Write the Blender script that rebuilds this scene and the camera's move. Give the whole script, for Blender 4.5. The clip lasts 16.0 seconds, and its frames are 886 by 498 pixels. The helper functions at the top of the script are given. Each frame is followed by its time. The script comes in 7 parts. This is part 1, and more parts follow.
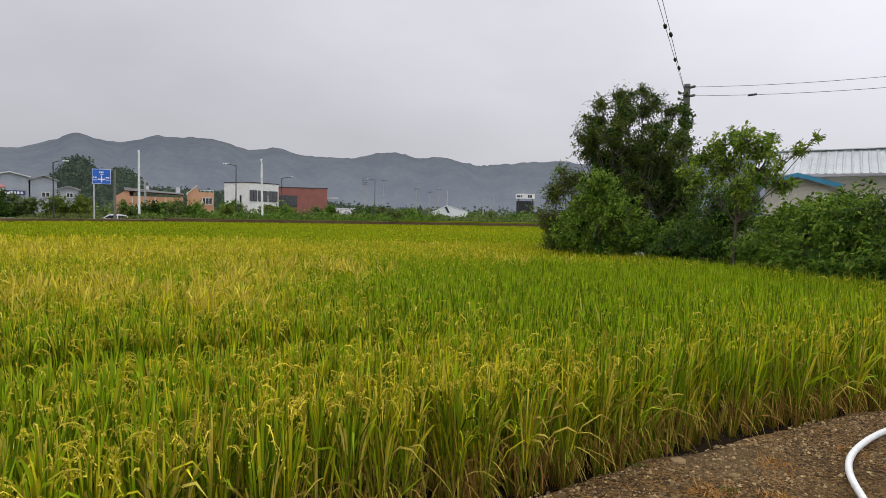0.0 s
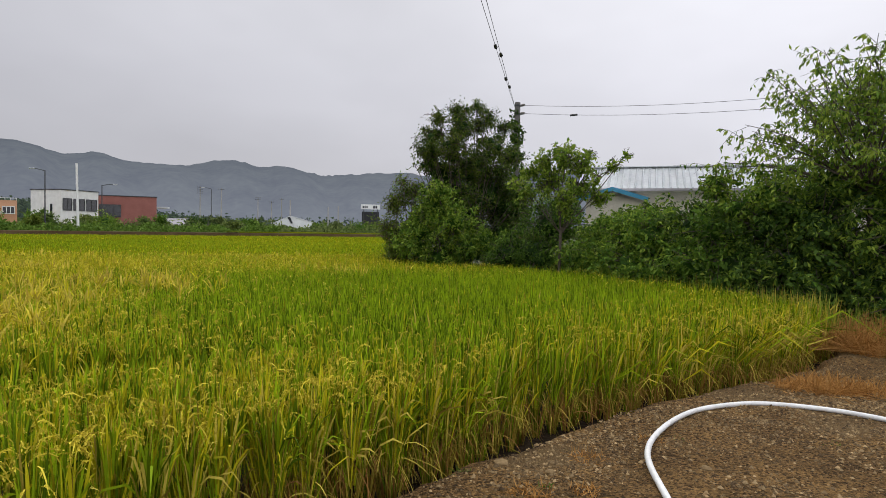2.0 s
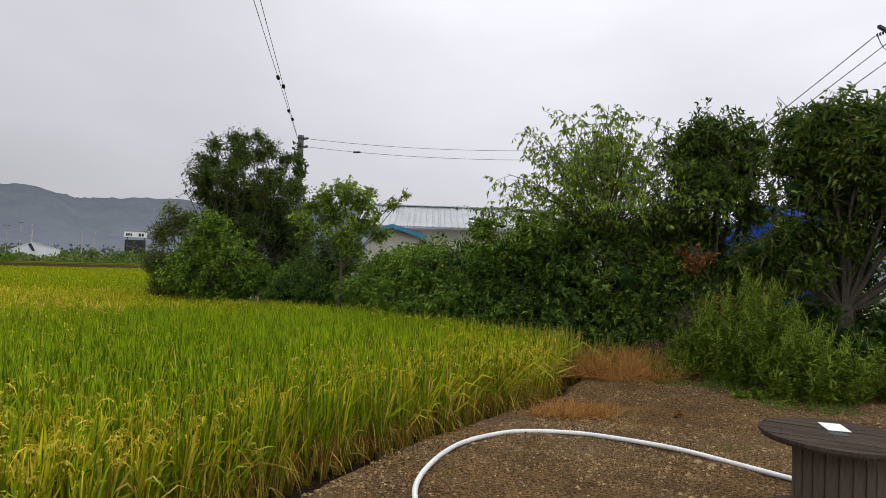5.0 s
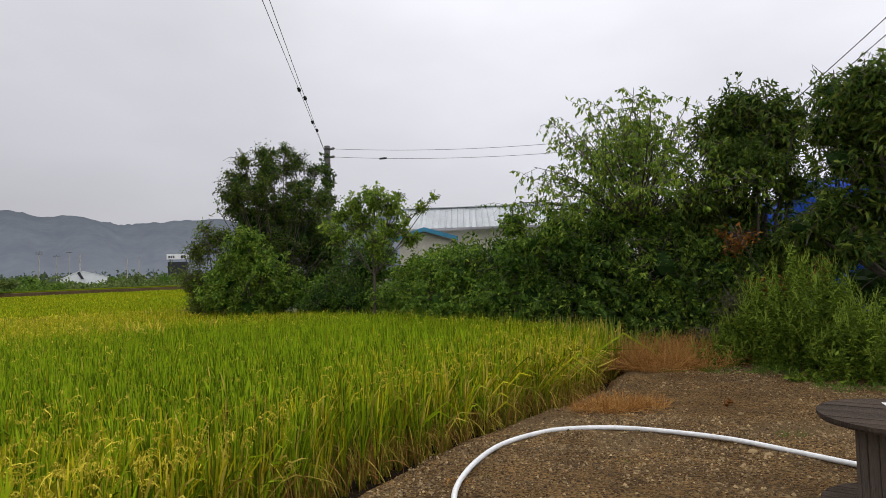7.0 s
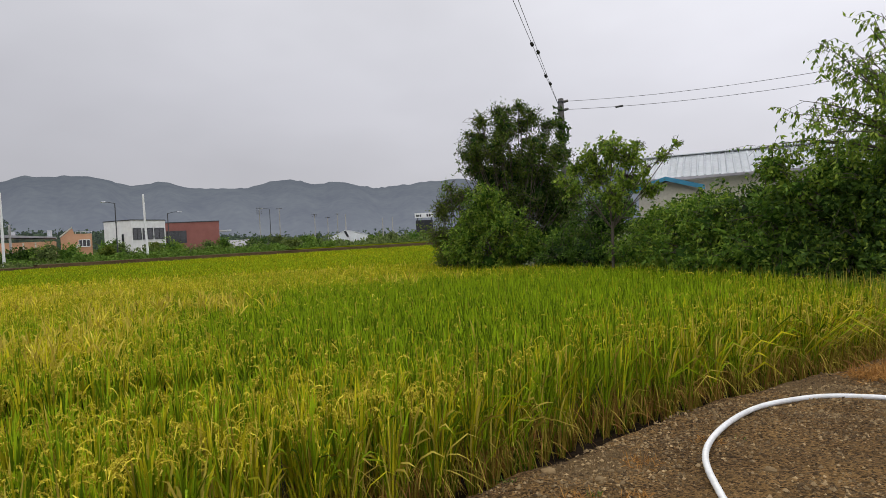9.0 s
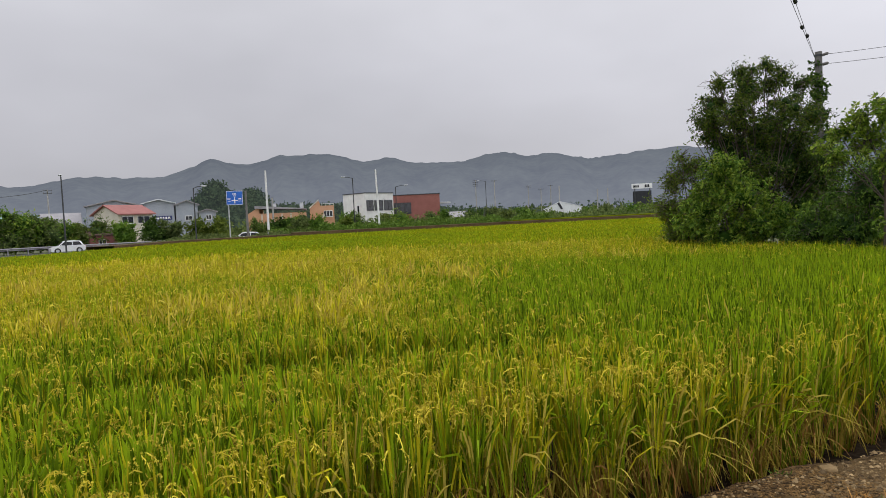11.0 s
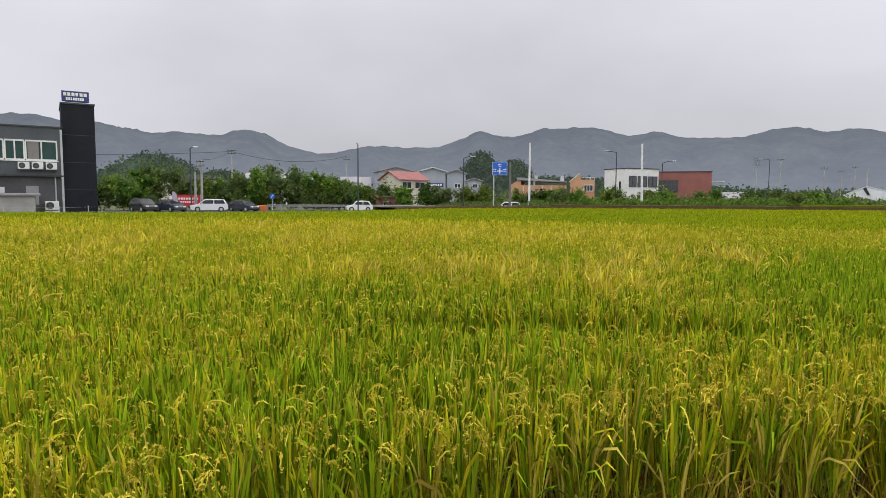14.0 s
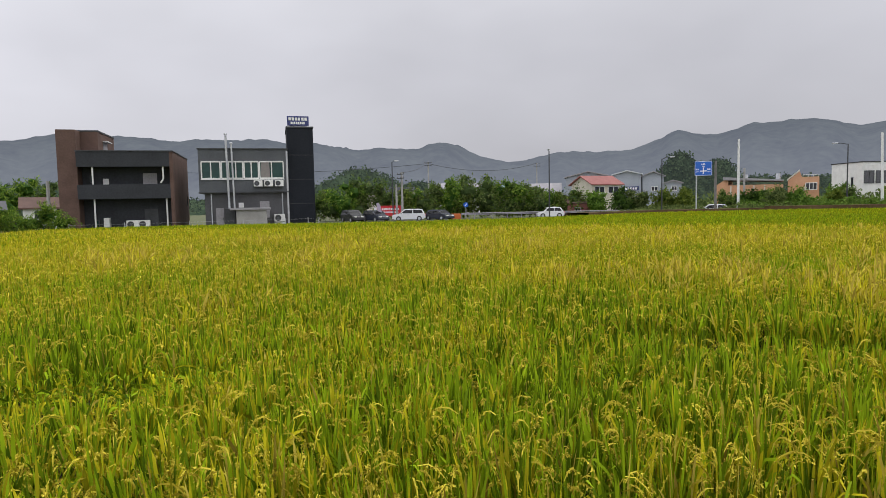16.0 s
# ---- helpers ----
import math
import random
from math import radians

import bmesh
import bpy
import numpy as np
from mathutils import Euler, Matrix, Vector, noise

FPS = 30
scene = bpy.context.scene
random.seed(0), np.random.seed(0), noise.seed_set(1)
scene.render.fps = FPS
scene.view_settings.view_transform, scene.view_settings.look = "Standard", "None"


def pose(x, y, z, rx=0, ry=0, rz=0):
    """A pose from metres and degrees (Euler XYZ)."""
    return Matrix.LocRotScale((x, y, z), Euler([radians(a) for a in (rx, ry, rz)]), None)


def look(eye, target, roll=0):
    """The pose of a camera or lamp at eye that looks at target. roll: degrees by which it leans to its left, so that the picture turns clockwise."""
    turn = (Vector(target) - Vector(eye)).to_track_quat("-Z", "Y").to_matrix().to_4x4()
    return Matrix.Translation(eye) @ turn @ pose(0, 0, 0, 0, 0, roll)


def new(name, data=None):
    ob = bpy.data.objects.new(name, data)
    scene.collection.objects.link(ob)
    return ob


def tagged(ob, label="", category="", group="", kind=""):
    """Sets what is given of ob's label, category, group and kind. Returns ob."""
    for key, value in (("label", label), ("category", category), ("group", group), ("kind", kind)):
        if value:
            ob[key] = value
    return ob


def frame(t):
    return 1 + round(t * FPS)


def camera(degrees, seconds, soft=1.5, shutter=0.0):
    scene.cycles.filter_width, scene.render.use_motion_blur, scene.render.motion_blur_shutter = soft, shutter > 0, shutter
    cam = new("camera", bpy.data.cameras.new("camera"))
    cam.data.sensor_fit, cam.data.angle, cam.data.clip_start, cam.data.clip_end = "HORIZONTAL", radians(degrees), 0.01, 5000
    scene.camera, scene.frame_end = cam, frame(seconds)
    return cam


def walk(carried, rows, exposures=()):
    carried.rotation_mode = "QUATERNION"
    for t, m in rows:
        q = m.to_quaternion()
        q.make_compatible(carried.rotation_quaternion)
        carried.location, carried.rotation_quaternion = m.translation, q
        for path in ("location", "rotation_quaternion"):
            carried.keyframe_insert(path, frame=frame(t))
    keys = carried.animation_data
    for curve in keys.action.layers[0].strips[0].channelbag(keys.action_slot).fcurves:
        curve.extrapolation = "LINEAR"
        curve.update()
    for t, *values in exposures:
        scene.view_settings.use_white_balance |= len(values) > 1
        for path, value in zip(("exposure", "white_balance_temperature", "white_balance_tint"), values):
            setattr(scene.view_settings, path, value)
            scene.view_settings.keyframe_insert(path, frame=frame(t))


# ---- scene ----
cam = camera(71.0, 16.0, soft=0.6)
# seconds, place, yaw, pitch, roll
ROWS = [
    (0.00, -0.000, -0.000, 1.600, -0.00, -2.95, -1.18),
    (0.50, 0.046, 0.055, 1.580, -2.67, -2.29, -0.30),
    (1.00, 0.094, 0.086, 1.575, -5.84, -2.00, -0.53),
    (1.50, 0.112, 0.033, 1.602, -9.99, -2.27, -0.89),
    (2.00, 0.157, 0.068, 1.594, -14.12, -1.69, -1.05),
    (2.50, 0.190, 0.138, 1.587, -17.34, -0.82, -1.75),
    (3.00, 0.213, 0.169, 1.587, -19.37, -0.60, -1.21),
    (3.50, 0.197, 0.084, 1.624, -20.57, -0.12, -0.80),
    (4.00, 0.216, 0.099, 1.628, -21.98, 0.39, -1.03),
    (4.50, 0.266, 0.106, 1.627, -27.26, 1.80, -1.74),
    (4.70, 0.245, 0.086, 1.646, -29.89, 1.87, -2.08),
    (5.75, 0.370, 0.150, 1.650, -39.30, 2.20, -0.40),
    (6.80, 0.452, 0.185, 1.651, -33.48, 2.19, 1.70),
    (7.00, 0.423, 0.179, 1.615, -30.45, 2.09, 1.97),
    (7.50, 0.393, 0.198, 1.627, -24.37, 1.35, 2.77),
    (8.00, 0.376, 0.148, 1.589, -19.21, 0.33, 2.79),
    (8.50, 0.394, 0.130, 1.573, -13.57, -0.67, 2.65),
    (8.70, 0.385, 0.135, 1.580, -11.74, -0.90, 2.82),
    (10.80, 0.031, -0.065, 1.658, 8.31, -2.48, 2.55),
    (11.00, 0.012, -0.045, 1.656, 10.33, -2.81, 2.69),
    (11.50, -0.028, -0.077, 1.639, 15.99, -5.00, 1.52),
    (12.00, -0.091, -0.049, 1.621, 18.52, -5.54, 1.05),
    (12.50, -0.106, -0.113, 1.614, 22.91, -5.44, 0.33),
    (13.00, -0.121, -0.136, 1.613, 26.78, -4.92, -0.17),
    (13.50, -0.129, -0.182, 1.617, 31.04, -4.84, 0.05),
    (14.00, -0.149, -0.185, 1.603, 33.76, -4.72, -0.37),
    (14.50, -0.175, -0.234, 1.589, 38.61, -5.05, 0.18),
    (15.00, -0.282, -0.163, 1.563, 43.18, -4.99, 0.41),
    (15.50, -0.365, -0.144, 1.557, 44.90, -4.05, 0.94),
    (16.00, -0.466, -0.113, 1.552, 51.08, -3.96, 1.16),
]
walk(cam, [(t, pose(x, y, z, 90 + pitch, roll, yaw)) for t, x, y, z, yaw, pitch, roll in ROWS], [(0, 0.0), (0.5, -0.06), (1.5, -0.06), (3.0, -0.09), (4.5, -0.12), (7, -0.12), (8.5, -0.10), (11.5, -0.02), (12.5, 0.15), (14.5, 0.14), (15.5, 0.10), (16, 0.0)])

# ---- world and light: a bright overcast sky ----
world = bpy.data.worlds.new("overcast")
scene.world = world
world.use_nodes = True
wn, wl = world.node_tree.nodes, world.node_tree.links
wn.clear()
sky = wn.new("ShaderNodeTexSky")
sky.sky_type, sky.sun_disc = "NISHITA", False
sky.sun_elevation, sky.sun_rotation, sky.air_density, sky.dust_density = radians(52), radians(25), 1.0, 3.0
coords = wn.new("ShaderNodeTexCoord")
split = wn.new("ShaderNodeSeparateXYZ")
wl.new(coords.outputs["Generated"], split.inputs[0])
ramp = wn.new("ShaderNodeValToRGB")
stops = ((0.0, (0.60, 0.597, 0.645)), (0.22, (0.672, 0.672, 0.73)), (0.5, (0.865, 0.868, 0.925)), (1.0, (1.20, 1.205, 1.26)))
ramp.color_ramp.elements[0].position, ramp.color_ramp.elements[0].color = 0.0, (*stops[0][1], 1)
ramp.color_ramp.elements[1].position, ramp.color_ramp.elements[1].color = 1.0, (*stops[3][1], 1)
for at, col in stops[1:3]:
    ramp.color_ramp.elements.new(at).color = (*col, 1)
wl.new(split.outputs["Z"], ramp.inputs[0])
cloud = wn.new("ShaderNodeTexNoise")
cloud.inputs["Scale"].default_value, cloud.inputs["Detail"].default_value = 1.6, 4.0
squash = wn.new("ShaderNodeMapping")
squash.inputs["Scale"].default_value = (1.0, 1.0, 2.2)
wl.new(coords.outputs["Generated"], squash.inputs[0])
wl.new(squash.outputs[0], cloud.inputs[0])
swing = wn.new("ShaderNodeMapRange")
swing.inputs["From Min"].default_value, swing.inputs["From Max"].default_value = 0.3, 0.7
swing.inputs["To Min"].default_value, swing.inputs["To Max"].default_value = 0.86, 1.13
wl.new(cloud.outputs[0], swing.inputs[0])
side = wn.new("ShaderNodeVectorMath")
side.operation = "DOT_PRODUCT"
side.inputs[1].default_value = (math.sin(radians(-25)), math.cos(radians(-25)), 0)
wl.new(coords.outputs["Generated"], side.inputs[0])
bank = wn.new("ShaderNodeMapRange")
bank.inputs["From Min"].default_value, bank.inputs["From Max"].default_value = 0.0, 1.0
bank.inputs["To Min"].default_value, bank.inputs["To Max"].default_value = 1.53, 0.84
wl.new(side.outputs["Value"], bank.inputs[0])
whole = wn.new("ShaderNodeMath")
whole.operation = "MULTIPLY"
wl.new(bank.outputs[0], whole.inputs[0])
wl.new(swing.outputs[0], whole.inputs[1])
veil = wn.new("ShaderNodeVectorMath")
veil.operation = "SCALE"
wl.new(ramp.outputs[0], veil.inputs[0])
wl.new(whole.outputs[0], veil.inputs["Scale"])
thin = wn.new("ShaderNodeVectorMath")
thin.operation = "SCALE"
thin.inputs["Scale"].default_value = 0.05
wl.new(sky.outputs[0], thin.inputs[0])
both = wn.new("ShaderNodeMix")
both.data_type = "RGBA"
both.inputs["Factor"].default_value = 0.94
wl.new(thin.outputs[0], both.inputs["A"])
wl.new(veil.outputs[0], both.inputs["B"])
back = wn.new("ShaderNodeBackground")
back.inputs["Strength"].default_value = 1.0
wl.new(both.outputs["Result"], back.inputs[0])
wl.new(back.outputs[0], wn.new("ShaderNodeOutputWorld").inputs[0])

sun = new("sun", bpy.data.lights.new("sun", "SUN"))
sun.data.energy, sun.data.angle, sun.data.color = 0.9, radians(40), (1.0, 0.97, 0.92)
sun.matrix_world = look((0, 0, 60), (-10, -21.5, 30))

# ---- materials ----
def material(name, low, high, rough=0.8, scale=6.0, fine=40.0, bump=0.2, metal=0.0, tone=False, thin=0.0, glow=None, alpha=1.0, spec=0.5, stretch=(1, 1, 1)):
    """A surface whose colour runs from low to high by noise at two scales, or by each piece's own tone."""
    m = bpy.data.materials.new(name)
    m.use_nodes = True
    n, l = m.node_tree.nodes, m.node_tree.links
    n.clear()
    out = n.new("ShaderNodeOutputMaterial")
    bs = n.new("ShaderNodeBsdfPrincipled")
    tc = n.new("ShaderNodeTexCoord")
    mp = n.new("ShaderNodeMapping")
    mp.inputs["Scale"].default_value = stretch
    l.new(tc.outputs["Object"], mp.inputs[0])
    a = n.new("ShaderNodeTexNoise")
    a.inputs["Scale"].default_value, a.inputs["Detail"].default_value = scale, 5.0
    b = n.new("ShaderNodeTexNoise")
    b.inputs["Scale"].default_value, b.inputs["Detail"].default_value = fine, 3.0
    l.new(mp.outputs[0], a.inputs[0])
    l.new(mp.outputs[0], b.inputs[0])
    add = n.new("ShaderNodeMath")
    add.operation = "MULTIPLY_ADD"
    add.inputs[1].default_value = 0.55
    half = n.new("ShaderNodeMath")
    half.operation = "MULTIPLY"
    half.inputs[1].default_value = 0.45
    l.new(b.outputs[0], half.inputs[0])
    l.new(a.outputs[0], add.inputs[0])
    l.new(half.outputs[0], add.inputs[2])
    mix = n.new("ShaderNodeMix")
    mix.data_type = "RGBA"
    mix.inputs["A"].default_value, mix.inputs["B"].default_value = (*low, 1), (*high, 1)
    if tone:
        at = n.new("ShaderNodeAttribute")
        at.attribute_name = "tone"
        sway = n.new("ShaderNodeMath")
        sway.operation = "MULTIPLY_ADD"
        sway.inputs[1].default_value, sway.use_clamp = 0.5, True
        l.new(add.outputs[0], sway.inputs[0])
        lift = n.new("ShaderNodeMath")
        lift.operation = "MULTIPLY_ADD"
        lift.inputs[1].default_value, lift.inputs[2].default_value = 0.9, -0.2
        l.new(at.outputs["Fac"], lift.inputs[0])
        l.new(lift.outputs[0], sway.inputs[2])
        l.new(sway.outputs[0], mix.inputs["Factor"])
    else:
        rng = n.new("ShaderNodeMapRange")
        rng.inputs["From Min"].default_value, rng.inputs["From Max"].default_value = 0.32, 0.68
        l.new(add.outputs[0], rng.inputs[0])
        l.new(rng.outputs[0], mix.inputs["Factor"])
    l.new(mix.outputs["Result"], bs.inputs["Base Color"])
    bs.inputs["Roughness"].default_value, bs.inputs["Metallic"].default_value = rough, metal
    bs.inputs["Specular IOR Level"].default_value = spec
    if bump:
        bp = n.new("ShaderNodeBump")
        bp.inputs["Strength"].default_value, bp.inputs["Distance"].default_value = bump, 0.02
        l.new(b.outputs[0], bp.inputs["Height"])
        l.new(bp.outputs[0], bs.inputs["Normal"])
    last = bs.outputs[0]
    if thin:
        tr = n.new("ShaderNodeBsdfTranslucent")
        l.new(mix.outputs["Result"], tr.inputs[0])
        ms = n.new("ShaderNodeMixShader")
        ms.inputs[0].default_value = thin
        l.new(last, ms.inputs[1])
        l.new(tr.outputs[0], ms.inputs[2])
        last = ms.outputs[0]
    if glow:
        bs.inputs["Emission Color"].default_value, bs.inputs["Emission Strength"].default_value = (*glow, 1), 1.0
    l.new(last, out.inputs[0])
    return m


def plain(name, col, rough=0.6, vary=0.15, **k):
    return material(name, [c * (1 - vary) for c in col], [min(1, c * (1 + vary)) for c in col], rough, **k)


LEAF = {
    "rice_green": material("rice_green", (0.026, 0.062, 0.003), (0.375, 0.515, 0.014), 0.6, 0.35, 3.0, 0, tone=True, thin=0.08, spec=0.05),
    "rice_yellow": material("rice_yellow", (0.13, 0.13, 0.004), (0.73, 0.65, 0.024), 0.6, 0.35, 3.0, 0, tone=True, thin=0.08, spec=0.05),
    "rice_straw": material("rice_straw", (0.17, 0.12, 0.014), (0.74, 0.60, 0.10), 0.8, 2.0, 9.0, 0, tone=True, thin=0.15, spec=0.08),
    "rice_ear": material("rice_ear", (0.24, 0.19, 0.010), (0.82, 0.68, 0.070), 0.75, 2.0, 9.0, 0, tone=True, thin=0.1, spec=0.1),
    "rice_far": material("rice_far", (0.098, 0.126, 0.004), (0.33, 0.305, 0.010), 0.95, 0.25, 2.0, 0, tone=True, thin=0.15, spec=0.0),
    "dark_leaf": material("dark_leaf", (0.018, 0.046, 0.008), (0.10, 0.175, 0.026), 0.65, 0.6, 4.0, 0, tone=True, thin=0.3, spec=0.12),
    "mid_leaf": material("mid_leaf", (0.035, 0.090, 0.011), (0.18, 0.30, 0.038), 0.65, 0.6, 4.0, 0, tone=True, thin=0.35, spec=0.12),
    "light_leaf": material("light_leaf", (0.085, 0.165, 0.014), (0.35, 0.45, 0.060), 0.65, 0.6, 4.0, 0, tone=True, thin=0.4, spec=0.12),
    "olive_leaf": material("olive_leaf", (0.045, 0.080, 0.010), (0.20, 0.245, 0.038), 0.7, 0.6, 4.0, 0, tone=True, thin=0.3, spec=0.10),
    "rust_leaf": material("rust_leaf", (0.13, 0.05, 0.012), (0.36, 0.16, 0.035), 0.8, 2.0, 8.0, 0, tone=True, thin=0.2, spec=0.08),
    "dry_grass": material("dry_grass", (0.22, 0.095, 0.024), (0.58, 0.32, 0.10), 0.85, 2.0, 8.0, 0, tone=True, thin=0.2, spec=0.08),
    "weed_leaf": material("weed_leaf", (0.034, 0.066, 0.006), (0.24, 0.33, 0.034), 0.7, 0.6, 4.0, 0, tone=True, thin=0.3, spec=0.1),
    "far_leaf": material("far_leaf", (0.052, 0.084, 0.027), (0.20, 0.245, 0.075), 0.85, 0.15, 0.8, 0, tone=True, thin=0.25, spec=0.05),
    # bluish emission added as haze over the distant hills' and treeline's leaves
    "hazy_hill_leaf": material("hazy_hill_leaf", (0.024, 0.044, 0.024), (0.078, 0.112, 0.050), 0.9, 0.12, 0.7, 0, tone=True, thin=0.1, spec=0.02, glow=(0.022, 0.026, 0.028)),
    "crop_leaf": material("crop_leaf", (0.045, 0.10, 0.014), (0.165, 0.255, 0.040), 0.8, 0.3, 2.0, 0, tone=True, thin=0.25, spec=0.08),
}
BARK = material("bark", (0.045, 0.035, 0.025), (0.13, 0.105, 0.08), 0.9, 5, 45, 0.6, stretch=(1, 1, 0.25))
GRAVEL = material("gravel", (0.058, 0.032, 0.0110), (0.200, 0.117, 0.042), 0.95, 1.6, 55, 1.0, spec=0.15)


def gravel_cells(m, scale):
    """Packed small stones: each cell its own shade, with sunk joints."""
    n, l = m.node_tree.nodes, m.node_tree.links
    bs = next(k for k in n if k.type == "BSDF_PRINCIPLED")
    mix = next(k for k in n if k.type == "MIX")
    mp = next(k for k in n if k.type == "MAPPING")
    cell = n.new("ShaderNodeTexVoronoi")
    cell.inputs["Scale"].default_value = scale
    gap = n.new("ShaderNodeTexVoronoi")
    gap.feature = "DISTANCE_TO_EDGE"
    gap.inputs["Scale"].default_value = scale
    l.new(mp.outputs[0], cell.inputs["Vector"])
    l.new(mp.outputs[0], gap.inputs["Vector"])
    sep = n.new("ShaderNodeSeparateColor")
    l.new(cell.outputs["Color"], sep.inputs[0])
    shade = n.new("ShaderNodeMapRange")
    shade.inputs["To Min"].default_value, shade.inputs["To Max"].default_value = 0.28, 2.0
    l.new(sep.outputs[0], shade.inputs[0])
    mul = n.new("ShaderNodeVectorMath")
    mul.operation = "SCALE"
    l.new(mix.outputs["Result"], mul.inputs[0])
    l.new(shade.outputs[0], mul.inputs["Scale"])
    l.new(mul.outputs[0], bs.inputs["Base Color"])
    bp = next(k for k in n if k.type == "BUMP")
    bp.inputs["Strength"].default_value, bp.inputs["Distance"].default_value = 1.0, 0.012
    edge = n.new("ShaderNodeMapRange")
    edge.inputs["From Max"].default_value = 0.25
    l.new(gap.outputs["Distance"], edge.inputs[0])
    l.new(edge.outputs[0], bp.inputs["Height"])


def bare_patches(m):
    """Worn places where sandy soil shows between the stones."""
    n, l = m.node_tree.nodes, m.node_tree.links
    bs = next(k for k in n if k.type == "BSDF_PRINCIPLED")
    mp = next(k for k in n if k.type == "MAPPING")
    stones = bs.inputs["Base Color"].links[0].from_socket
    spot, grain = n.new("ShaderNodeTexNoise"), n.new("ShaderNodeTexNoise")
    spot.inputs["Scale"].default_value, spot.inputs["Detail"].default_value = 0.75, 6.0
    grain.inputs["Scale"].default_value, grain.inputs["Detail"].default_value = 35.0, 4.0
    l.new(mp.outputs[0], spot.inputs[0])
    l.new(mp.outputs[0], grain.inputs[0])
    where = n.new("ShaderNodeMapRange")
    where.inputs["From Min"].default_value, where.inputs["From Max"].default_value = 0.55, 0.64
    where.inputs["To Max"].default_value = 0.85
    l.new(spot.outputs[0], where.inputs[0])
    soil = n.new("ShaderNodeMix")
    soil.data_type = "RGBA"
    soil.inputs["A"].default_value, soil.inputs["B"].default_value = (0.095, 0.058, 0.023, 1), (0.225, 0.148, 0.068, 1)
    l.new(grain.outputs[0], soil.inputs["Factor"])
    both = n.new("ShaderNodeMix")
    both.data_type = "RGBA"
    l.new(where.outputs[0], both.inputs["Factor"])
    l.new(stones, both.inputs["A"])
    l.new(soil.outputs["Result"], both.inputs["B"])
    l.new(both.outputs["Result"], bs.inputs["Base Color"])


gravel_cells(GRAVEL, 62.0)
bare_patches(GRAVEL)
PEBBLE = material("pebble", (0.038, 0.021, 0.008), (0.48, 0.335, 0.165), 0.9, 8, 60, 0.3, tone=True, spec=0.2)
MUD = material("wet_mud", (0.012, 0.008, 0.005), (0.034, 0.023, 0.014), 0.85, 2.5, 18, 0.9, spec=0.06)
DIRT = material("bare_dirt", (0.06, 0.038, 0.018), (0.15, 0.10, 0.05), 0.95, 0.5, 6, 0.5, spec=0.1)
EARTH = material("earth_and_grass", (0.05, 0.065, 0.022), (0.13, 0.14, 0.055), 0.95, 0.12, 1.5, 0.5)
ASPHALT = material("asphalt", (0.045, 0.045, 0.047), (0.085, 0.085, 0.085), 0.9, 0.3, 9, 0.3)
CONCRETE = material("concrete", (0.26, 0.25, 0.235), (0.42, 0.41, 0.39), 0.9, 1.5, 25, 0.4)
GREY_CONCRETE = material("weathered_concrete", (0.10, 0.095, 0.088), (0.21, 0.20, 0.19), 0.9, 1.5, 25, 0.4)
DARK_METAL = material("dark_metal", (0.035, 0.037, 0.04), (0.07, 0.073, 0.078), 0.55, 2, 20, 0.1, metal=0.3)
GALV = material("galvanised_steel", (0.40, 0.41, 0.43), (0.58, 0.59, 0.61), 0.45, 2, 20, 0.1, metal=0.6)
WHITE_PAINT = material("white_paint", (0.60, 0.60, 0.58), (0.80, 0.80, 0.78), 0.6, 1.2, 20, 0.1)
CREAM = material("cream_render", (0.48, 0.44, 0.36), (0.66, 0.62, 0.53), 0.85, 0.8, 14, 0.2)
PLASTIC_WHITE = material("white_pvc", (0.62, 0.62, 0.61), (0.84, 0.84, 0.83), 0.38, 3, 24, 0.05)
GREY_PANEL = material("charcoal_panel", (0.075, 0.08, 0.088), (0.115, 0.122, 0.132), 0.75, 0.7, 8, 0.1, spec=0.2)
GREY_LOWER = material("mid_grey_panel", (0.062, 0.062, 0.066), (0.094, 0.094, 0.099), 0.75, 0.7, 8, 0.1)
BLACK_PANEL = material("black_panel", (0.009, 0.011, 0.016), (0.019, 0.022, 0.029), 0.7, 0.7, 8, 0.1, spec=0.2)
BROWN_BRICK = material("brown_brick", (0.075, 0.042, 0.032), (0.135, 0.08, 0.062), 0.85, 1.0, 12, 0.3)
SLATE_PANEL = material("slate_panel", (0.028, 0.03, 0.033), (0.05, 0.053, 0.06), 0.75, 0.7, 8, 0.1, spec=0.2)
TERRACOTTA = material("orange_brick", (0.46, 0.23, 0.12), (0.62, 0.36, 0.22), 0.85, 0.6, 9, 0.2)
RED_BRICK = material("red_brick", (0.22, 0.080, 0.064), (0.32, 0.125, 0.105), 0.85, 0.6, 9, 0.2)
RED_ROOF = material("red_roof", (0.23, 0.072, 0.062), (0.33, 0.130, 0.115), 0.7, 1.0, 9, 0.2)
GREY_ROOF = material("grey_roof", (0.22, 0.21, 0.22), (0.36, 0.35, 0.36), 0.7, 0.8, 8, 0.2)
PALE_ROOF = material("pale_sheet_roof", (0.46, 0.49, 0.51), (0.66, 0.69, 0.71), 0.45, 0.8, 8, 0.1, metal=0.2)
BLUE_GREY = material("blue_grey_sheet", (0.26, 0.29, 0.33), (0.38, 0.41, 0.46), 0.7, 0.5, 6, 0.1)
BLUE_TRIM = material("blue_trim", (0.02, 0.17, 0.30), (0.05, 0.28, 0.43), 0.5, 3, 20, 0.1)
TEAL_ROOF = material("teal_roof", (0.16, 0.27, 0.25), (0.26, 0.38, 0.35), 0.6, 1, 9, 0.1)
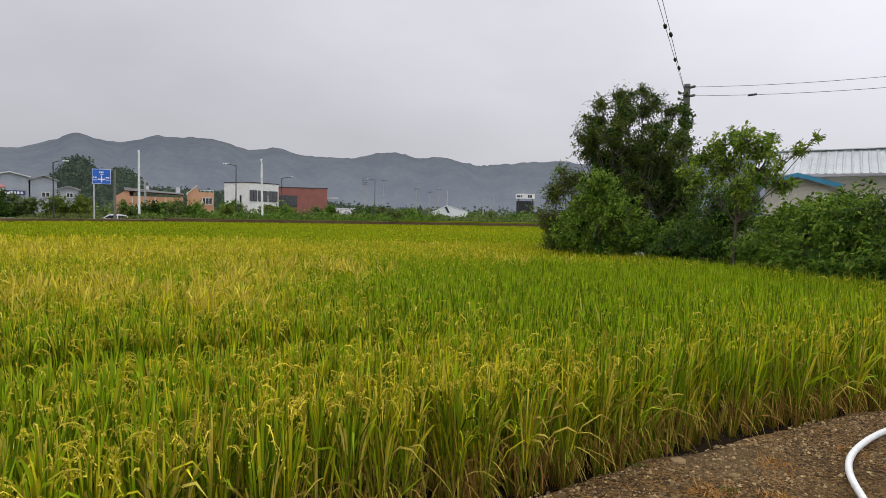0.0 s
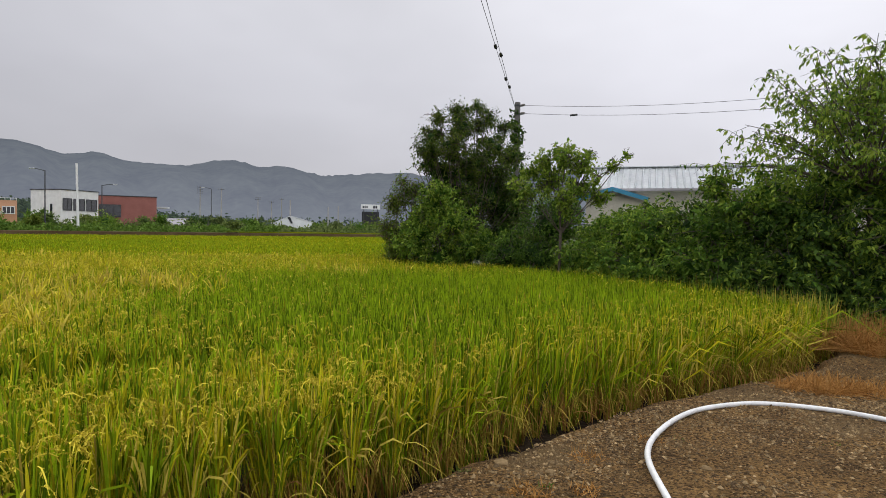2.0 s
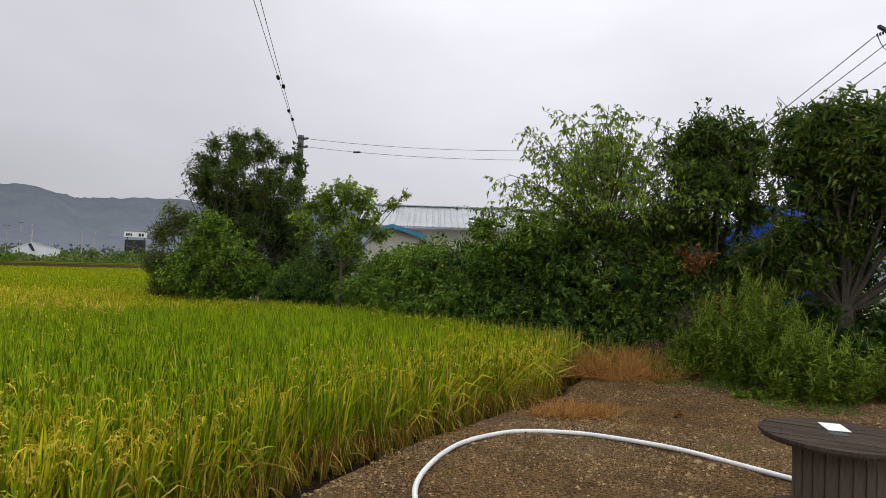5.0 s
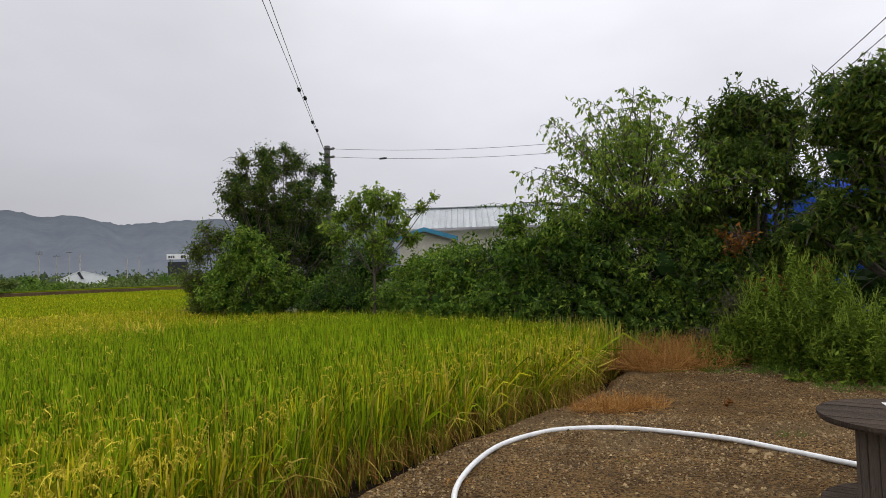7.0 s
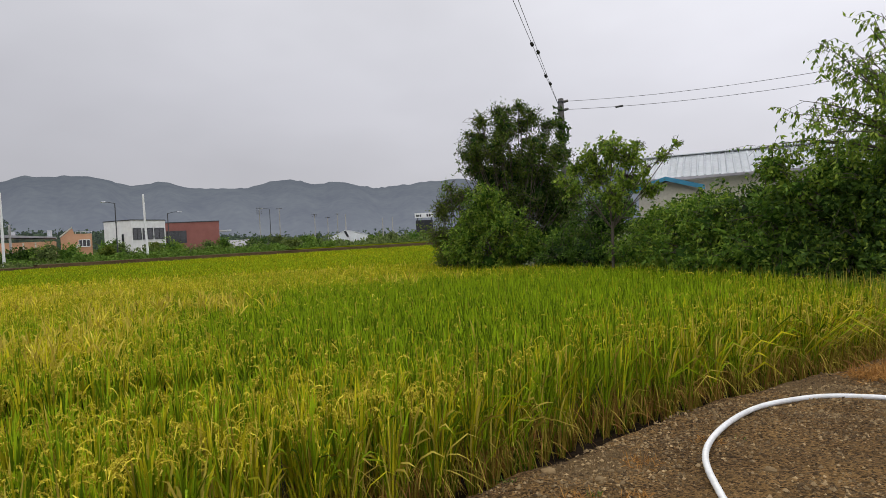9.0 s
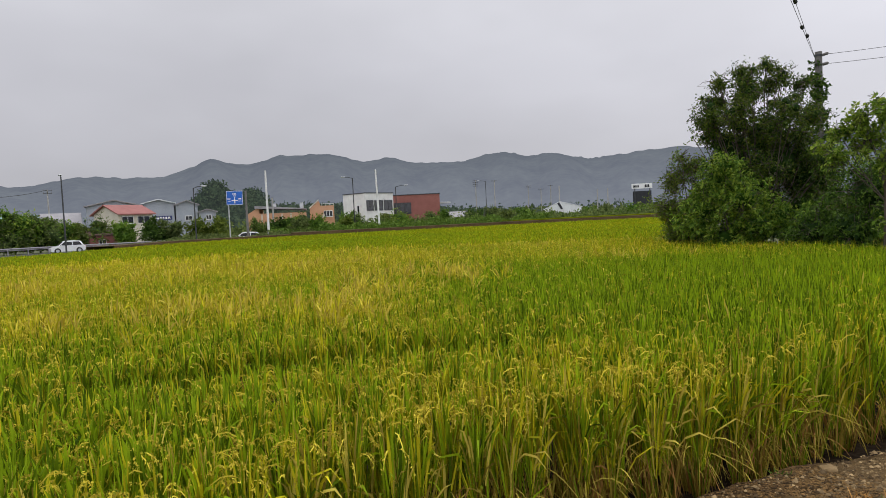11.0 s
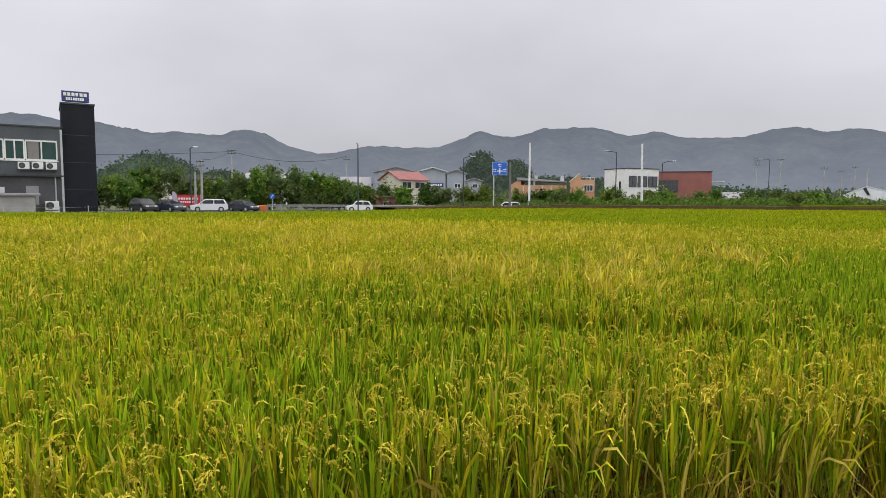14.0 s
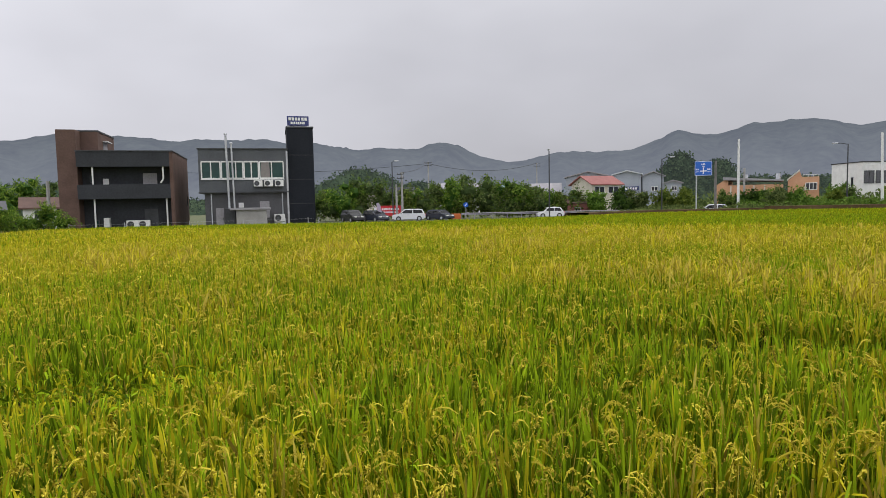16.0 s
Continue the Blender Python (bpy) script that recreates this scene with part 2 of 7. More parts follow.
TARP = material("blue_tarp", (0.012, 0.06, 0.42), (0.03, 0.12, 0.62), 0.4, 2, 10, 0.5)
SIGN_BLUE = plain("sign_blue", (0.012, 0.12, 0.55), 0.4, 0.06)
SIGN_NAVY = plain("sign_navy", (0.03, 0.04, 0.16), 0.4, 0.1)
SIGN_WHITE = plain("sign_white", (0.80, 0.80, 0.80), 0.5, 0.05)
BANNER_RED = plain("banner_red", (0.55, 0.03, 0.035), 0.7, 0.1)
ORANGE = plain("orange_plastic", (0.55, 0.14, 0.03), 0.5, 0.1)
GLASS = material("window_glass", (0.006, 0.030, 0.026), (0.016, 0.060, 0.050), 0.12, 0.6, 3, 0, spec=0.35)
DARK_GLASS = material("dark_glass", (0.012, 0.014, 0.016), (0.03, 0.033, 0.037), 0.1, 0.6, 3, 0, spec=0.8)
CAR_WHITE = plain("car_white", (0.74, 0.75, 0.76), 0.25, 0.04)
CAR_DARK = plain("car_dark", (0.035, 0.04, 0.055), 0.22, 0.1)
CAR_BLACK = plain("car_black", (0.018, 0.018, 0.02), 0.25, 0.1)
CAR_BLUE = plain("car_blue_grey", (0.20, 0.27, 0.34), 0.28, 0.06)
RUBBER = plain("rubber", (0.02, 0.02, 0.02), 0.85, 0.2)
LAMP_GLASS = plain("lamp_glass", (0.7, 0.7, 0.66), 0.2, 0.05)
CABLE = plain("black_cable", (0.03, 0.03, 0.032), 0.6, 0.2)
OLD_WOOD = material("weathered_wood", (0.022, 0.016, 0.012), (0.092, 0.068, 0.051), 0.9, 4, 60, 0.7, spec=0.12, stretch=(3, 0.4, 0.4))
STAVE_WOOD = material("grey_stave_wood", (0.055, 0.040, 0.029), (0.16, 0.122, 0.094), 0.85, 5, 60, 0.7, stretch=(3, 3, 0.3))
FILM = material("greenhouse_film", (0.62, 0.64, 0.66), (0.80, 0.82, 0.84), 0.4, 0.6, 5, 0.1)
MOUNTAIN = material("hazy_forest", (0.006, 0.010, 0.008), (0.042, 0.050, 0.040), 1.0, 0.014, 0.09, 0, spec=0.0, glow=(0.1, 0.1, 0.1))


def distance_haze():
    """The glow of the air before the far ridge, painted as emission, thicker towards the valley."""
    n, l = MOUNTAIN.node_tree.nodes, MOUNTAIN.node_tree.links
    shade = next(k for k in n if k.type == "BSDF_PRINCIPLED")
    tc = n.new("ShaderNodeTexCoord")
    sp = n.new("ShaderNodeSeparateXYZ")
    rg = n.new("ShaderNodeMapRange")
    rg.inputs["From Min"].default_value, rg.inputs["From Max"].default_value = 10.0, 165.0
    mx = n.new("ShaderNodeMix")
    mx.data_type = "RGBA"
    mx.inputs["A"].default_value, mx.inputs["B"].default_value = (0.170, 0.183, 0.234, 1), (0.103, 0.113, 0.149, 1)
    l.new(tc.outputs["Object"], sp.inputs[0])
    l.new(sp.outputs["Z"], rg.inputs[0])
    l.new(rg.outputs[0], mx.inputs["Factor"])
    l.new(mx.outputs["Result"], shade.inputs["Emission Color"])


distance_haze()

# ---- building blocks ----
def mesh_object(name, bm, mat, parent=None, label="", smooth=False):
    me = bpy.data.meshes.new(name)
    bm.to_mesh(me)
    bm.free()
    if mat:
        me.materials.append(mat)
    if smooth:
        me.polygons.foreach_set("use_smooth", [True] * len(me.polygons))
    ob = new(name, me)
    ob.parent = parent
    if label:
        ob["label"] = label
    return ob


part = mesh_object


def thing(name, m, label, category, group="", kind=""):
    ob = new(name)
    ob.empty_display_size = 0.2
    ob.matrix_basis = m
    return tagged(ob, label, category, group, kind)


def box(bm, x0, x1, y0, y1, z0, z1, bevel=0.0):
    vs = [bm.verts.new((x, y, z)) for x in (x0, x1) for y in (y0, y1) for z in (z0, z1)]
    fs = [bm.faces.new([vs[i] for i in f]) for f in ((0, 1, 3, 2), (4, 6, 7, 5), (0, 4, 5, 1), (2, 3, 7, 6), (0, 2, 6, 4), (1, 5, 7, 3))]
    if bevel:
        bmesh.ops.bevel(bm, geom=list({e for f in fs for e in f.edges}), offset=bevel, segments=1, affect="EDGES")
    return bm


def block(name, parent, mat, dims, bevel=0.0, label=""):
    return part(name, box(bmesh.new(), *dims, bevel), mat, parent, label)


def tube(bm, pts, r0, r1=None, n=8, cap=True):
    """A tapered tube along points."""
    r1 = r0 if r1 is None else r1
    pts = [Vector(p) for p in pts]
    rings, side = [], None
    for i, p in enumerate(pts):
        d = (pts[min(i + 1, len(pts) - 1)] - pts[max(i - 1, 0)]).normalized()
        if side is None:
            side = d.orthogonal().normalized()
        side = (side - d * side.dot(d)).normalized()
        up = d.cross(side)
        r = r0 + (r1 - r0) * i / max(1, len(pts) - 1)
        rings.append([bm.verts.new(p + (side * math.cos(a) + up * math.sin(a)) * r) for a in (2 * math.pi * k / n for k in range(n))])
    for a, b in zip(rings, rings[1:]):
        for k in range(n):
            bm.faces.new((a[k], a[(k + 1) % n], b[(k + 1) % n], b[k]))
    if cap:
        bm.faces.new(rings[0][::-1])
        bm.faces.new(rings[-1])
    return bm


def prism(bm, outline, y0, y1):
    """An outline in x and z, drawn out along y."""
    a = [bm.verts.new((x, y0, z)) for x, z in outline]
    b = [bm.verts.new((x, y1, z)) for x, z in outline]
    n = len(a)
    bm.faces.new(a)
    bm.faces.new(b[::-1])
    for k in range(n):
        bm.faces.new((a[k], b[k], b[(k + 1) % n], a[(k + 1) % n]))
    bmesh.ops.recalc_face_normals(bm, faces=bm.faces)
    return bm


def array_mesh(name, verts, faces, mats, tone=None, index=None, parent=None, smooth=False):
    """One mesh from numpy arrays: faces of equal corner count."""
    me = bpy.data.meshes.new(name)
    verts, faces = np.asarray(verts, dtype=np.float32), np.asarray(faces, dtype=np.int32)
    k = faces.shape[1]
    me.vertices.add(len(verts))
    me.vertices.foreach_set("co", verts.ravel())
    me.loops.add(faces.size)
    me.loops.foreach_set("vertex_index", faces.ravel())
    me.polygons.add(len(faces))
    me.polygons.foreach_set("loop_start", np.arange(0, faces.size, k, dtype=np.int32))
    for m in mats:
        me.materials.append(m)
    if index is not None:
        me.polygons.foreach_set("material_index", np.asarray(index, dtype=np.int32))
    if smooth:
        me.polygons.foreach_set("use_smooth", np.ones(len(faces), dtype=bool))
    if tone is not None:
        at = me.attributes.new("tone", "FLOAT", "POINT")
        at.data.foreach_set("value", np.asarray(tone, dtype=np.float32))
    me.update(calc_edges=True)
    ob = new(name, me)
    ob.parent = parent
    return ob


RNG = np.random.default_rng(7)


def unit(v):
    return v / np.maximum(np.linalg.norm(v, axis=-1, keepdims=True), 1e-9)


def leaves(centres, outward, size, narrow=0.45, droop=0.3, rng=RNG):
    """Folded leaves, each a diamond of two triangles: verts, faces, tone."""
    n = len(centres)
    d = unit(outward * 0.8 + rng.normal(0, 0.7, (n, 3)) + np.array([0, 0, -droop]))
    s = unit(np.cross(d, rng.normal(0, 1, (n, 3)) + np.array([0, 0, 1.2])))
    nrm = np.cross(s, d)
    ln = (size * rng.uniform(0.6, 1.25, n))[:, None]
    w = ln * narrow * 0.5
    mid = centres + d * ln * 0.45
    v = np.stack([centres, mid + s * w + nrm * w * 0.35, centres + d * ln - nrm * ln * 0.12, mid - s * w + nrm * w * 0.35], 1)
    base = (np.arange(n) * 4)[:, None]
    f = np.concatenate([base + [[0, 1, 2]], base + [[0, 2, 3]]])
    return v.reshape(-1, 3), f, np.repeat(rng.uniform(0, 1, n), 4)


def join(sets):
    vs, fs, ts, at = [], [], [], 0
    for v, f, t in sets:
        vs.append(v), fs.append(f + at), ts.append(t)
        at += len(v)
    return np.concatenate(vs), np.concatenate(fs), np.concatenate(ts)


def crown_leaves(lobes, twigs, per, size, narrow, droop, spread, rng, shell=0.55):
    """Leaf clusters at twig ends in and on ellipsoid lobes. Returns leaf arrays and twig ends."""
    ends, sets = [], []
    vol = np.array([r * r for *_, r in lobes])
    for (x, y, z, r), share in zip(lobes, vol / vol.sum()):
        n = max(3, int(twigs * share))
        d = unit(rng.normal(0, 1, (n, 3)))
        k1, k2, ph = rng.normal(0, 2.6, 3), rng.normal(0, 4.5, 3), rng.uniform(0, 6.28, 2)
        lump = 1 + 0.26 * np.sin(d @ k1 + ph[0]) + 0.20 * np.sin(d @ k2 + ph[1])
        rad = r * lump * (shell + (1 - shell) * rng.uniform(0, 1, n) ** 0.6) * rng.uniform(0.8, 1.2, n)
        e = np.array([x, y, z]) + d * rad[:, None] * np.array([1, 1, 0.9])
        e = e[e[:, 2] > 0.05]
        d = unit(e - np.array([x, y, z - 0.3 * r]))
        w1, w2 = rng.normal(0, 2.4, 3) / r ** 0.4, rng.normal(0, 3.4, 3) / r ** 0.4
        keep = np.sin(e @ w1 + ph[1]) + np.sin(e @ w2 + ph[0]) > -1.05
        e, d = e[keep], d[keep]
        tw = unit(d + rng.normal(0, 0.5, e.shape) + [0, 0, 0.25 - droop * 0.5]) * spread * rng.uniform(1.8, 4.2, (len(e), 1))
        ends.append(np.concatenate([e, np.tile([[x, y, z]], (len(e), 1)), tw], 1))
        k = rng.integers(max(2, per // 2), per + per // 2, len(e))
        along = np.repeat(tw, k, 0)
        c = np.repeat(e, k, 0) - along * rng.uniform(0, 1, (k.sum(), 1)) ** 1.3 + rng.normal(0, spread * 0.28, (k.sum(), 3))
        sets.append(leaves(c, unit(along) * 0.8 + rng.normal(0, 0.35, c.shape), size, narrow, droop, rng))
    return join(sets), np.concatenate(ends)


def spray(lobes, n, f, seed):
    """Each lobe broken into n smaller ones, for an open, uneven crown."""
    rng = np.random.default_rng(seed)
    out = []
    for x, y, z, r in lobes:
        for _ in range(n):
            q = unit(rng.normal(0, 1, 3)) * r * rng.uniform(0.25, 0.95)
            out.append((x + float(q[0]), y + float(q[1]), max(0.5, z + float(q[2])), r * f * float(rng.uniform(0.7, 1.3))))
    return out


def tree(name, base, lobes, leaf, label, category="tree", group="", trunk_r=0.09, stems=1, twigs=500, per=14, size=0.09, narrow=0.45, droop=0.3, spread=0.11, seed=1, shell=0.5, bare=0.6, fruit=None, core=0.40):
    """A plant with tapered stems, limbs, twigs and a crown of single leaves."""
    rng = np.random.default_rng(seed)
    root = thing(name, Matrix.Translation(base), label, category, group)
    b = np.array(base, dtype=float)
    rel = [(x - b[0], y - b[1], z - b[2], r) for x, y, z, r in lobes]
    (v, f, t), ends = crown_leaves(rel, twigs, per, size, narrow, droop, spread, rng, shell)
    two = leaf if isinstance(leaf, tuple) else (leaf, leaf, 0.0)
    n = len(v) // 4
    clump = np.sin(v[::4] @ rng.normal(0, 2.2, 3)) * 0.25 + rng.uniform(0, 1, n) < two[2]
    array_mesh("crown", v, f, [LEAF[two[0]], LEAF[two[1]]], t, np.concatenate([clump, clump]).astype(int), parent=root)
    # solid lumps added for inner leaves; they close gaps and block light inside
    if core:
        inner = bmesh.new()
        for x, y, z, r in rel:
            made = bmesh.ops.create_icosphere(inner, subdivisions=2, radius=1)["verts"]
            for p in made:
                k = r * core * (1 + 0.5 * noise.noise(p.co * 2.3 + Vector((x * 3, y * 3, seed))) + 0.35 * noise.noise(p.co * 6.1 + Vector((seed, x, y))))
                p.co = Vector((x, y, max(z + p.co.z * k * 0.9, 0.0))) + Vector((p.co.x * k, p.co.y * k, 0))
        part("crown_filler", inner, LEAF[two[0]], root)
    bm = bmesh.new()
    fork = min(z for *_, z, r in rel) * 0.75
    for s in range(stems):
        off = Vector((rng.normal(0, 0.12), rng.normal(0, 0.12), 0)) if stems > 1 else Vector()
        tube(bm, [off * 0.4 + Vector((0, 0, -0.1)), off + Vector((rng.normal(0, 0.04), rng.normal(0, 0.04), fork * 0.5)), off * 1.6 + Vector((0, 0, fork))], trunk_r * 1.15, trunk_r * 0.75, 8)
    for x, y, z, r in rel:
        c = Vector((x, y, z))
        m = Vector((x * 0.45 + rng.normal(0, 0.08), y * 0.45 + rng.normal(0, 0.08), fork + (z - fork) * 0.4))
        tube(bm, [Vector((0, 0, fork * 0.9)), m, c, c + Vector((rng.normal(0, 0.2), rng.normal(0, 0.2), r * 0.7))], trunk_r * 0.42 * min(1.0, (9 / len(rel)) ** 0.6), 0.006, 6)
    for k in rng.choice(len(ends), int(len(ends) * bare), replace=False):
        e, c = Vector(ends[k][:3]), Vector(ends[k][3:6])
        s = e - Vector(ends[k][6:])
        tube(bm, [c.lerp(s, 0.1), c.lerp(s, 0.6) + Vector((rng.normal(0, 0.05), rng.normal(0, 0.05), 0.05)), s, e], 0.011, 0.0025, 3, cap=False)
    part("trunk", bm, BARK, root)
    if fruit:
        nut = bmesh.new()
        bmesh.ops.create_icosphere(nut, subdivisions=1, radius=0.027)
        me = bpy.data.meshes.new("burr")
        nut.to_mesh(me)
        nut.free()
        me.materials.append(LEAF[fruit])
        top = ends[ends[:, 2] > ends[:, 5] - 0.1]
        for k in rng.choice(len(top), min(60, len(top)), replace=False):
            o = new("burr", me)
            o.parent, o.location = root, Vector(top[k][:3]) + Vector((0, 0, 0.05))
    return root


def blades(roots, heads, bend, width, seg, rng):
    """Grass blades as tapering strips from root to head, sagging at the tip by bend: verts, triangle faces."""
    n = len(roots)
    t = np.linspace(0, 1, seg + 1)
    mid = (roots + heads) / 2 + np.stack([np.zeros(n), np.zeros(n), bend], 1)
    a, b, c = roots[:, None], mid[:, None], heads[:, None]
    tt = t[None, :, None]
    p = a * (1 - tt) ** 2 + 2 * b * tt * (1 - tt) + c * tt ** 2
    side = unit(np.cross(heads - roots, np.stack([rng.normal(0, 1, n), rng.normal(0, 1, n), np.full(n, 0.3)], 1)))
    w = width[:, None, None] * (np.array([0.55, 1.0, 0.9, 0.75, 0.6, 0.5])[:seg][None, :, None] if seg > 1 else np.ones((1, 1, 1)))
    left, right = p[:, :-1] - side[:, None] * w / 2, p[:, :-1] + side[:, None] * w / 2
    v = np.concatenate([np.stack([left, right], 2).reshape(n, -1, 3), p[:, -1:]], 1)
    f = []
    for k in range(seg - 1):
        q = 2 * k
        f += [[q, q + 1, q + 3], [q, q + 3, q + 2]]
    q = 2 * (seg - 1)
    f.append([q, q + 1, q + 2])
    f = (np.array(f)[None] + (np.arange(n) * v.shape[1])[:, None, None]).reshape(-1, 3)
    return v.reshape(-1, 3), f, v.shape[1], len(f) // max(n, 1)

# ---- the plan ----
BANK = [(-2.4, -9.0), (-2.1, -1.2), (-1.75, 1.0), (-1.0, 2.4), (-0.3, 3.0), (0.28, 3.36), (0.7, 3.62), (1.18, 3.9), (1.69, 4.25), (2.3, 4.58), (2.85, 4.9), (3.45, 5.18), (4.2, 5.45), (5.0, 5.75), (5.7, 5.97), (6.6, 6.3), (7.5, 6.95)]
PADDY = BANK + [(7.75, 7.3), (7.95, 9.5), (7.45, 11.8), (7.35, 14.0), (6.5, 16.8), (4.2, 19.0), (3.1, 22.3), (5.5, 30.0), (17.0, 85.5), (11.0, 83.0), (1.0, 79.0), (-12.0, 72.7), (-28.0, 63.0), (-34.0, 52.0), (-33.5, 42.0), (-32.5, 33.0), (-34.5, 25.5), (-38.5, 19.5), (-47.0, 12.6), (-48.0, 6.0), (-41.0, 2.0), (-40.0, -16.0), (-20.0, -24.0)]
FLOOD = -0.22   # the paddy's soil; the yard is at 0


def inside(x, y, poly):
    hit = np.zeros(len(x), dtype=bool)
    for (x0, y0), (x1, y1) in zip(poly, poly[1:] + poly[:1]):
        if y0 != y1:
            hit ^= ((y0 > y) != (y1 > y)) & (x < (x1 - x0) * (y - y0) / (y1 - y0) + x0)
    return hit


def bank_distance(x, y):
    best = np.full(len(x), 1e9)
    for (x0, y0), (x1, y1) in zip(BANK, BANK[1:]):
        t = np.clip(((x - x0) * (x1 - x0) + (y - y0) * (y1 - y0)) / ((x1 - x0) ** 2 + (y1 - y0) ** 2), 0, 1)
        best = np.minimum(best, np.hypot(x - x0 - t * (x1 - x0), y - y0 - t * (y1 - y0)))
    return best


def waves(x, y, f, seed):
    """Smooth noise of about -1 to 1, vectorised."""
    r = np.random.default_rng(seed)
    out = np.zeros(len(x))
    for _ in range(7):
        a, p = r.uniform(0, 2 * math.pi, 2)
        k = f * r.uniform(0.6, 1.7)
        out += np.sin(k * (x * math.cos(a) + y * math.sin(a)) + p)
    return out / 3.2


# ---- the ground ----
def ground_sheet():
    rad = [0, 6, 14, 30, 60, 100, 160, 260, 500, 900, 1600, 3000, 4800]
    bm = bmesh.new()
    rings = []
    for r in rad[1:]:
        rings.append([bm.verts.new((r * math.sin(a), r * math.cos(a), -0.3)) for a in (2 * math.pi * k / 72 for k in range(72))])
    c = bm.verts.new((0, 0, -0.3))
    for k in range(72):
        bm.faces.new((c, rings[0][(k + 1) % 72], rings[0][k]))
        for a, b in zip(rings, rings[1:]):
            bm.faces.new((a[k], a[(k + 1) % 72], b[(k + 1) % 72], b[k]))
    ob = mesh_object("ground", bm, EARTH)
    return tagged(ob, "flat earth and rough grass reaching the hills", "ground", kind="structure")


ground_sheet()
bm = bmesh.new()
bm.faces.new([bm.verts.new((x, y, FLOOD)) for x, y in PADDY])
bmesh.ops.triangulate(bm, faces=bm.faces)
tagged(mesh_object("paddy_soil", bm, MUD), "dark wet mud under the rice", "soil", kind="structure")


def yard():
    """The gravel yard: a bumpy sheet whose rim slopes down into the paddy."""
    step = 0.1
    xs, ys = np.arange(-4, 14.01, step), np.arange(-8, 9.01, step)
    gx, gy = np.meshgrid(xs, ys, indexing="ij")
    x, y = gx.ravel(), gy.ravel()
    wet = inside(x, y, PADDY)
    d = bank_distance(x, y) * np.where(wet, -1, 1)
    d = d + 0.05 * waves(x, y, 5.0, 3)
    z = 0.018 * waves(x, y, 2.2, 1) + 0.012 * waves(x, y, 9.0, 2) + 0.10 * np.clip((x - 7.0) / 2, 0, 1)
    rim = np.clip((d + 0.26) / 0.30, 0, 1)
    z = FLOOD - 0.06 + (z - FLOOD + 0.06) * rim * rim * (3 - 2 * rim)
    v = np.stack([x, y, z], 1)
    ny = len(ys)
    i = (np.arange(len(xs) - 1)[:, None] * ny + np.arange(ny - 1)[None]).ravel()
    f = np.stack([i, i + ny, i + ny + 1, i + 1], 1)
    keep = (d[f] > -0.5).any(1)
    ob = array_mesh("gravel_yard", v, f[keep], [GRAVEL], smooth=True)
    return tagged(ob, "brown-grey gravel yard sloping into the wet paddy", "gravel", kind="structure")


YARD = yard()


def yard_height(x, y):
    x, y = np.atleast_1d(x).astype(float), np.atleast_1d(y).astype(float)
    return 0.018 * waves(x, y, 2.2, 1) + 0.012 * waves(x, y, 9.0, 2) + 0.10 * np.clip((x - 7.0) / 2, 0, 1)


def pebbles():
    """Loose gravel: small uneven stones, more than one could count."""
    rng = np.random.default_rng(11)
    n = 76000
    x, y = rng.uniform(0.2, 9.4, n), rng.uniform(1.2, 7.2, n)
    dens = np.clip(0.72 + 0.7 * waves(x, y, 1.5, 21) + 0.3 * waves(x, y, 6.0, 22), 0.06, 1)
    ok = (~inside(x, y, PADDY)) & (bank_distance(x, y) > 0.03) & (rng.uniform(0, 1, n) < dens)
    x, y = x[ok], y[ok]
    n = len(x)
    s = np.minimum(rng.gamma(1.5, 0.0032, n) + 0.0045, 0.020)
    o = np.array([[1, 0, 0], [0, 1, 0], [-1, 0, 0], [0, -1, 0], [0, 0, 0.8], [0, 0, -0.5]], dtype=float)
    f0 = np.array([[0, 1, 4], [1, 2, 4], [2, 3, 4], [3, 0, 4]])
    a = rng.uniform(0, 6.28, n)
    sh = o[None] * rng.uniform(0.6, 1.35, (n, 6, 3))
    ca, sa = np.cos(a)[:, None], np.sin(a)[:, None]
    v = np.stack([sh[..., 0] * ca - sh[..., 1] * sa, sh[..., 0] * sa + sh[..., 1] * ca, sh[..., 2]], 2) * s[:, None, None]
    v += np.stack([x, y, yard_height(x, y) + s * 0.12], 1)[:, None]
    f = (f0[None] + (np.arange(n) * 6)[:, None, None]).reshape(-1, 3)
    ob = array_mesh("loose_gravel", v.reshape(-1, 3), f, [PEBBLE], np.repeat(rng.beta(0.8, 2.2, n), 6))
    tagged(ob, "loose brown and grey pebbles scattered over the yard", "gravel", kind="stuff")


pebbles()


def stone(x, y, r, seed):
    rng = np.random.default_rng(seed)
    bm = bmesh.new()
    bmesh.ops.create_icosphere(bm, subdivisions=2, radius=1)
    for v in bm.verts:
        k = 1 + 0.28 * noise.noise(v.co * 1.3 + Vector((seed * 3.1, 0, 0)))
        v.co = Vector((v.co.x * r * 1.25, v.co.y * r * 0.9, v.co.z * r * 0.55)) * k
    ob = mesh_object("stone", bm, PEBBLE)
    at = ob.data.attributes.new("tone", "FLOAT", "POINT")
    at.data.foreach_set("value", np.full(len(ob.data.vertices), rng.uniform(0.25, 0.65)))
    ob.matrix_basis = pose(x, y, float(yard_height(x, y)[0]) + r * 0.25, rng.uniform(-8, 8), rng.uniform(-8, 8), rng.uniform(0, 360))
    return tagged(ob, "rough grey-brown field stone lying on the gravel", "stone", "stones on the gravel")


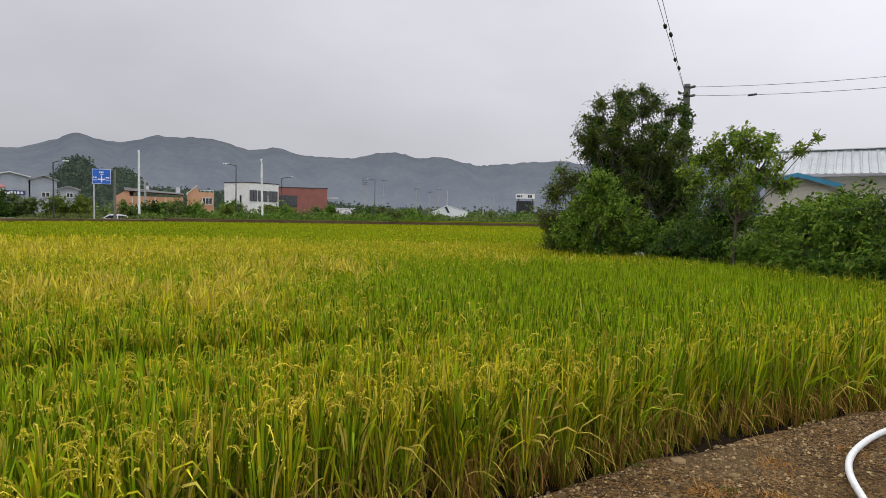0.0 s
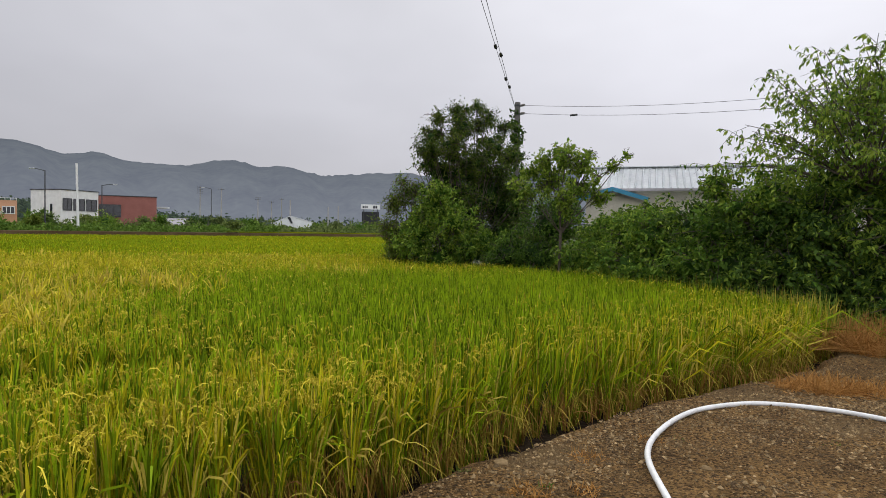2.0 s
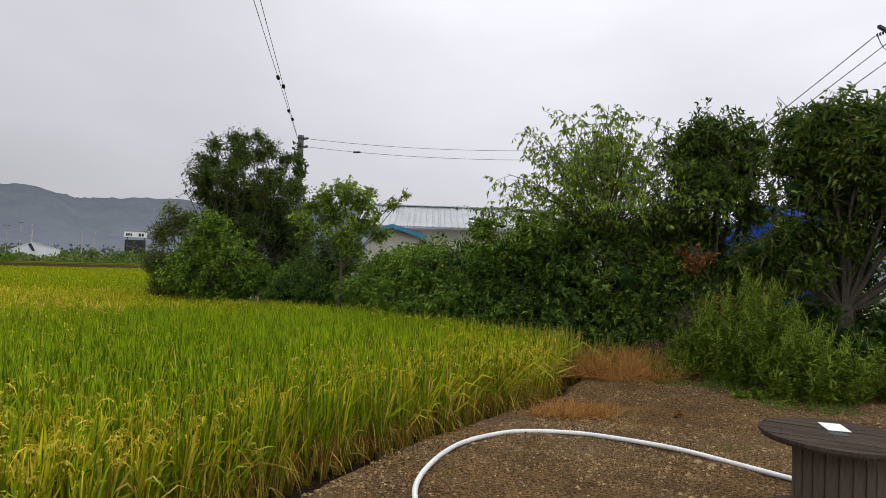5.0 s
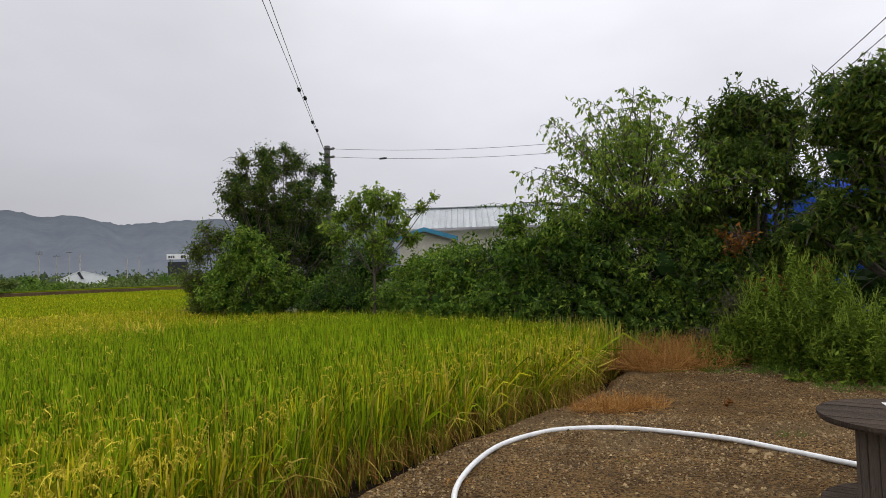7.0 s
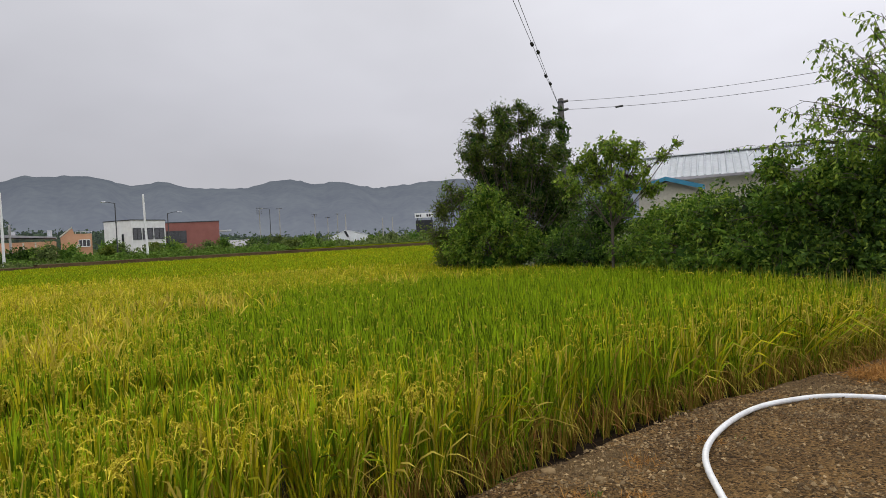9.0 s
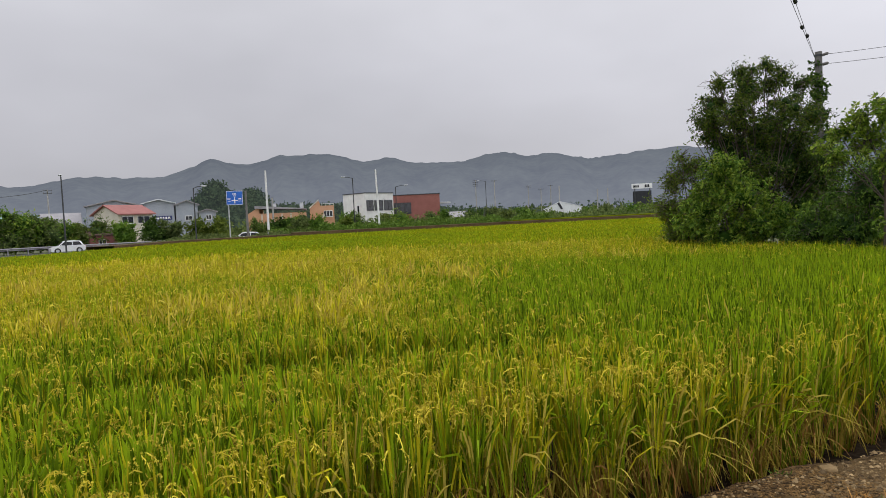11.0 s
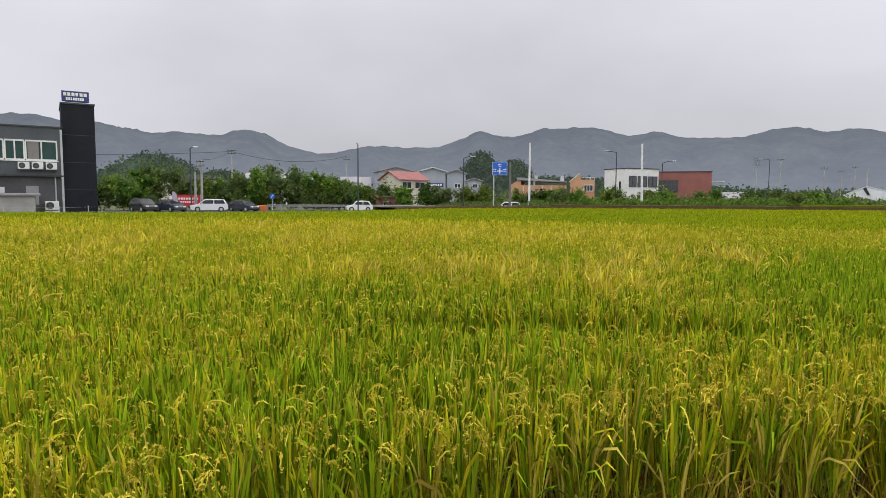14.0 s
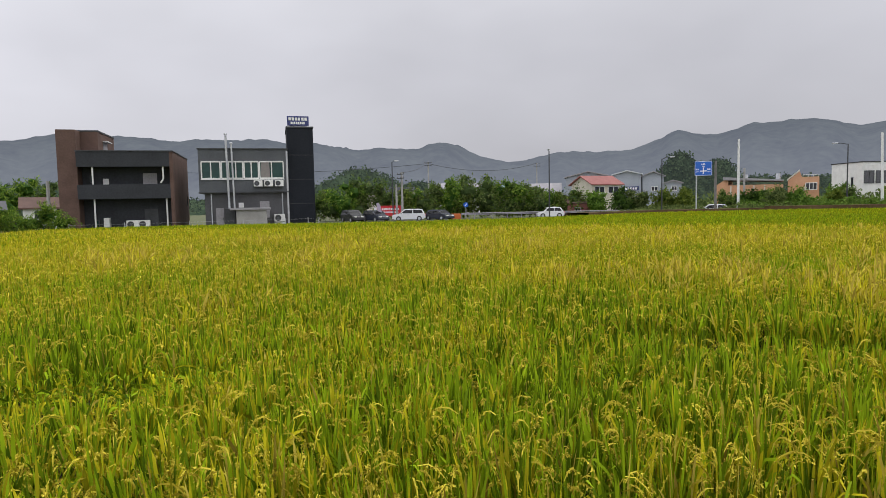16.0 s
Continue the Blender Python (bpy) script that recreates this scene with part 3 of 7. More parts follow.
stone(1.61, 4.08, 0.042, 1)
stone(1.87, 3.84, 0.032, 2)
rng = np.random.default_rng(5)
for k in range(26):
    x = rng.uniform(1.2, 8.6)
    y = rng.uniform(2.2, 6.8)
    if not inside(np.array([x]), np.array([y]), PADDY)[0] and bank_distance(np.array([x]), np.array([y]))[0] > 0.16:
        stone(x, y, rng.uniform(0.018, 0.036), 10 + k)

# ---- the rice ----
# patches of straw-coloured, half-lodged rice: centre, spread away from the yard, spread across, count
TUFTS = [(-14.8, 2.9, 1.7, 0.75, 60), (-10.6, 10.0, 1.3, 0.7, 40), (-5.8, 6.1, 0.45, 0.35, 16), (-4.1, 7.1, 0.6, 0.6, 20), (-2.9, 7.6, 0.9, 0.3, 20), (-11.2, 5.4, 0.8, 0.35, 16), (-13.3, 7.4, 1.0, 0.6, 26), (-6.3, 1.9, 0.4, 0.3, 5), (-6.7, 4.8, 0.3, 0.2, 4),
         (-4.4, 8.1, 0.6, 0.3, 18), (-3.1, 10.0, 1.0, 0.45, 26), (-2.4, 6.8, 0.6, 0.25, 12), (-1.5, 11.6, 0.9, 0.45, 24), (-4.9, 7.3, 0.8, 0.3, 16), (-2.9, 12.0, 0.8, 0.5, 18), (-6.6, 13.5, 1.0, 0.5, 20), (-8.6, 11.8, 0.8, 0.6, 18), (-9.2, 14.4, 0.8, 0.7, 18), (-5.9, 15.8, 0.8, 0.8, 16), (1.2, 15.4, 0.6, 0.8, 7), (-18.5, 8.0, 1.6, 1.0, 30), (-17.0, 13.0, 1.4, 1.0, 30), (-13.0, 16.0, 1.0, 1.2, 24)]
BUND = [(-45.0, 4.0), (-26.0, 16.5), (-16.6, 22.0), (-11.9, 24.2), (-6.6, 25.1), (-1.9, 25.1), (2.6, 24.0), (8.0, 22.5)]


def beyond(x, y):
    """How far behind the low bund that parts the near paddy from the far one."""
    return y - np.interp(x, [p for p, _ in BUND], [q for _, q in BUND])


def ripeness(x, y):
    """How yellow the rice is: ripe far off and at the rim, green in a broad patch by the trees."""
    r = 0.40 + 0.18 * waves(x, y, 0.35, 31) + 0.16 * waves(x, y, 1.3, 32)
    r -= 0.55 * np.exp(-(((x - 2.0) / 6.0) ** 2 + ((y - 11.0) / 4.0) ** 2) ** 2)
    r -= 0.10 * np.clip(x / 4 + 0.6, 0, 1)
    r -= 0.16 * np.exp(-(((x - 0.8) / 2.6) ** 2 + ((y - 6.5) / 2.6) ** 2))
    r -= 0.25 * np.exp(-(((x + 8.0) / 4.5) ** 2 + ((y - 3.0) / 4.0) ** 2))
    r -= 0.08 * np.exp(-(((x + 4.5) / 3.0) ** 2 + ((y - 5.2) / 2.2) ** 2))
    r += 0.24 * np.clip((np.hypot(x, y) - 13) / 12, 0, 1) * np.clip(0.35 - x / 25, 0.2, 1)
    r += 0.25 * np.exp(-np.maximum(bank_distance(x, y) - 0.3, 0) / 0.35)
    for cx, cy, sr, st, _ in TUFTS:
        d = math.hypot(cx, cy)
        u, w = (x * cx + y * cy) / d - d, (x * cy - y * cx) / d
        r += 0.16 * np.exp(-((u / sr) ** 2 + (w / st) ** 2) / 2.5)
    return np.where(beyond(x, y) > 0, 0.20 + 0.10 * waves(x, y, 0.2, 33), r)


def rice(name, r0, r1, spacing, n_leaf, seg, width, n_ear, grains, seed, label):
    rng = np.random.default_rng(seed)
    side = int(2 * r1 / spacing) + 1
    gx, gy = np.meshgrid(np.arange(side) * spacing - r1, np.arange(side) * spacing - r1)
    x, y = gx.ravel(), gy.ravel()
    c, s = math.cos(0.45), math.sin(0.45)
    x, y = x * c - y * s, x * s + y * c
    x, y = x + rng.normal(0, spacing * 0.17, len(x)), y + rng.normal(0, spacing * 0.17, len(y))
    rr = np.hypot(x, y - 1.0)
    az = np.degrees(np.arctan2(x, y))
    ok = inside(x, y, PADDY) & (bank_distance(x, y) > 0.31) & (rr >= r0) & (rr < r1) & (az > -91) & (az < 62)
    ok &= (np.abs(beyond(x, y)) > 0.35) | (x < -9)
    x, y = x[ok], y[ok]
    h = len(x)
    e = np.maximum(bank_distance(x, y) - 0.31, 0)
    far = beyond(x, y) > 0
    calm = np.where(far, 0.4, 1.0)
    hole = np.exp(-(((x + 4.45) / 0.45) ** 2 + ((y - 0.4) / 0.7) ** 2))
    top = 0.67 + calm * (0.016 * waves(x, y, 0.6, 41) + 0.012 * waves(x, y, 3.0, 42) + rng.normal(0, 0.022, h)) - 0.30 * hole
    ripe = ripeness(x, y) + rng.normal(0, 0.13, h) * calm
    # leaves: mostly upright and fanning a little, a few bent over
    k = np.repeat(np.arange(h), n_leaf)
    m = len(k)
    a = rng.uniform(0, 2 * math.pi, m)
    rim = np.exp(-e[k] / 0.26)
    foot = np.stack([x[k] + np.cos(a) * rng.uniform(0, 0.40 * spacing, m), y[k] + np.sin(a) * rng.uniform(0, 0.40 * spacing, m), np.full(m, FLOOD)], 1)
    kind_of = rng.uniform(0, 1, m)
    flag = kind_of < 0.80 - 0.35 * rim
    foot[:, 2] += np.where(flag, rng.uniform(0.57, 0.75, m) - 0.24 * rim, rng.uniform(0.10, 0.42, m) + 0.10 * rim)
    out = np.where(flag, rng.gamma(2.0, 0.022, m), rng.gamma(2.0, 0.030, m)) + 0.006
    lean = rim * (rng.uniform(0, 1, m) < 0.55) * rng.gamma(2.0, 0.072, m) * (1 + 1.1 * np.clip((x[k] - 2.5) / 3, 0, 1))
    turn = np.radians(-62 + 50 * np.clip((x[k] - 5.5) / 1.8, 0, 1)) + rng.normal(0, 0.5, m)
    g = np.stack([np.cos(turn), np.sin(turn)])
    z1 = np.where(flag, top[k] * (1 + calm[k] * rng.normal(-0.03, 0.075, m)), top[k] * rng.uniform(0.50, 0.90, m))
    z1 = np.maximum(z1 - np.maximum(0, out - 0.07) * 1.2 - lean * 0.75, foot[:, 2] + 0.03)
    head = np.stack([foot[:, 0] + np.cos(a) * out + g[0] * lean, foot[:, 1] + np.sin(a) * out + g[1] * lean, z1], 1)
    bend = rng.uniform(0.01, 0.07, m) + lean * 0.7
    kind = (rng.uniform(0, 1, m) < np.clip(ripe[k] + rng.normal(0, 0.06, m), 0.03, 0.95)).astype(int)
    straw = rng.uniform(0, 1, m) < 0.012 + 0.36 * rim * (~flag) + (0.18 + 0.16 * np.clip((x[k] - 2) / 3, 0, 1)) * rim
    kind[straw] = 2
    v, f, nv, nf = blades(foot, head, bend, width * rng.uniform(0.65, 1.35, m), seg, rng)
    verts, faces = [v], [f]
    shade = rng.uniform(0, 1, m)
    tone = [np.repeat(np.clip(np.where(rng.uniform(0, 1, m) < 0.38, 0.22 * shade, 0.42 + 0.45 * shade) + 0.16 * rng.uniform(0, 1, h)[k], 0, 1), nv)]
    index = [np.repeat(kind, nf)]
    at = len(v)

    def add(foot, head, bend, wide, cuts, t, which):
        nonlocal at
        v, f, nv, nf = blades(foot, head, bend, wide, cuts, rng)
        verts.append(v), faces.append(f + at)
        tone.append(np.repeat(t, nv)), index.append(np.repeat(which, nf))
        at += len(v)

    # brown sheaths bundled at each hill's foot along the open rim, green culms above them, dead leaves hanging out
    k = np.repeat(np.arange(h), np.where(e < 0.55, 40, 0))
    m = len(k)
    if m:
        a, r = rng.uniform(0, 2 * math.pi, m), rng.uniform(0.0, 0.04, m)
        foot = np.stack([x[k] + np.cos(a) * r, y[k] + np.sin(a) * r, np.full(m, FLOOD - 0.02)], 1)
        rise = rng.uniform(0.16, 0.46, m)
        head = foot + np.stack([np.cos(a) * rise * 0.22, np.sin(a) * rise * 0.22, rise], 1)
        pick = rng.uniform(0, 1, m)
        add(foot, head, rng.uniform(-0.01, 0.01, m), 0.0095 * rng.uniform(0.7, 1.3, m), 2, rng.uniform(0, 0.42, m), np.where(pick < 0.55, 2, np.where(pick < 0.80, 4, 0)))
    k = np.repeat(np.arange(h), np.where(e < 0.75, 15, np.where(e < 1.1, 8, 0)))
    m = len(k)
    if m:
        a, r = rng.uniform(0, 2 * math.pi, m), rng.uniform(0.0, 0.04, m)
        foot = np.stack([x[k] + np.cos(a) * r, y[k] + np.sin(a) * r, FLOOD + rng.uniform(0.18, 0.36, m)], 1)
        fan = rng.uniform(0.02, 0.13, m)
        head = foot + np.stack([np.cos(a) * fan, np.sin(a) * fan, rng.uniform(0.26, 0.48, m)], 1)
        add(foot, head, rng.uniform(-0.01, 0.03, m), 0.0095 * rng.uniform(0.7, 1.3, m), 3, rng.uniform(0.1, 0.75, m), (rng.uniform(0, 1, m) < np.clip(0.15 + ripe[k] * 0.6, 0, 0.8)).astype(int))
    k = np.repeat(np.arange(h), np.where(e < 0.40, 11, 0))
    m = len(k)
    if m:
        a = np.radians(-60) + rng.normal(0, 0.8, m)
        foot = np.stack([x[k] + np.cos(a) * 0.04, y[k] + np.sin(a) * 0.04, FLOOD + rng.uniform(0.10, 0.40, m)], 1)
        reach = rng.gamma(2.0, 0.055, m) + 0.03
        head = np.stack([foot[:, 0] + np.cos(a) * reach, foot[:, 1] + np.sin(a) * reach, np.maximum(foot[:, 2] - rng.uniform(0.02, 0.34, m), FLOOD + 0.01)], 1)
        add(foot, head, rng.uniform(0.05, 0.16, m), 0.0075 * rng.uniform(0.6, 1.2, m), 4, rng.uniform(0.1, 0.9, m), np.where(rng.uniform(0, 1, m) < 0.75, 2, 4))
    # ears: an arching stalk with hanging grains
    k = np.repeat(np.arange(h), np.round(n_ear * np.clip(0.35 + 1.5 * ripe, 0.1, 1) * (1 - hole) * ~far * (1 - 0.6 * np.clip((x - 0.3) / 2, 0, 1))).astype(int))
    m = len(k)
    if m:
        a = rng.uniform(0, 2 * math.pi, m)
        z0 = top[k] * rng.uniform(0.84, 1.06, m)
        foot = np.stack([x[k] + np.cos(a) * 0.04, y[k] + np.sin(a) * 0.04, z0 - 0.06], 1)
        reach, fall = rng.uniform(0.05, 0.14, m), rng.uniform(0.02, 0.17, m)
        head = foot + np.stack([np.cos(a) * reach, np.sin(a) * reach, 0.06 - fall], 1)
        bend = rng.uniform(0.05, 0.10, m)
        tn = rng.uniform(0, 1, m)
        add(foot, head, bend, np.full(m, 0.0065 if grains else width * 0.7), 3 if grains else 2, tn, np.full(m, 3))
        if grains:
            q = np.repeat(np.arange(m), grains)
            w = rng.uniform(0.30, 1.0, len(q))[:, None]
            mid = (foot + head) / 2 + np.stack([np.zeros(m), np.zeros(m), bend], 1)
            p = foot[q] * (1 - w) ** 2 + 2 * mid[q] * w * (1 - w) + head[q] * w ** 2
            p = p + rng.normal(0, 0.0032, p.shape)
            v, f, t = leaves(p, np.tile([[0, 0, -0.6]], (len(p), 1)) + np.stack([np.cos(a[q]), np.sin(a[q]), 0 * a[q]], 1) * 0.5, 0.0145 if grains > 7 else 0.021, 0.5, 0.4, rng)
            verts.append(v), faces.append(f + at)
            tone.append(np.clip(np.repeat(tn[q], 4) * 0.6 + t * 0.4, 0, 1)), index.append(np.full(len(f), 3))
    ob = array_mesh(name, np.concatenate(verts), np.concatenate(faces), [LEAF["rice_green"], LEAF["rice_yellow"], LEAF["rice_straw"], LEAF["rice_ear"], LEAF["dry_grass"]], np.concatenate(tone), np.concatenate(index))
    return tagged(ob, label, "rice", "rice in the paddy", "stuff")


rice("rice_plants", 0.0, 4.6, 0.17, 50, 3, 0.0122, 14, 15, 101, "ripening yellow-green rice with drooping ears in the paddy")
rice("rice_plants", 4.6, 9.0, 0.18, 33, 2, 0.0138, 12, 6, 105, "dense yellow-green rice with heavy ears in the paddy")
rice("rice_plants", 9.0, 22.0, 0.20, 25, 1, 0.0185, 8, 0, 102, "yellow-green rice standing dense in the paddy")
rice("rice_plants", 22.0, 45.0, 0.40, 14, 1, 0.036, 3, 0, 103, "ripe golden-green rice far across the paddy")
rice("rice_plants", 45.0, 92.0, 0.85, 9, 1, 0.06, 0, 0, 104, "ripe golden rice at the paddy's far side")


def far_canopy():
    """The closed top of the farther rice, under its single blades."""
    rng = np.random.default_rng(9)
    r, a = np.geomspace(8.5, 95, 190), np.radians(np.linspace(-104, 36, 300))
    gr, ga = np.meshgrid(r, a, indexing="ij")
    x, y = (gr * np.sin(ga)).ravel(), (gr * np.cos(ga)).ravel()
    far = beyond(x, y) > 0
    z = np.where(far, 0.56, 0.49) + 0.03 * waves(x, y, 0.6, 41) * ~far + rng.normal(0, 0.02, len(x)) - 0.16 * np.clip((14 - np.hypot(x, y)) / 5, 0, 1)
    i = (np.arange(189)[:, None] * 300 + np.arange(299)[None]).ravel()
    f = np.stack([i, i + 300, i + 301, i + 1], 1)
    ok = inside(x, y, PADDY)
    f = f[ok[f].all(1)]
    ob = array_mesh("rice_canopy", np.stack([x, y, z], 1), f, [LEAF["rice_far"]], np.clip(ripeness(x, y) * 0.75 + rng.normal(0, 0.06, len(x)), 0, 1))
    tagged(ob, "closed canopy of the farther yellow-green rice", "rice", "rice in the paddy", "stuff")


far_canopy()


def pale_tufts():
    """Straw-coloured, drooping tufts that stand out of the rice, and the pale tips along the bund."""
    rng = np.random.default_rng(77)
    fs, hs, bs, ws = [], [], [], []

    def tuft(px, py, n, tall, wide):
        for _ in range(n):
            a, o = rng.uniform(0, 6.28), rng.gamma(2.2, 0.085)
            fs.append((px + rng.normal(0, 0.04), py + rng.normal(0, 0.04), 0.45)), hs.append((px + math.cos(a) * o, py + math.sin(a) * o, tall + rng.uniform(-0.10, 0.10) - o * 0.55))
            bs.append(rng.uniform(0.03, 0.14)), ws.append(wide * rng.uniform(0.7, 1.2))

    for cx, cy, sr, st, n in TUFTS:
        d = math.hypot(cx, cy)
        for _ in range(n):
            u, w = rng.normal(0, sr), rng.normal(0, st)
            tuft(cx + (cx * u + cy * w) / d, cy + (cy * u - cx * w) / d, 15, 0.80, 0.010 + 0.0010 * d)
    for _ in range(330):
        px = rng.uniform(-26, 4)
        py = float(np.interp(px, [p for p, _ in BUND], [q for _, q in BUND])) - rng.gamma(1.5, 1.6)
        tuft(px, py, 4, 0.72, 0.030)
    v, f, nv, nf = blades(np.array(fs), np.array(hs), np.array(bs), np.array(ws), 3, rng)
    pick = rng.uniform(0, 1, len(fs))
    ob = array_mesh("pale_rice_tufts", v, f, [LEAF["rice_yellow"], LEAF["rice_ear"], LEAF["rice_straw"]], np.repeat(rng.uniform(0.25, 1, len(fs)), nv), np.repeat(np.where(pick < 0.2, 0, np.where(pick < 0.5, 1, 2)), nf))
    tagged(ob, "pale straw-coloured rice tufts taller than the rest", "rice", "rice in the paddy", "stuff")


pale_tufts()

# ---- mountains and wooded hills ----
RIDGE = [(-125, 4.5), (-105, 5.2), (-86, 5.5), (-82.8, 6.15), (-79.5, 6.2), (-75, 5.85), (-69, 6.1), (-62, 5.65), (-58.4, 5.25), (-53.5, 5.3), (-51, 5.75), (-49.9, 5.75), (-48.6, 4.85), (-45.3, 3.8), (-42, 4.25), (-39.6, 4.8), (-37.2, 4.45), (-34.3, 4.55), (-30.5, 6.0), (-27.7, 5.55), (-24.1, 6.2), (-20.5, 6.2), (-16.9, 5.5), (-15.4, 5.7), (-9.9, 4.87), (-5.6, 5.85), (-2.4, 5.38), (-1.1, 5.45), (3.7, 4.72), (8, 5.2), (11, 5.0), (25, 5.5), (45, 5.0), (70, 4.2)]


def mountains():
    az = np.linspace(-125, 70, 1700)
    el = np.interp(az, [a for a, _ in RIDGE], [e for _, e in RIDGE])
    el = np.convolve(np.pad(el, 6, mode="edge"), np.ones(13) / 13, "valid")
    el = el + 0.07 * waves(az, 0 * az, 1.6, 51) + 0.035 * waves(az, 0 * az, 4.5, 52)
    rng = np.random.default_rng(4)
    tops = np.convolve(rng.uniform(0, 1, len(az)), [0.3, 0.5, 0.3], "same") * (0.4 + 0.8 * np.clip(waves(az, 0 * az, 1.1, 53), 0, 1))
    rows = np.concatenate([np.linspace(0, 1, 24), [1.12, 1.5]])
    v = []
    for s in rows:
        r = 850 + 650 * s
        big = 1500 * np.tan(np.radians(el)) + 1.6
        h = big * (np.sin(min(s, 1) * math.pi / 2) ** 1.15 if s <= 1 else 1 - (s - 1) * 1.2)
        spur = 26 * np.sin(az * 0.9 + 2 * s) * np.sin(az * 0.31 + 1) * min(s, 1) * (1 - min(s, 1)) ** 1.6 * 3
        rough = (tops * 5.0 - 1.5 if s == 1 else 5.0 * waves(az * 25, np.full(len(az), 600 * s), 0.06, 54) * (1 - s)) * min(1, 3 * s) - (3.0 if s < 1 else 0)
        v.append(np.stack([r * np.sin(np.radians(az)), r * np.cos(np.radians(az)), h + spur + rough - 2], 1))
    n = len(az)
    i = (np.arange(len(rows) - 1)[:, None] * n + np.arange(n - 1)[None]).ravel()
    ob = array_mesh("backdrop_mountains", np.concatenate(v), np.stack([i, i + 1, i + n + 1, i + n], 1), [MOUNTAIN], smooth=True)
    tagged(ob, "long hazy blue-grey forested mountain ridge", "mountain", kind="structure")


mountains()


def wooded_hill(cx, cy, rx, ry, h, seed):
    rng = np.random.default_rng(seed)
    n = 2400
    a, r = rng.uniform(0, 6.28, n), np.sqrt(rng.uniform(0, 1, n))
    x, y = r * np.cos(a), r * np.sin(a)
    z = h * np.clip(1 - r ** 1.7, 0, 1) * (0.85 + 0.3 * waves(x * 9, y * 9, 0.5, seed))
    c = np.stack([cx + x * rx, cy + y * ry, z], 1)
    k = 4
    pts = np.repeat(c, k, 0) + rng.normal(0, 1, (n * k, 3)) * [1.2, 1.2, 0.7] + [0, 0, 0.5]
    out = unit(rng.normal(0, 1, (n * k, 3)) + [0, 0, 0.6])
    v, f, t = leaves(pts, out, 1.2, 0.8, 0.0, rng)
    root = thing("wooded_hill", Matrix.Translation((0, 0, 0)), "low dark green wooded hill behind the town", "hill", kind="structure")
    array_mesh("hill_trees", v, f, [LEAF["hazy_hill_leaf"]], t, parent=root)
    gr, ga = np.meshgrid(np.linspace(0, 1.02, 44), np.linspace(0, 2 * math.pi, 121), indexing="ij")
    gr, ga = gr.ravel(), ga.ravel()
    x, y = gr * np.cos(ga), gr * np.sin(ga)
    z = h * np.clip(1 - gr ** 1.7, -0.05, 1) * (0.85 + 0.3 * waves(x * 9, y * 9, 0.5, seed)) + 0.8 * waves(x * rx, y * ry, 0.9, seed + 20) + 0.5 * waves(x * rx, y * ry, 2.1, seed + 30)
    k = (np.arange(43)[:, None] * 121 + np.arange(120)[None]).ravel()
    array_mesh("hill_ground", np.stack([cx + x * rx, cy + y * ry, z], 1), np.stack([k, k + 121, k + 122, k + 1], 1), [LEAF["hazy_hill_leaf"]], rng.uniform(0, 0.8, len(x)), parent=root)


wooded_hill(-147, 254, 13, 30, 21, 1)
wooded_hill(-136, 258, 22, 30, 15.5, 6)
wooded_hill(-112, 272, 46, 30, 11.5, 2)
wooded_hill(-252, 158, 30, 50, 14.5, 3)
wooded_hill(-228, 178, 26, 40, 10.5, 7)
wooded_hill(-310, 40, 40, 90, 12, 4)
wooded_hill(-40, 330, 80, 30, 6, 5)

# ---- the near pole, wires and the house behind the trees ----
def spline(pts, n=8):
    out = []
    p = [Vector(q) for q in pts]
    for i in range(len(p) - 1):
        a, b, c, d = p[max(i - 1, 0)], p[i], p[i + 1], p[min(i + 2, len(p) - 1)]
        for k in range(n):
            t = k / n
            out.append(0.5 * ((2 * b) + (c - a) * t + (2 * a - 5 * b + 4 * c - d) * t * t + (3 * b - a - 3 * c + d) * t ** 3))
    return out + [p[-1]]


def sag(a, b, drop, n=14):
    a, b = Vector(a), Vector(b)
    return [a.lerp(b, t) - Vector((0, 0, drop * 4 * t * (1 - t))) for t in (k / n for k in range(n + 1))]


def wire(a, b, drop, r=0.009, name="wire", mark=None, links=()):
    root = thing(name, Matrix.Translation(a), "thin black overhead wire between poles", "wire", "overhead wires")
    bm = tube(bmesh.new(), [p - Vector(a) for p in sag(a, b, drop, 40)], r, r, 5)
    part("cable", bm, CABLE, root)
    if mark:
        p = sag(a, b, drop, 100)[int(mark * 100)] - Vector(a)
        d = (Vector(b) - Vector(a)).normalized() * 0.13
        part("splice_sleeve", tube(bmesh.new(), [p - d, p - d * 0.5, p + d * 0.5, p + d], 0.035, 0.035, 6), CABLE, root)
    for q in links:
        p = sag(a, b, drop, 1000)[int(q * 1000)] - Vector(a)
        d = (Vector(b) - Vector(a)).normalized()
        bm = bmesh.new()
        for o, r0, r1 in ((-0.15, 0.012, 0.030), (-0.10, 0.036, 0.048), (-0.03, 0.030, 0.022), (0.02, 0.022, 0.045), (0.09, 0.040, 0.012)):
            tube(bm, [p + d * o, p + d * (o + 0.06)], r0, r1, 8)
        part("strain_insulator", bm, CABLE, root, "dark egg-shaped strain insulator")
    return root


def insulator(bm, p, axis, r=0.05):
    axis = Vector(axis).normalized()
    for k in range(4):
        c = Vector(p) + axis * 0.05 * k
        tube(bm, [c, c + axis * 0.02, c + axis * 0.035], r, r * 0.55, 8)


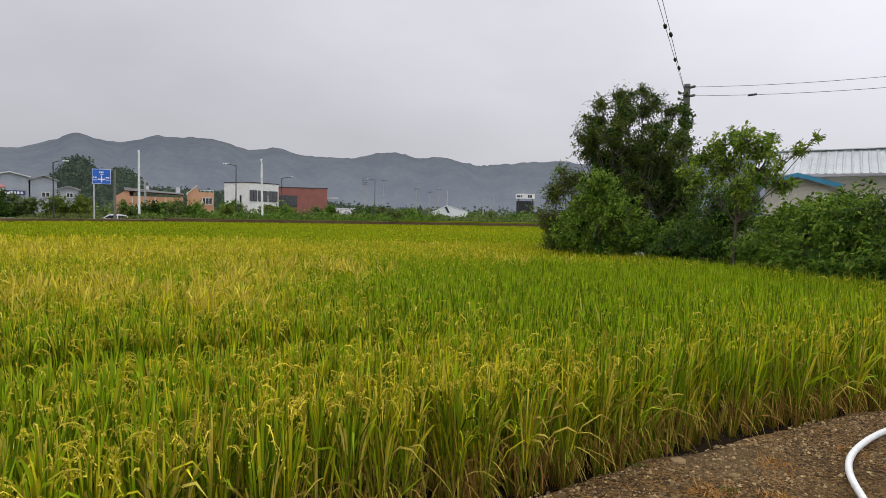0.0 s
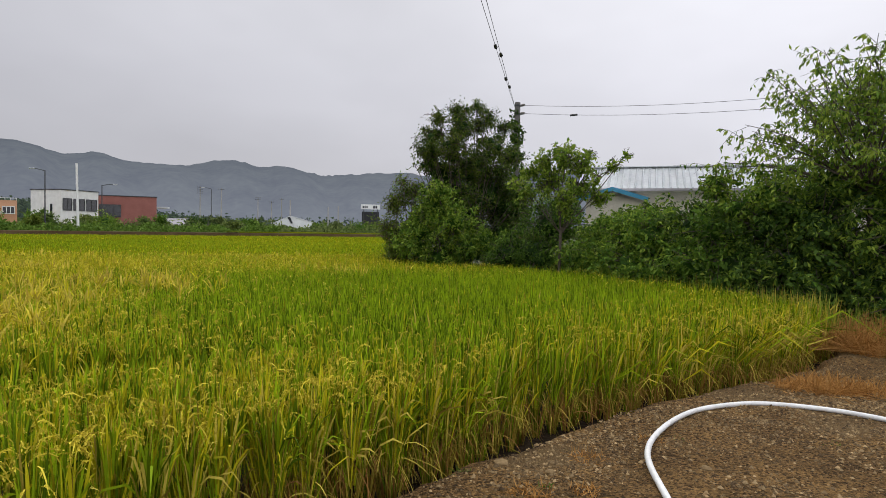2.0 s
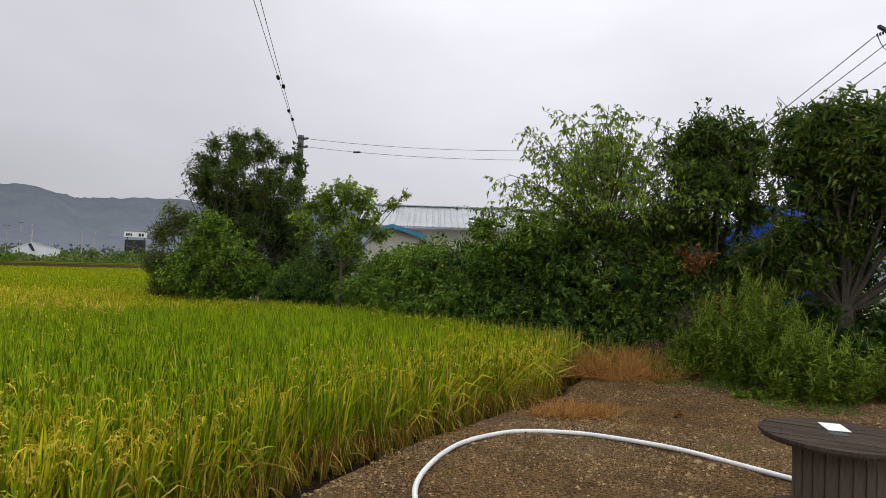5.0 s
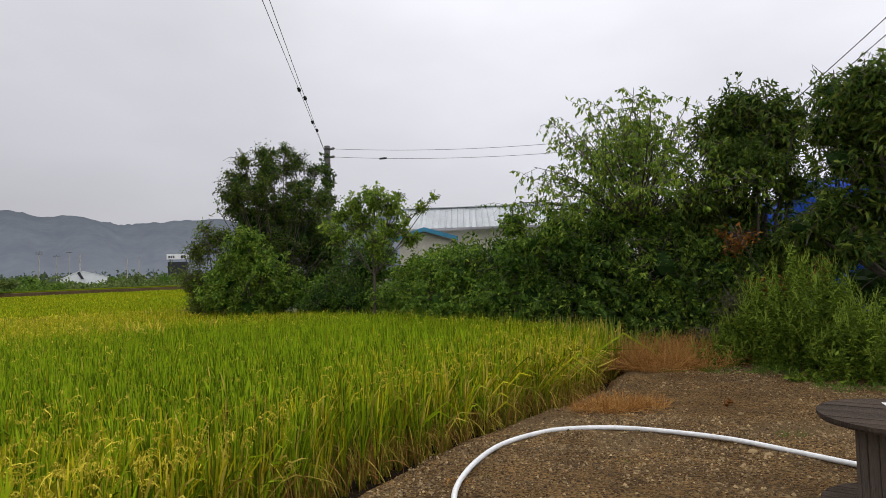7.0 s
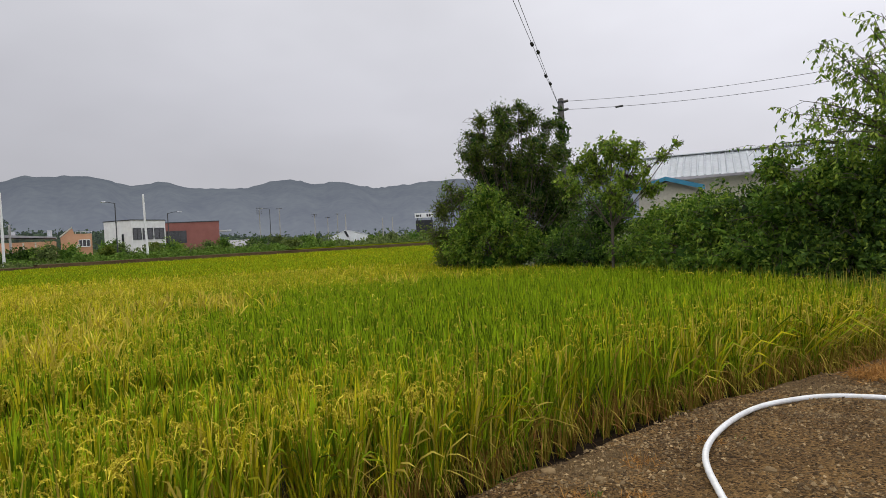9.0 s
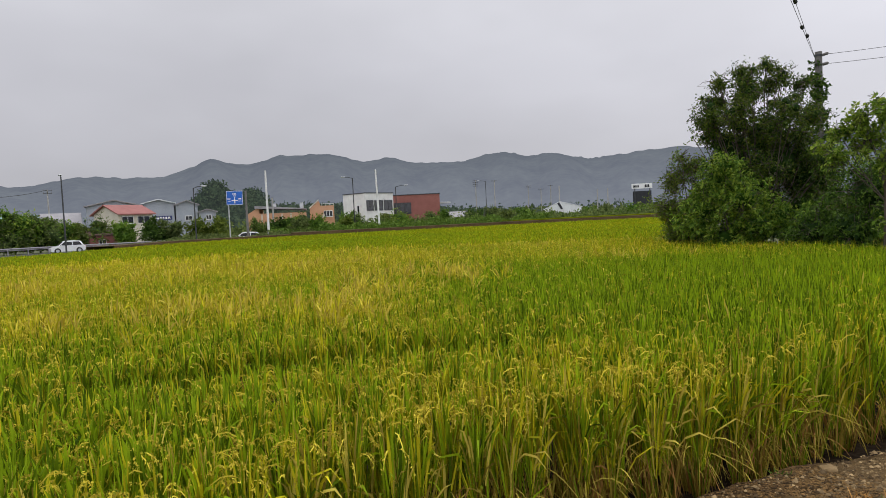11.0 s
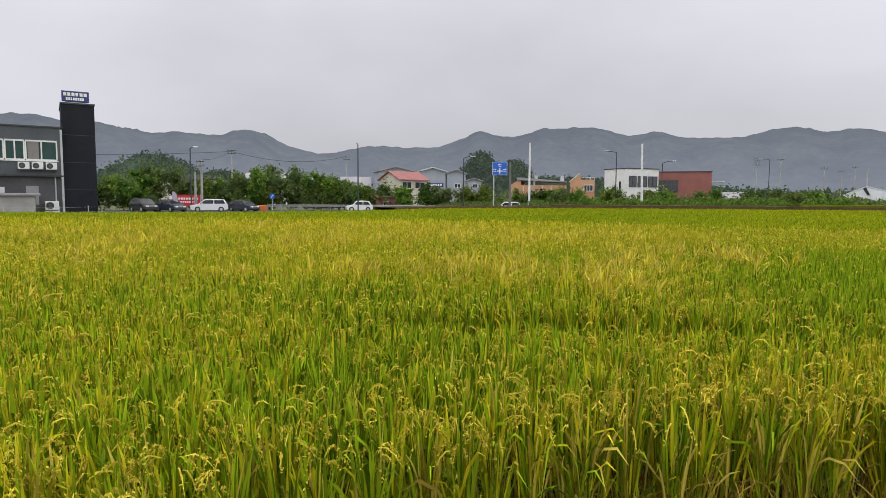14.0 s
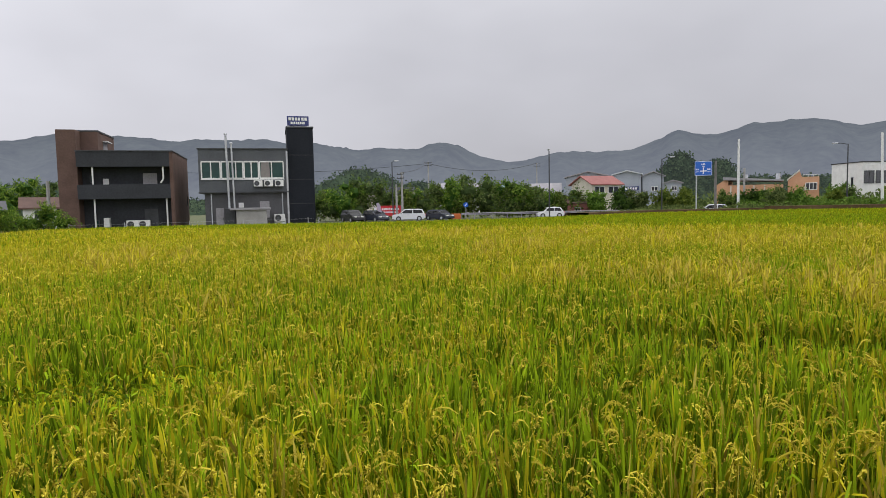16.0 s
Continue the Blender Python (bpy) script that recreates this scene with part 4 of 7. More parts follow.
POLE = Vector((8.43, 21.94, 0))
pole = thing("utility_pole", Matrix.Translation(POLE), "weathered grey concrete utility pole wrapped in climbing vine", "utility pole")
part("shaft", tube(bmesh.new(), [(0, 0, -0.3), (0, 0, 6.4)], 0.14, 0.105, 14), GREY_CONCRETE, pole)
for z in (5.95, 6.25):
    part("steel_band", tube(bmesh.new(), [(0, 0, z), (0, 0, z + 0.06)], 0.118, 0.118, 14), DARK_METAL, pole)
for z in (6.28, 5.98):
    bm = bmesh.new()
    insulator(bm, (0.1, -0.1, z), (0.4, -0.9, 0))
    part("insulator", bm, GREY_CONCRETE, pole)
(v, f, t), _ = crown_leaves([(-0.08, 0, 6.0, 0.2), (-0.05, 0, 5.6, 0.24), (0, 0, 5.3, 0.28), (0, 0, 4.4, 0.40), (0, 0, 5.0, 0.3), (0, 0, 3.8, 0.5), (-0.1, 0, 5.5, 0.18), (0.1, 0, 3.0, 0.6), (0, 0, 2.2, 0.7)], 620, 15, 0.11, 0.6, 0.4, 0.08, np.random.default_rng(8))
array_mesh("vine", v, f, [LEAF["dark_leaf"]], t, parent=pole)

wire((8.26, 21.82, 6.24), (-7.2, -12.0, 7.15), 0.12, 0.0065, links=(0.191, 0.105))
wire((8.3, 21.8, 6.12), (-6.8, -12.0, 7.15), 0.12, 0.0065, links=(0.181, 0.09))
RIGHT_POST = Vector((15.6, 5.6, 0))
wire((8.5, 21.9, 6.3), (22.0, 9.0, 6.7), 0.65, 0.007)
wire((8.5, 21.9, 6.0), (22.0, 8.6, 6.3), 0.65, 0.007, mark=0.11)

pole = thing("utility_pole", Matrix.Translation(RIGHT_POST), "grey concrete utility pole with steel crossarms", "utility pole")
part("shaft", tube(bmesh.new(), [(0, 0, -0.2), (0, 0, 7.6)], 0.17, 0.12, 14), GREY_CONCRETE, pole)
for z in (6.85, 7.0):
    part("crossarm", box(bmesh.new(), -0.75, 0.75, -0.16 + (z - 6.85) * 2, -0.09 + (z - 6.85) * 2, z, z + 0.07, 0.008), DARK_METAL, pole)
for x in (-0.7, 0.0, 0.7):
    bm = bmesh.new()
    insulator(bm, (x, 0.05, 6.9), (-0.3, 0.9, -0.25), 0.045)
    part("insulator", bm, DARK_METAL, pole)
for x, dz in ((-0.7, 0), (0.0, 0.05), (0.7, 0.02)):
    wire(RIGHT_POST + Vector((x - 0.05, 0.25, 6.85 + dz)), (12.6 + x * 0.4, 10.4, 2.6), 0.05, 0.010)
bm = tube(bmesh.new(), sag((-0.75, 0.2, 6.85), (-0.4, -0.1, 6.9), 0.35, 8), 0.009, 0.009, 4)
part("jumper_wire", bm, CABLE, pole)


def corrugated(x0, x1, y0, y1, z0, z1, pitch=0.25, high=0.03, thick=0.02):
    """A ribbed sheet from the eave (y0, z0) to the ridge (y1, z1)."""
    bm = bmesh.new()
    n = int((x1 - x0) / pitch)
    prof = []
    for k in range(n):
        a = x0 + k * pitch
        prof += [(a, 0), (a + pitch * 0.62, 0), (a + pitch * 0.72, high), (a + pitch * 0.9, high)]
    prof.append((x1, 0))
    lower = [bm.verts.new((x, y0, z0 + h)) for x, h in prof]
    upper = [bm.verts.new((x, y1, z1 + h)) for x, h in prof]
    for k in range(len(prof) - 1):
        bm.faces.new((lower[k], lower[k + 1], upper[k + 1], upper[k]))
    bmesh.ops.solidify(bm, geom=bm.faces[:], thickness=thick)
    return bm


def near_house():
    """Long low house: u runs along the front, y to the back."""
    m = pose(10.9, 22.05, 0, 0, 0, -32.7)
    h = thing("farm_house", m, "low cream-walled house with a pale ribbed metal roof and blue trim", "house")
    block("wall", h, CREAM, (0.4, 13.6, 0.5, 5.3, -0.3, 3.25), 0.01)
    for x in (1.2, 4.6, 8.2, 11.0):
        w = block("window", h, WHITE_PAINT, (x, x + 1.4, 0.45, 0.52, 1.1, 2.3), 0.01)
        block("pane", w, DARK_GLASS, (x + 0.07, x + 0.66, 0.435, 0.46, 1.17, 2.23))
        block("pane", w, DARK_GLASS, (x + 0.74, x + 1.33, 0.435, 0.46, 1.17, 2.23))
    part("roof", corrugated(0.0, 14.0, 0.0, 2.9, 3.3, 4.36), PALE_ROOF, h, "pale blue-white ribbed metal roof sheet")
    part("roof", corrugated(0.0, 14.0, 5.8, 2.9, 3.3, 4.36), PALE_ROOF, h)
    block("ridge_cap", h, PALE_ROOF, (0.0, 14.0, 2.75, 3.05, 4.37, 4.42), 0.01)
    block("gutter", h, GREY_ROOF, (0.0, 14.0, -0.1, 0.02, 3.2, 3.30), 0.01, "grey eaves gutter")
    part("gable", prism(bmesh.new(), [(0.5, 3.25), (5.3, 3.25), (2.9, 4.3)], 0.3, 0.42), CREAM, h).matrix_basis = pose(0.0, 0, 0, 0, 0, 90) @ Matrix.Scale(-1, 4, (0, 1, 0))
    part("porch_wall", prism(bmesh.new(), [(0.5, -0.3), (2.4, -0.3), (2.4, 2.75), (1.45, 3.05), (0.5, 2.75)], -0.9, 0.49), CREAM, h)
    for a, b in (((0.2, 2.82), (1.45, 3.2)), ((1.45, 3.2), (2.7, 2.82))):
        part("porch_roof", prism(bmesh.new(), [a, b, (b[0], b[1] + 0.06), (a[0], a[1] + 0.06)], -1.15, 0.3), PALE_ROOF, h)
        part("fascia", prism(bmesh.new(), [(a[0], a[1] - 0.07), (b[0], b[1] - 0.07), (b[0], b[1] + 0.08), (a[0], a[1] + 0.08)], -1.22, -1.16), BLUE_TRIM, h, "blue painted fascia board")
    block("eave_board", h, BLUE_TRIM, (-0.2, 0.0, -0.1, 5.9, 3.16, 3.32), 0.01, "blue painted board")


near_house()


def tarp_stack(x, y, w, d, h, turn, seed):
    rng = np.random.default_rng(seed)
    root = thing("tarp_covered_stack", pose(x, y, 0, 0, 0, turn), "tall stack under a creased bright blue tarpaulin", "tarpaulin")
    bm = bmesh.new()
    box(bm, -w / 2, w / 2, -d / 2, d / 2, 0, h)
    bmesh.ops.subdivide_edges(bm, edges=bm.edges[:], cuts=7, use_grid_fill=True)
    for v in bm.verts:
        k = noise.noise(v.co * 1.7 + Vector((seed, 0, 0)))
        v.co += Vector((v.co.x / w, v.co.y / d, 0.3)) * k * 0.28
    part("tarp_sheet", bm, TARP, root, smooth=True)
    for z in (0.9, h * 0.75):
        part("rope", tube(bmesh.new(), [(-w / 2 - 0.08, -d / 2 - 0.08, z), (w / 2 + 0.08, -d / 2 - 0.08, z + 0.05)], 0.012, 0.012, 5), CABLE, root)


tarp_stack(14.9, 9.3, 2.0, 1.8, 2.95, 30, 1)
tarp_stack(15.6, 7.85, 2.2, 1.6, 3.4, 20, 2)

# ---- trees and shrubs along the paddy ----
HEDGE = "hedge along the paddy"
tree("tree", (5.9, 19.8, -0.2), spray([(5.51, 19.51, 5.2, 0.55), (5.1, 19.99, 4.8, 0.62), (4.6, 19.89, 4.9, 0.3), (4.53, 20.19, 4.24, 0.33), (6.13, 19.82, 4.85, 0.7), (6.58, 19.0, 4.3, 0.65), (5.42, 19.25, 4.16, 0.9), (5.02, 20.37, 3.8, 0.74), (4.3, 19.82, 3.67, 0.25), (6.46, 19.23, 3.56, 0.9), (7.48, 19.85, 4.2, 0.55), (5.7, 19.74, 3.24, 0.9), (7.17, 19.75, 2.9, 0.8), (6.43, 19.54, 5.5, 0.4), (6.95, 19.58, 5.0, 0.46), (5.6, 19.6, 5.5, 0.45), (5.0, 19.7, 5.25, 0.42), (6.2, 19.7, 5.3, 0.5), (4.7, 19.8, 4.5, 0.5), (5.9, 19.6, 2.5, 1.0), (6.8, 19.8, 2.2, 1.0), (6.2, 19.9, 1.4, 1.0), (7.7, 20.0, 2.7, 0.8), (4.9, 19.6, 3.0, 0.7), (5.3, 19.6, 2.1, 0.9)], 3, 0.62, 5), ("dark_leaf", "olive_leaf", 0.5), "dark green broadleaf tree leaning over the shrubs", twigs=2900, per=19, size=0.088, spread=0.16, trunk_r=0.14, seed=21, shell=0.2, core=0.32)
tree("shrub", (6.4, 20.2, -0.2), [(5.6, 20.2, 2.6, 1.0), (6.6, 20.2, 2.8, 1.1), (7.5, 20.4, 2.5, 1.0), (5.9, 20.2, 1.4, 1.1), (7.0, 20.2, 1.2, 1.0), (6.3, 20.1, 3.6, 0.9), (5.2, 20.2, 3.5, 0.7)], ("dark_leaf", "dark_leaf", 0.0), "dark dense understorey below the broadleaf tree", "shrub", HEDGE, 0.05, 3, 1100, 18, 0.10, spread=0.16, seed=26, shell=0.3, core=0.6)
tree("shrub", (3.9, 19.6, -0.2), [(3.48, 19.57, 2.5, 0.5), (4.05, 19.6, 2.85, 0.5), (3.36, 19.39, 1.6, 0.62), (4.26, 19.48, 2.1, 0.62), (3.7, 19.37, 3.15, 0.28), (3.7, 19.8, 0.9, 0.7)], ("olive_leaf", "mid_leaf", 0.2), "olive-green thin shrub with bare twigs above the paddy", "shrub", HEDGE, 0.04, 4, 760, 13, 0.085, spread=0.15, seed=22, shell=0.3, bare=1.0, core=0.2)
tree("shrub", (4.8, 18.2, -0.2), [(4.53, 18.48, 2.3, 0.7), (4.06, 18.55, 1.5, 0.75), (5.0, 17.85, 1.8, 0.75), (5.29, 17.8, 1.1, 0.67), (4.6, 18.03, 2.75, 0.42), (6.04, 18.1, 1.25, 0.7), (4.6, 18.2, 0.7, 0.8)], ("mid_leaf", "light_leaf", 0.45), "dense leafy green shrub beside the paddy", "shrub", HEDGE, 0.05, 3, 950, 18, 0.12, 0.5, spread=0.15, seed=23)
tree("shrub", (7.3, 16.8, -0.2), [(7.1, 16.8, 1.0, 1.0), (7.7, 17.0, 1.8, 1.0), (7.0, 16.3, 0.8, 0.7), (8.2, 17.4, 2.2, 0.8), (6.4, 17.2, 0.9, 0.8)], ("dark_leaf", "mid_leaf", 0.4), "dense dark green shrub beside the paddy", "shrub", HEDGE, 0.05, 3, 850, 18, 0.11, spread=0.15, seed=24)
tree("small_tree", (7.05, 14.95, -0.2), [(7.02, 14.67, 3.5, 0.42), (6.71, 15.23, 3.45, 0.41), (6.36, 15.57, 3.24, 0.32), (7.47, 14.79, 3.37, 0.4), (6.86, 15.26, 2.89, 0.5), (7.51, 14.9, 2.87, 0.5), (7.71, 14.25, 3.03, 0.29), (8.28, 14.58, 3.37, 0.2), (8.5, 14.31, 3.6, 0.13), (6.19, 15.15, 2.66, 0.32), (6.95, 14.6, 2.41, 0.5), (8.07, 14.79, 2.56, 0.27), (5.95, 15.39, 2.89, 0.18), (7.01, 15.17, 3.8, 0.2), (7.81, 14.94, 3.7, 0.16)], ("light_leaf", "mid_leaf", 0.2), "slender young tree with bright green leaves", twigs=640, per=12, size=0.11, narrow=0.5, spread=0.11, trunk_r=0.045, seed=25, shell=0.3, bare=0.9, core=0)
for i, (x, y, h, leaf) in enumerate([(7.9, 14.6, 1.75, "mid_leaf"), (8.2, 13.6, 2.1, "mid_leaf"), (8.1, 12.5, 2.1, "mid_leaf"), (8.4, 15.3, 2.1, "mid_leaf"), (9.0, 14.1, 2.3, "dark_leaf"), (9.6, 16.5, 2.15, "mid_leaf"), (10.4, 15.3, 2.25, "dark_leaf"), (8.6, 11.6, 2.3, "dark_leaf"), (8.5, 10.7, 2.3, "mid_leaf"), (8.9, 9.8, 2.4, "dark_leaf"), (9.1, 8.9, 2.4, "dark_leaf"), (9.7, 8.0, 2.2, "dark_leaf"), (10.2, 7.2, 1.9, "dark_leaf")]):
    # the deep shade at the hedge's near end is put into darker leaf colours
    tree("shrub", (x, y, -0.2), [(x, y, h * 0.72, h * 0.33), (x - 0.25, y + 0.3, h * 0.42, h * 0.38), (x + 0.4, y - 0.2, h * 0.45, h * 0.38), (x - 0.35, y - 0.4, h * 0.25, h * 0.3), (x + 0.2, y + 0.1, h * 0.9, h * 0.18)], (leaf, "light_leaf", 0.34 if y > 11 else 0.12), "leafy green hedge shrub growing thick beside the paddy", "shrub", HEDGE, 0.035, 4, 600, 17, 0.115, 0.55, 0.45, 0.13, seed=40 + i)


def arching_tree(base, fork, label, seed):
    """A light, open tree: many branches rise from a low fork, bow outwards and hang leafy at the ends."""
    rng = np.random.default_rng(seed)
    root = thing("tree", Matrix.Translation(base), label, "tree")
    bm = bmesh.new()
    f0 = Vector((0, 0, fork))
    tube(bm, [Vector((0, 0, -0.1)), Vector((0.05, 0.02, fork * 0.5)), f0], 0.085, 0.06, 8)
    c, o = [], []
    for n in range(84):
        a, tilt = rng.uniform(0, 6.28), radians(90 - 72 * rng.uniform(0.0, 1.0) ** 0.75)
        ln = rng.uniform(1.8, 2.95)
        d = Vector((math.cos(a) * math.cos(tilt), math.sin(a) * math.cos(tilt), math.sin(tilt)))
        out = Vector((math.cos(a), math.sin(a), 0))
        pts = [f0 + d * ln * t + out * 0.35 * t * t - Vector((0, 0, 0.55 * t ** 3 * (1.25 - math.sin(tilt)) * ln / 2)) + Vector((rng.normal(0, 0.03), rng.normal(0, 0.03), 0)) for t in (0.0, 0.25, 0.5, 0.7, 0.85, 1.0)]
        tube(bm, pts, 0.020, 0.004, 5, cap=False)
        for _ in range(15):
            t = rng.uniform(0.30, 1.0) ** 0.8
            k = min(4, int(t * 5))
            p = pts[k].lerp(pts[k + 1], t * 5 - k)
            q = p + Vector((rng.normal(0, 0.17), rng.normal(0, 0.17), rng.normal(0.02, 0.12)))
            hang = q + (q - p) * 0.8 - Vector((0, 0, rng.uniform(0.05, 0.22)))
            tube(bm, [p, q, hang], 0.005, 0.002, 3, cap=False)
            for _ in range(rng.integers(7, 15)):
                w = rng.uniform(0, 1)
                c.append(p.lerp(q, w) if rng.uniform() < 0.35 else q.lerp(hang, w))
                o.append(tuple((hang - q).normalized() + Vector((rng.normal(0, 0.5), rng.normal(0, 0.5), -0.3))))
    v, f, t = leaves(np.array(c), unit(np.array(o)), 0.105, 0.40, 0.75, rng)
    m = (rng.uniform(0, 1, len(c)) < 0.3).astype(int)
    array_mesh("crown", v, f, [LEAF["light_leaf"], LEAF["mid_leaf"]], t, np.concatenate([m, m]), parent=root)
    part("trunk", bm, BARK, root)


arching_tree((9.98, 8.72, -0.1), 2.45, "feathery light green tree with drooping leafy twigs", 60)
tree("shrub", (9.3, 9.4, -0.2), [(9.6, 9.2, 2.6, 0.6), (9.0, 9.9, 2.4, 0.65), (8.6, 10.3, 2.1, 0.55), (10.2, 8.6, 2.4, 0.6), (9.4, 9.5, 2.0, 0.8), (8.3, 10.6, 2.6, 0.35)], ("mid_leaf", "light_leaf", 0.5), "leafy green shrub round the foot of the open tree", "shrub", HEDGE, 0.04, 4, 700, 16, 0.115, 0.5, 0.6, 0.14, 59, 0.4)
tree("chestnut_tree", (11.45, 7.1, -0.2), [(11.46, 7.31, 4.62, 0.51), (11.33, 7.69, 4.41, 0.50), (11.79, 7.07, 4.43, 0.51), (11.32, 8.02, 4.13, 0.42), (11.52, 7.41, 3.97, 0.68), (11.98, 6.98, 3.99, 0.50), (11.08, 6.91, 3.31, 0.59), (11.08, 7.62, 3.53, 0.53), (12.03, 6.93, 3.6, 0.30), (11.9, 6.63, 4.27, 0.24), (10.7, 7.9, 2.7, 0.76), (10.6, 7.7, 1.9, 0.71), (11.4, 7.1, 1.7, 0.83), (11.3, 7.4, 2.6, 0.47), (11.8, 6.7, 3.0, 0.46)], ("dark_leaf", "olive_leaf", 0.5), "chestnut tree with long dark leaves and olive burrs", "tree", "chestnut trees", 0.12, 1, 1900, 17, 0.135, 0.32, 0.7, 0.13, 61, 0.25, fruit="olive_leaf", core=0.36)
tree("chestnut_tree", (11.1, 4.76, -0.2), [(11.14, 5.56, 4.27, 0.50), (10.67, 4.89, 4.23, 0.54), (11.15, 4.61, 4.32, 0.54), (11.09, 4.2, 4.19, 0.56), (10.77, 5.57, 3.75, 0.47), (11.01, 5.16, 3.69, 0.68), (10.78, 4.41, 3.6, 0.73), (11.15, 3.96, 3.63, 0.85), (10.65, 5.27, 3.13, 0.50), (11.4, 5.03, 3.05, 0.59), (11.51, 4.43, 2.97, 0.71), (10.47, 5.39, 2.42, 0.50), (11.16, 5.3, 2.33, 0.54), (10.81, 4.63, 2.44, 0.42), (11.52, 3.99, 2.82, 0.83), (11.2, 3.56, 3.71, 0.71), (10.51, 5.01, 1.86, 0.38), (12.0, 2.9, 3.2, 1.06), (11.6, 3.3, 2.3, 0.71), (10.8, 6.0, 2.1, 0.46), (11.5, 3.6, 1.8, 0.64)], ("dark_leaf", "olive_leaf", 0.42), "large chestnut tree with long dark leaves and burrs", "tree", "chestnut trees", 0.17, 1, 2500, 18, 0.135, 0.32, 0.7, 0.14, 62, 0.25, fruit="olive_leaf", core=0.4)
tree("shrub", (10.6, 6.3, -0.1), [(10.6, 6.4, 1.0, 0.5), (10.2, 6.8, 2.05, 0.34), (11.0, 5.9, 1.3, 0.4)], "rust_leaf", "half-dead brown shrub with withered leaves", "shrub", "", 0.03, 4, 160, 9, 0.1, spread=0.14, seed=63, bare=0.9, core=0)
tree("shrub", (9.3, 6.6, 0.0), [(9.2, 6.7, 0.5, 0.45), (9.6, 6.2, 0.7, 0.5), (9.4, 6.4, 1.0, 0.35)], "olive_leaf", "thin tangled shrub with bare brown twigs", "shrub", "", 0.02, 5, 150, 8, 0.08, spread=0.12, seed=64, bare=1.0, core=0)
tree("shrub", (12.5, 7.5, 0.0), [(12.3, 7.9, 1.6, 0.9), (12.8, 7.2, 1.75, 0.9), (12.6, 6.4, 1.9, 0.9), (12.9, 5.5, 2.0, 0.9)], "dark_leaf", "dark dense shrub between the chestnut trees", "shrub", "", 0.04, 4, 520, 18, 0.13, spread=0.15, seed=66)
tree("shrub", (10.8, 8.4, 0.0), [(10.7, 8.5, 2.5, 0.7), (11.0, 8.1, 2.0, 0.8), (10.5, 8.8, 1.7, 0.8), (11.2, 7.9, 2.9, 0.5), (10.4, 8.6, 1.0, 0.8)], ("dark_leaf", "olive_leaf", 0.55), "dark olive undergrowth between the trees", "shrub", "", 0.04, 4, 560, 18, 0.11, spread=0.14, seed=68)
tree("shrub", (13.2, 3.4, 0.0), [(13.0, 4.2, 1.2, 0.9), (13.3, 3.3, 1.3, 1.0), (13.4, 2.2, 1.2, 1.0), (13.1, 3.6, 2.0, 0.7)], ("dark_leaf", "mid_leaf", 0.3), "dark leafy shrub beyond the weeds", "shrub", "", 0.04, 4, 420, 18, 0.13, spread=0.15, seed=67)
tree("shrub", (10.7, 5.4, 0.0), [(10.6, 5.4, 0.8, 0.7), (10.2, 6.0, 0.7, 0.6), (11.0, 4.6, 0.7, 0.7), (12.2, 5.2, 1.0, 0.8), (12.4, 4.6, 0.9, 0.8), (11.8, 5.6, 1.1, 0.7), (11.8, 5.1, 0.7, 0.7)], "dark_leaf", "dark leafy undergrowth below the chestnut trees", "shrub", "", 0.03, 4, 420, 16, 0.1, spread=0.13, seed=65)


for i, (x, y, h, leaf) in enumerate([(4.6, 21.0, 1.6, "dark_leaf"), (6.4, 20.2, 1.8, "dark_leaf"), (7.9, 18.4, 1.8, "dark_leaf"), (8.8, 16.2, 1.8, "mid_leaf"), (9.3, 14.4, 1.9, "dark_leaf"), (9.7, 12.4, 2.0, "dark_leaf"), (10.2, 10.6, 2.0, "dark_leaf")]):
    tree("shrub", (x, y, -0.2), [(x, y, h * 0.6, h * 0.42), (x - 0.5, y + 0.5, h * 0.4, h * 0.4), (x + 0.5, y - 0.5, h * 0.35, h * 0.4)], leaf, "dense shrub in the second row behind the paddy", "shrub", HEDGE, 0.035, 3, 240, 18, 0.13, spread=0.16, seed=90 + i)


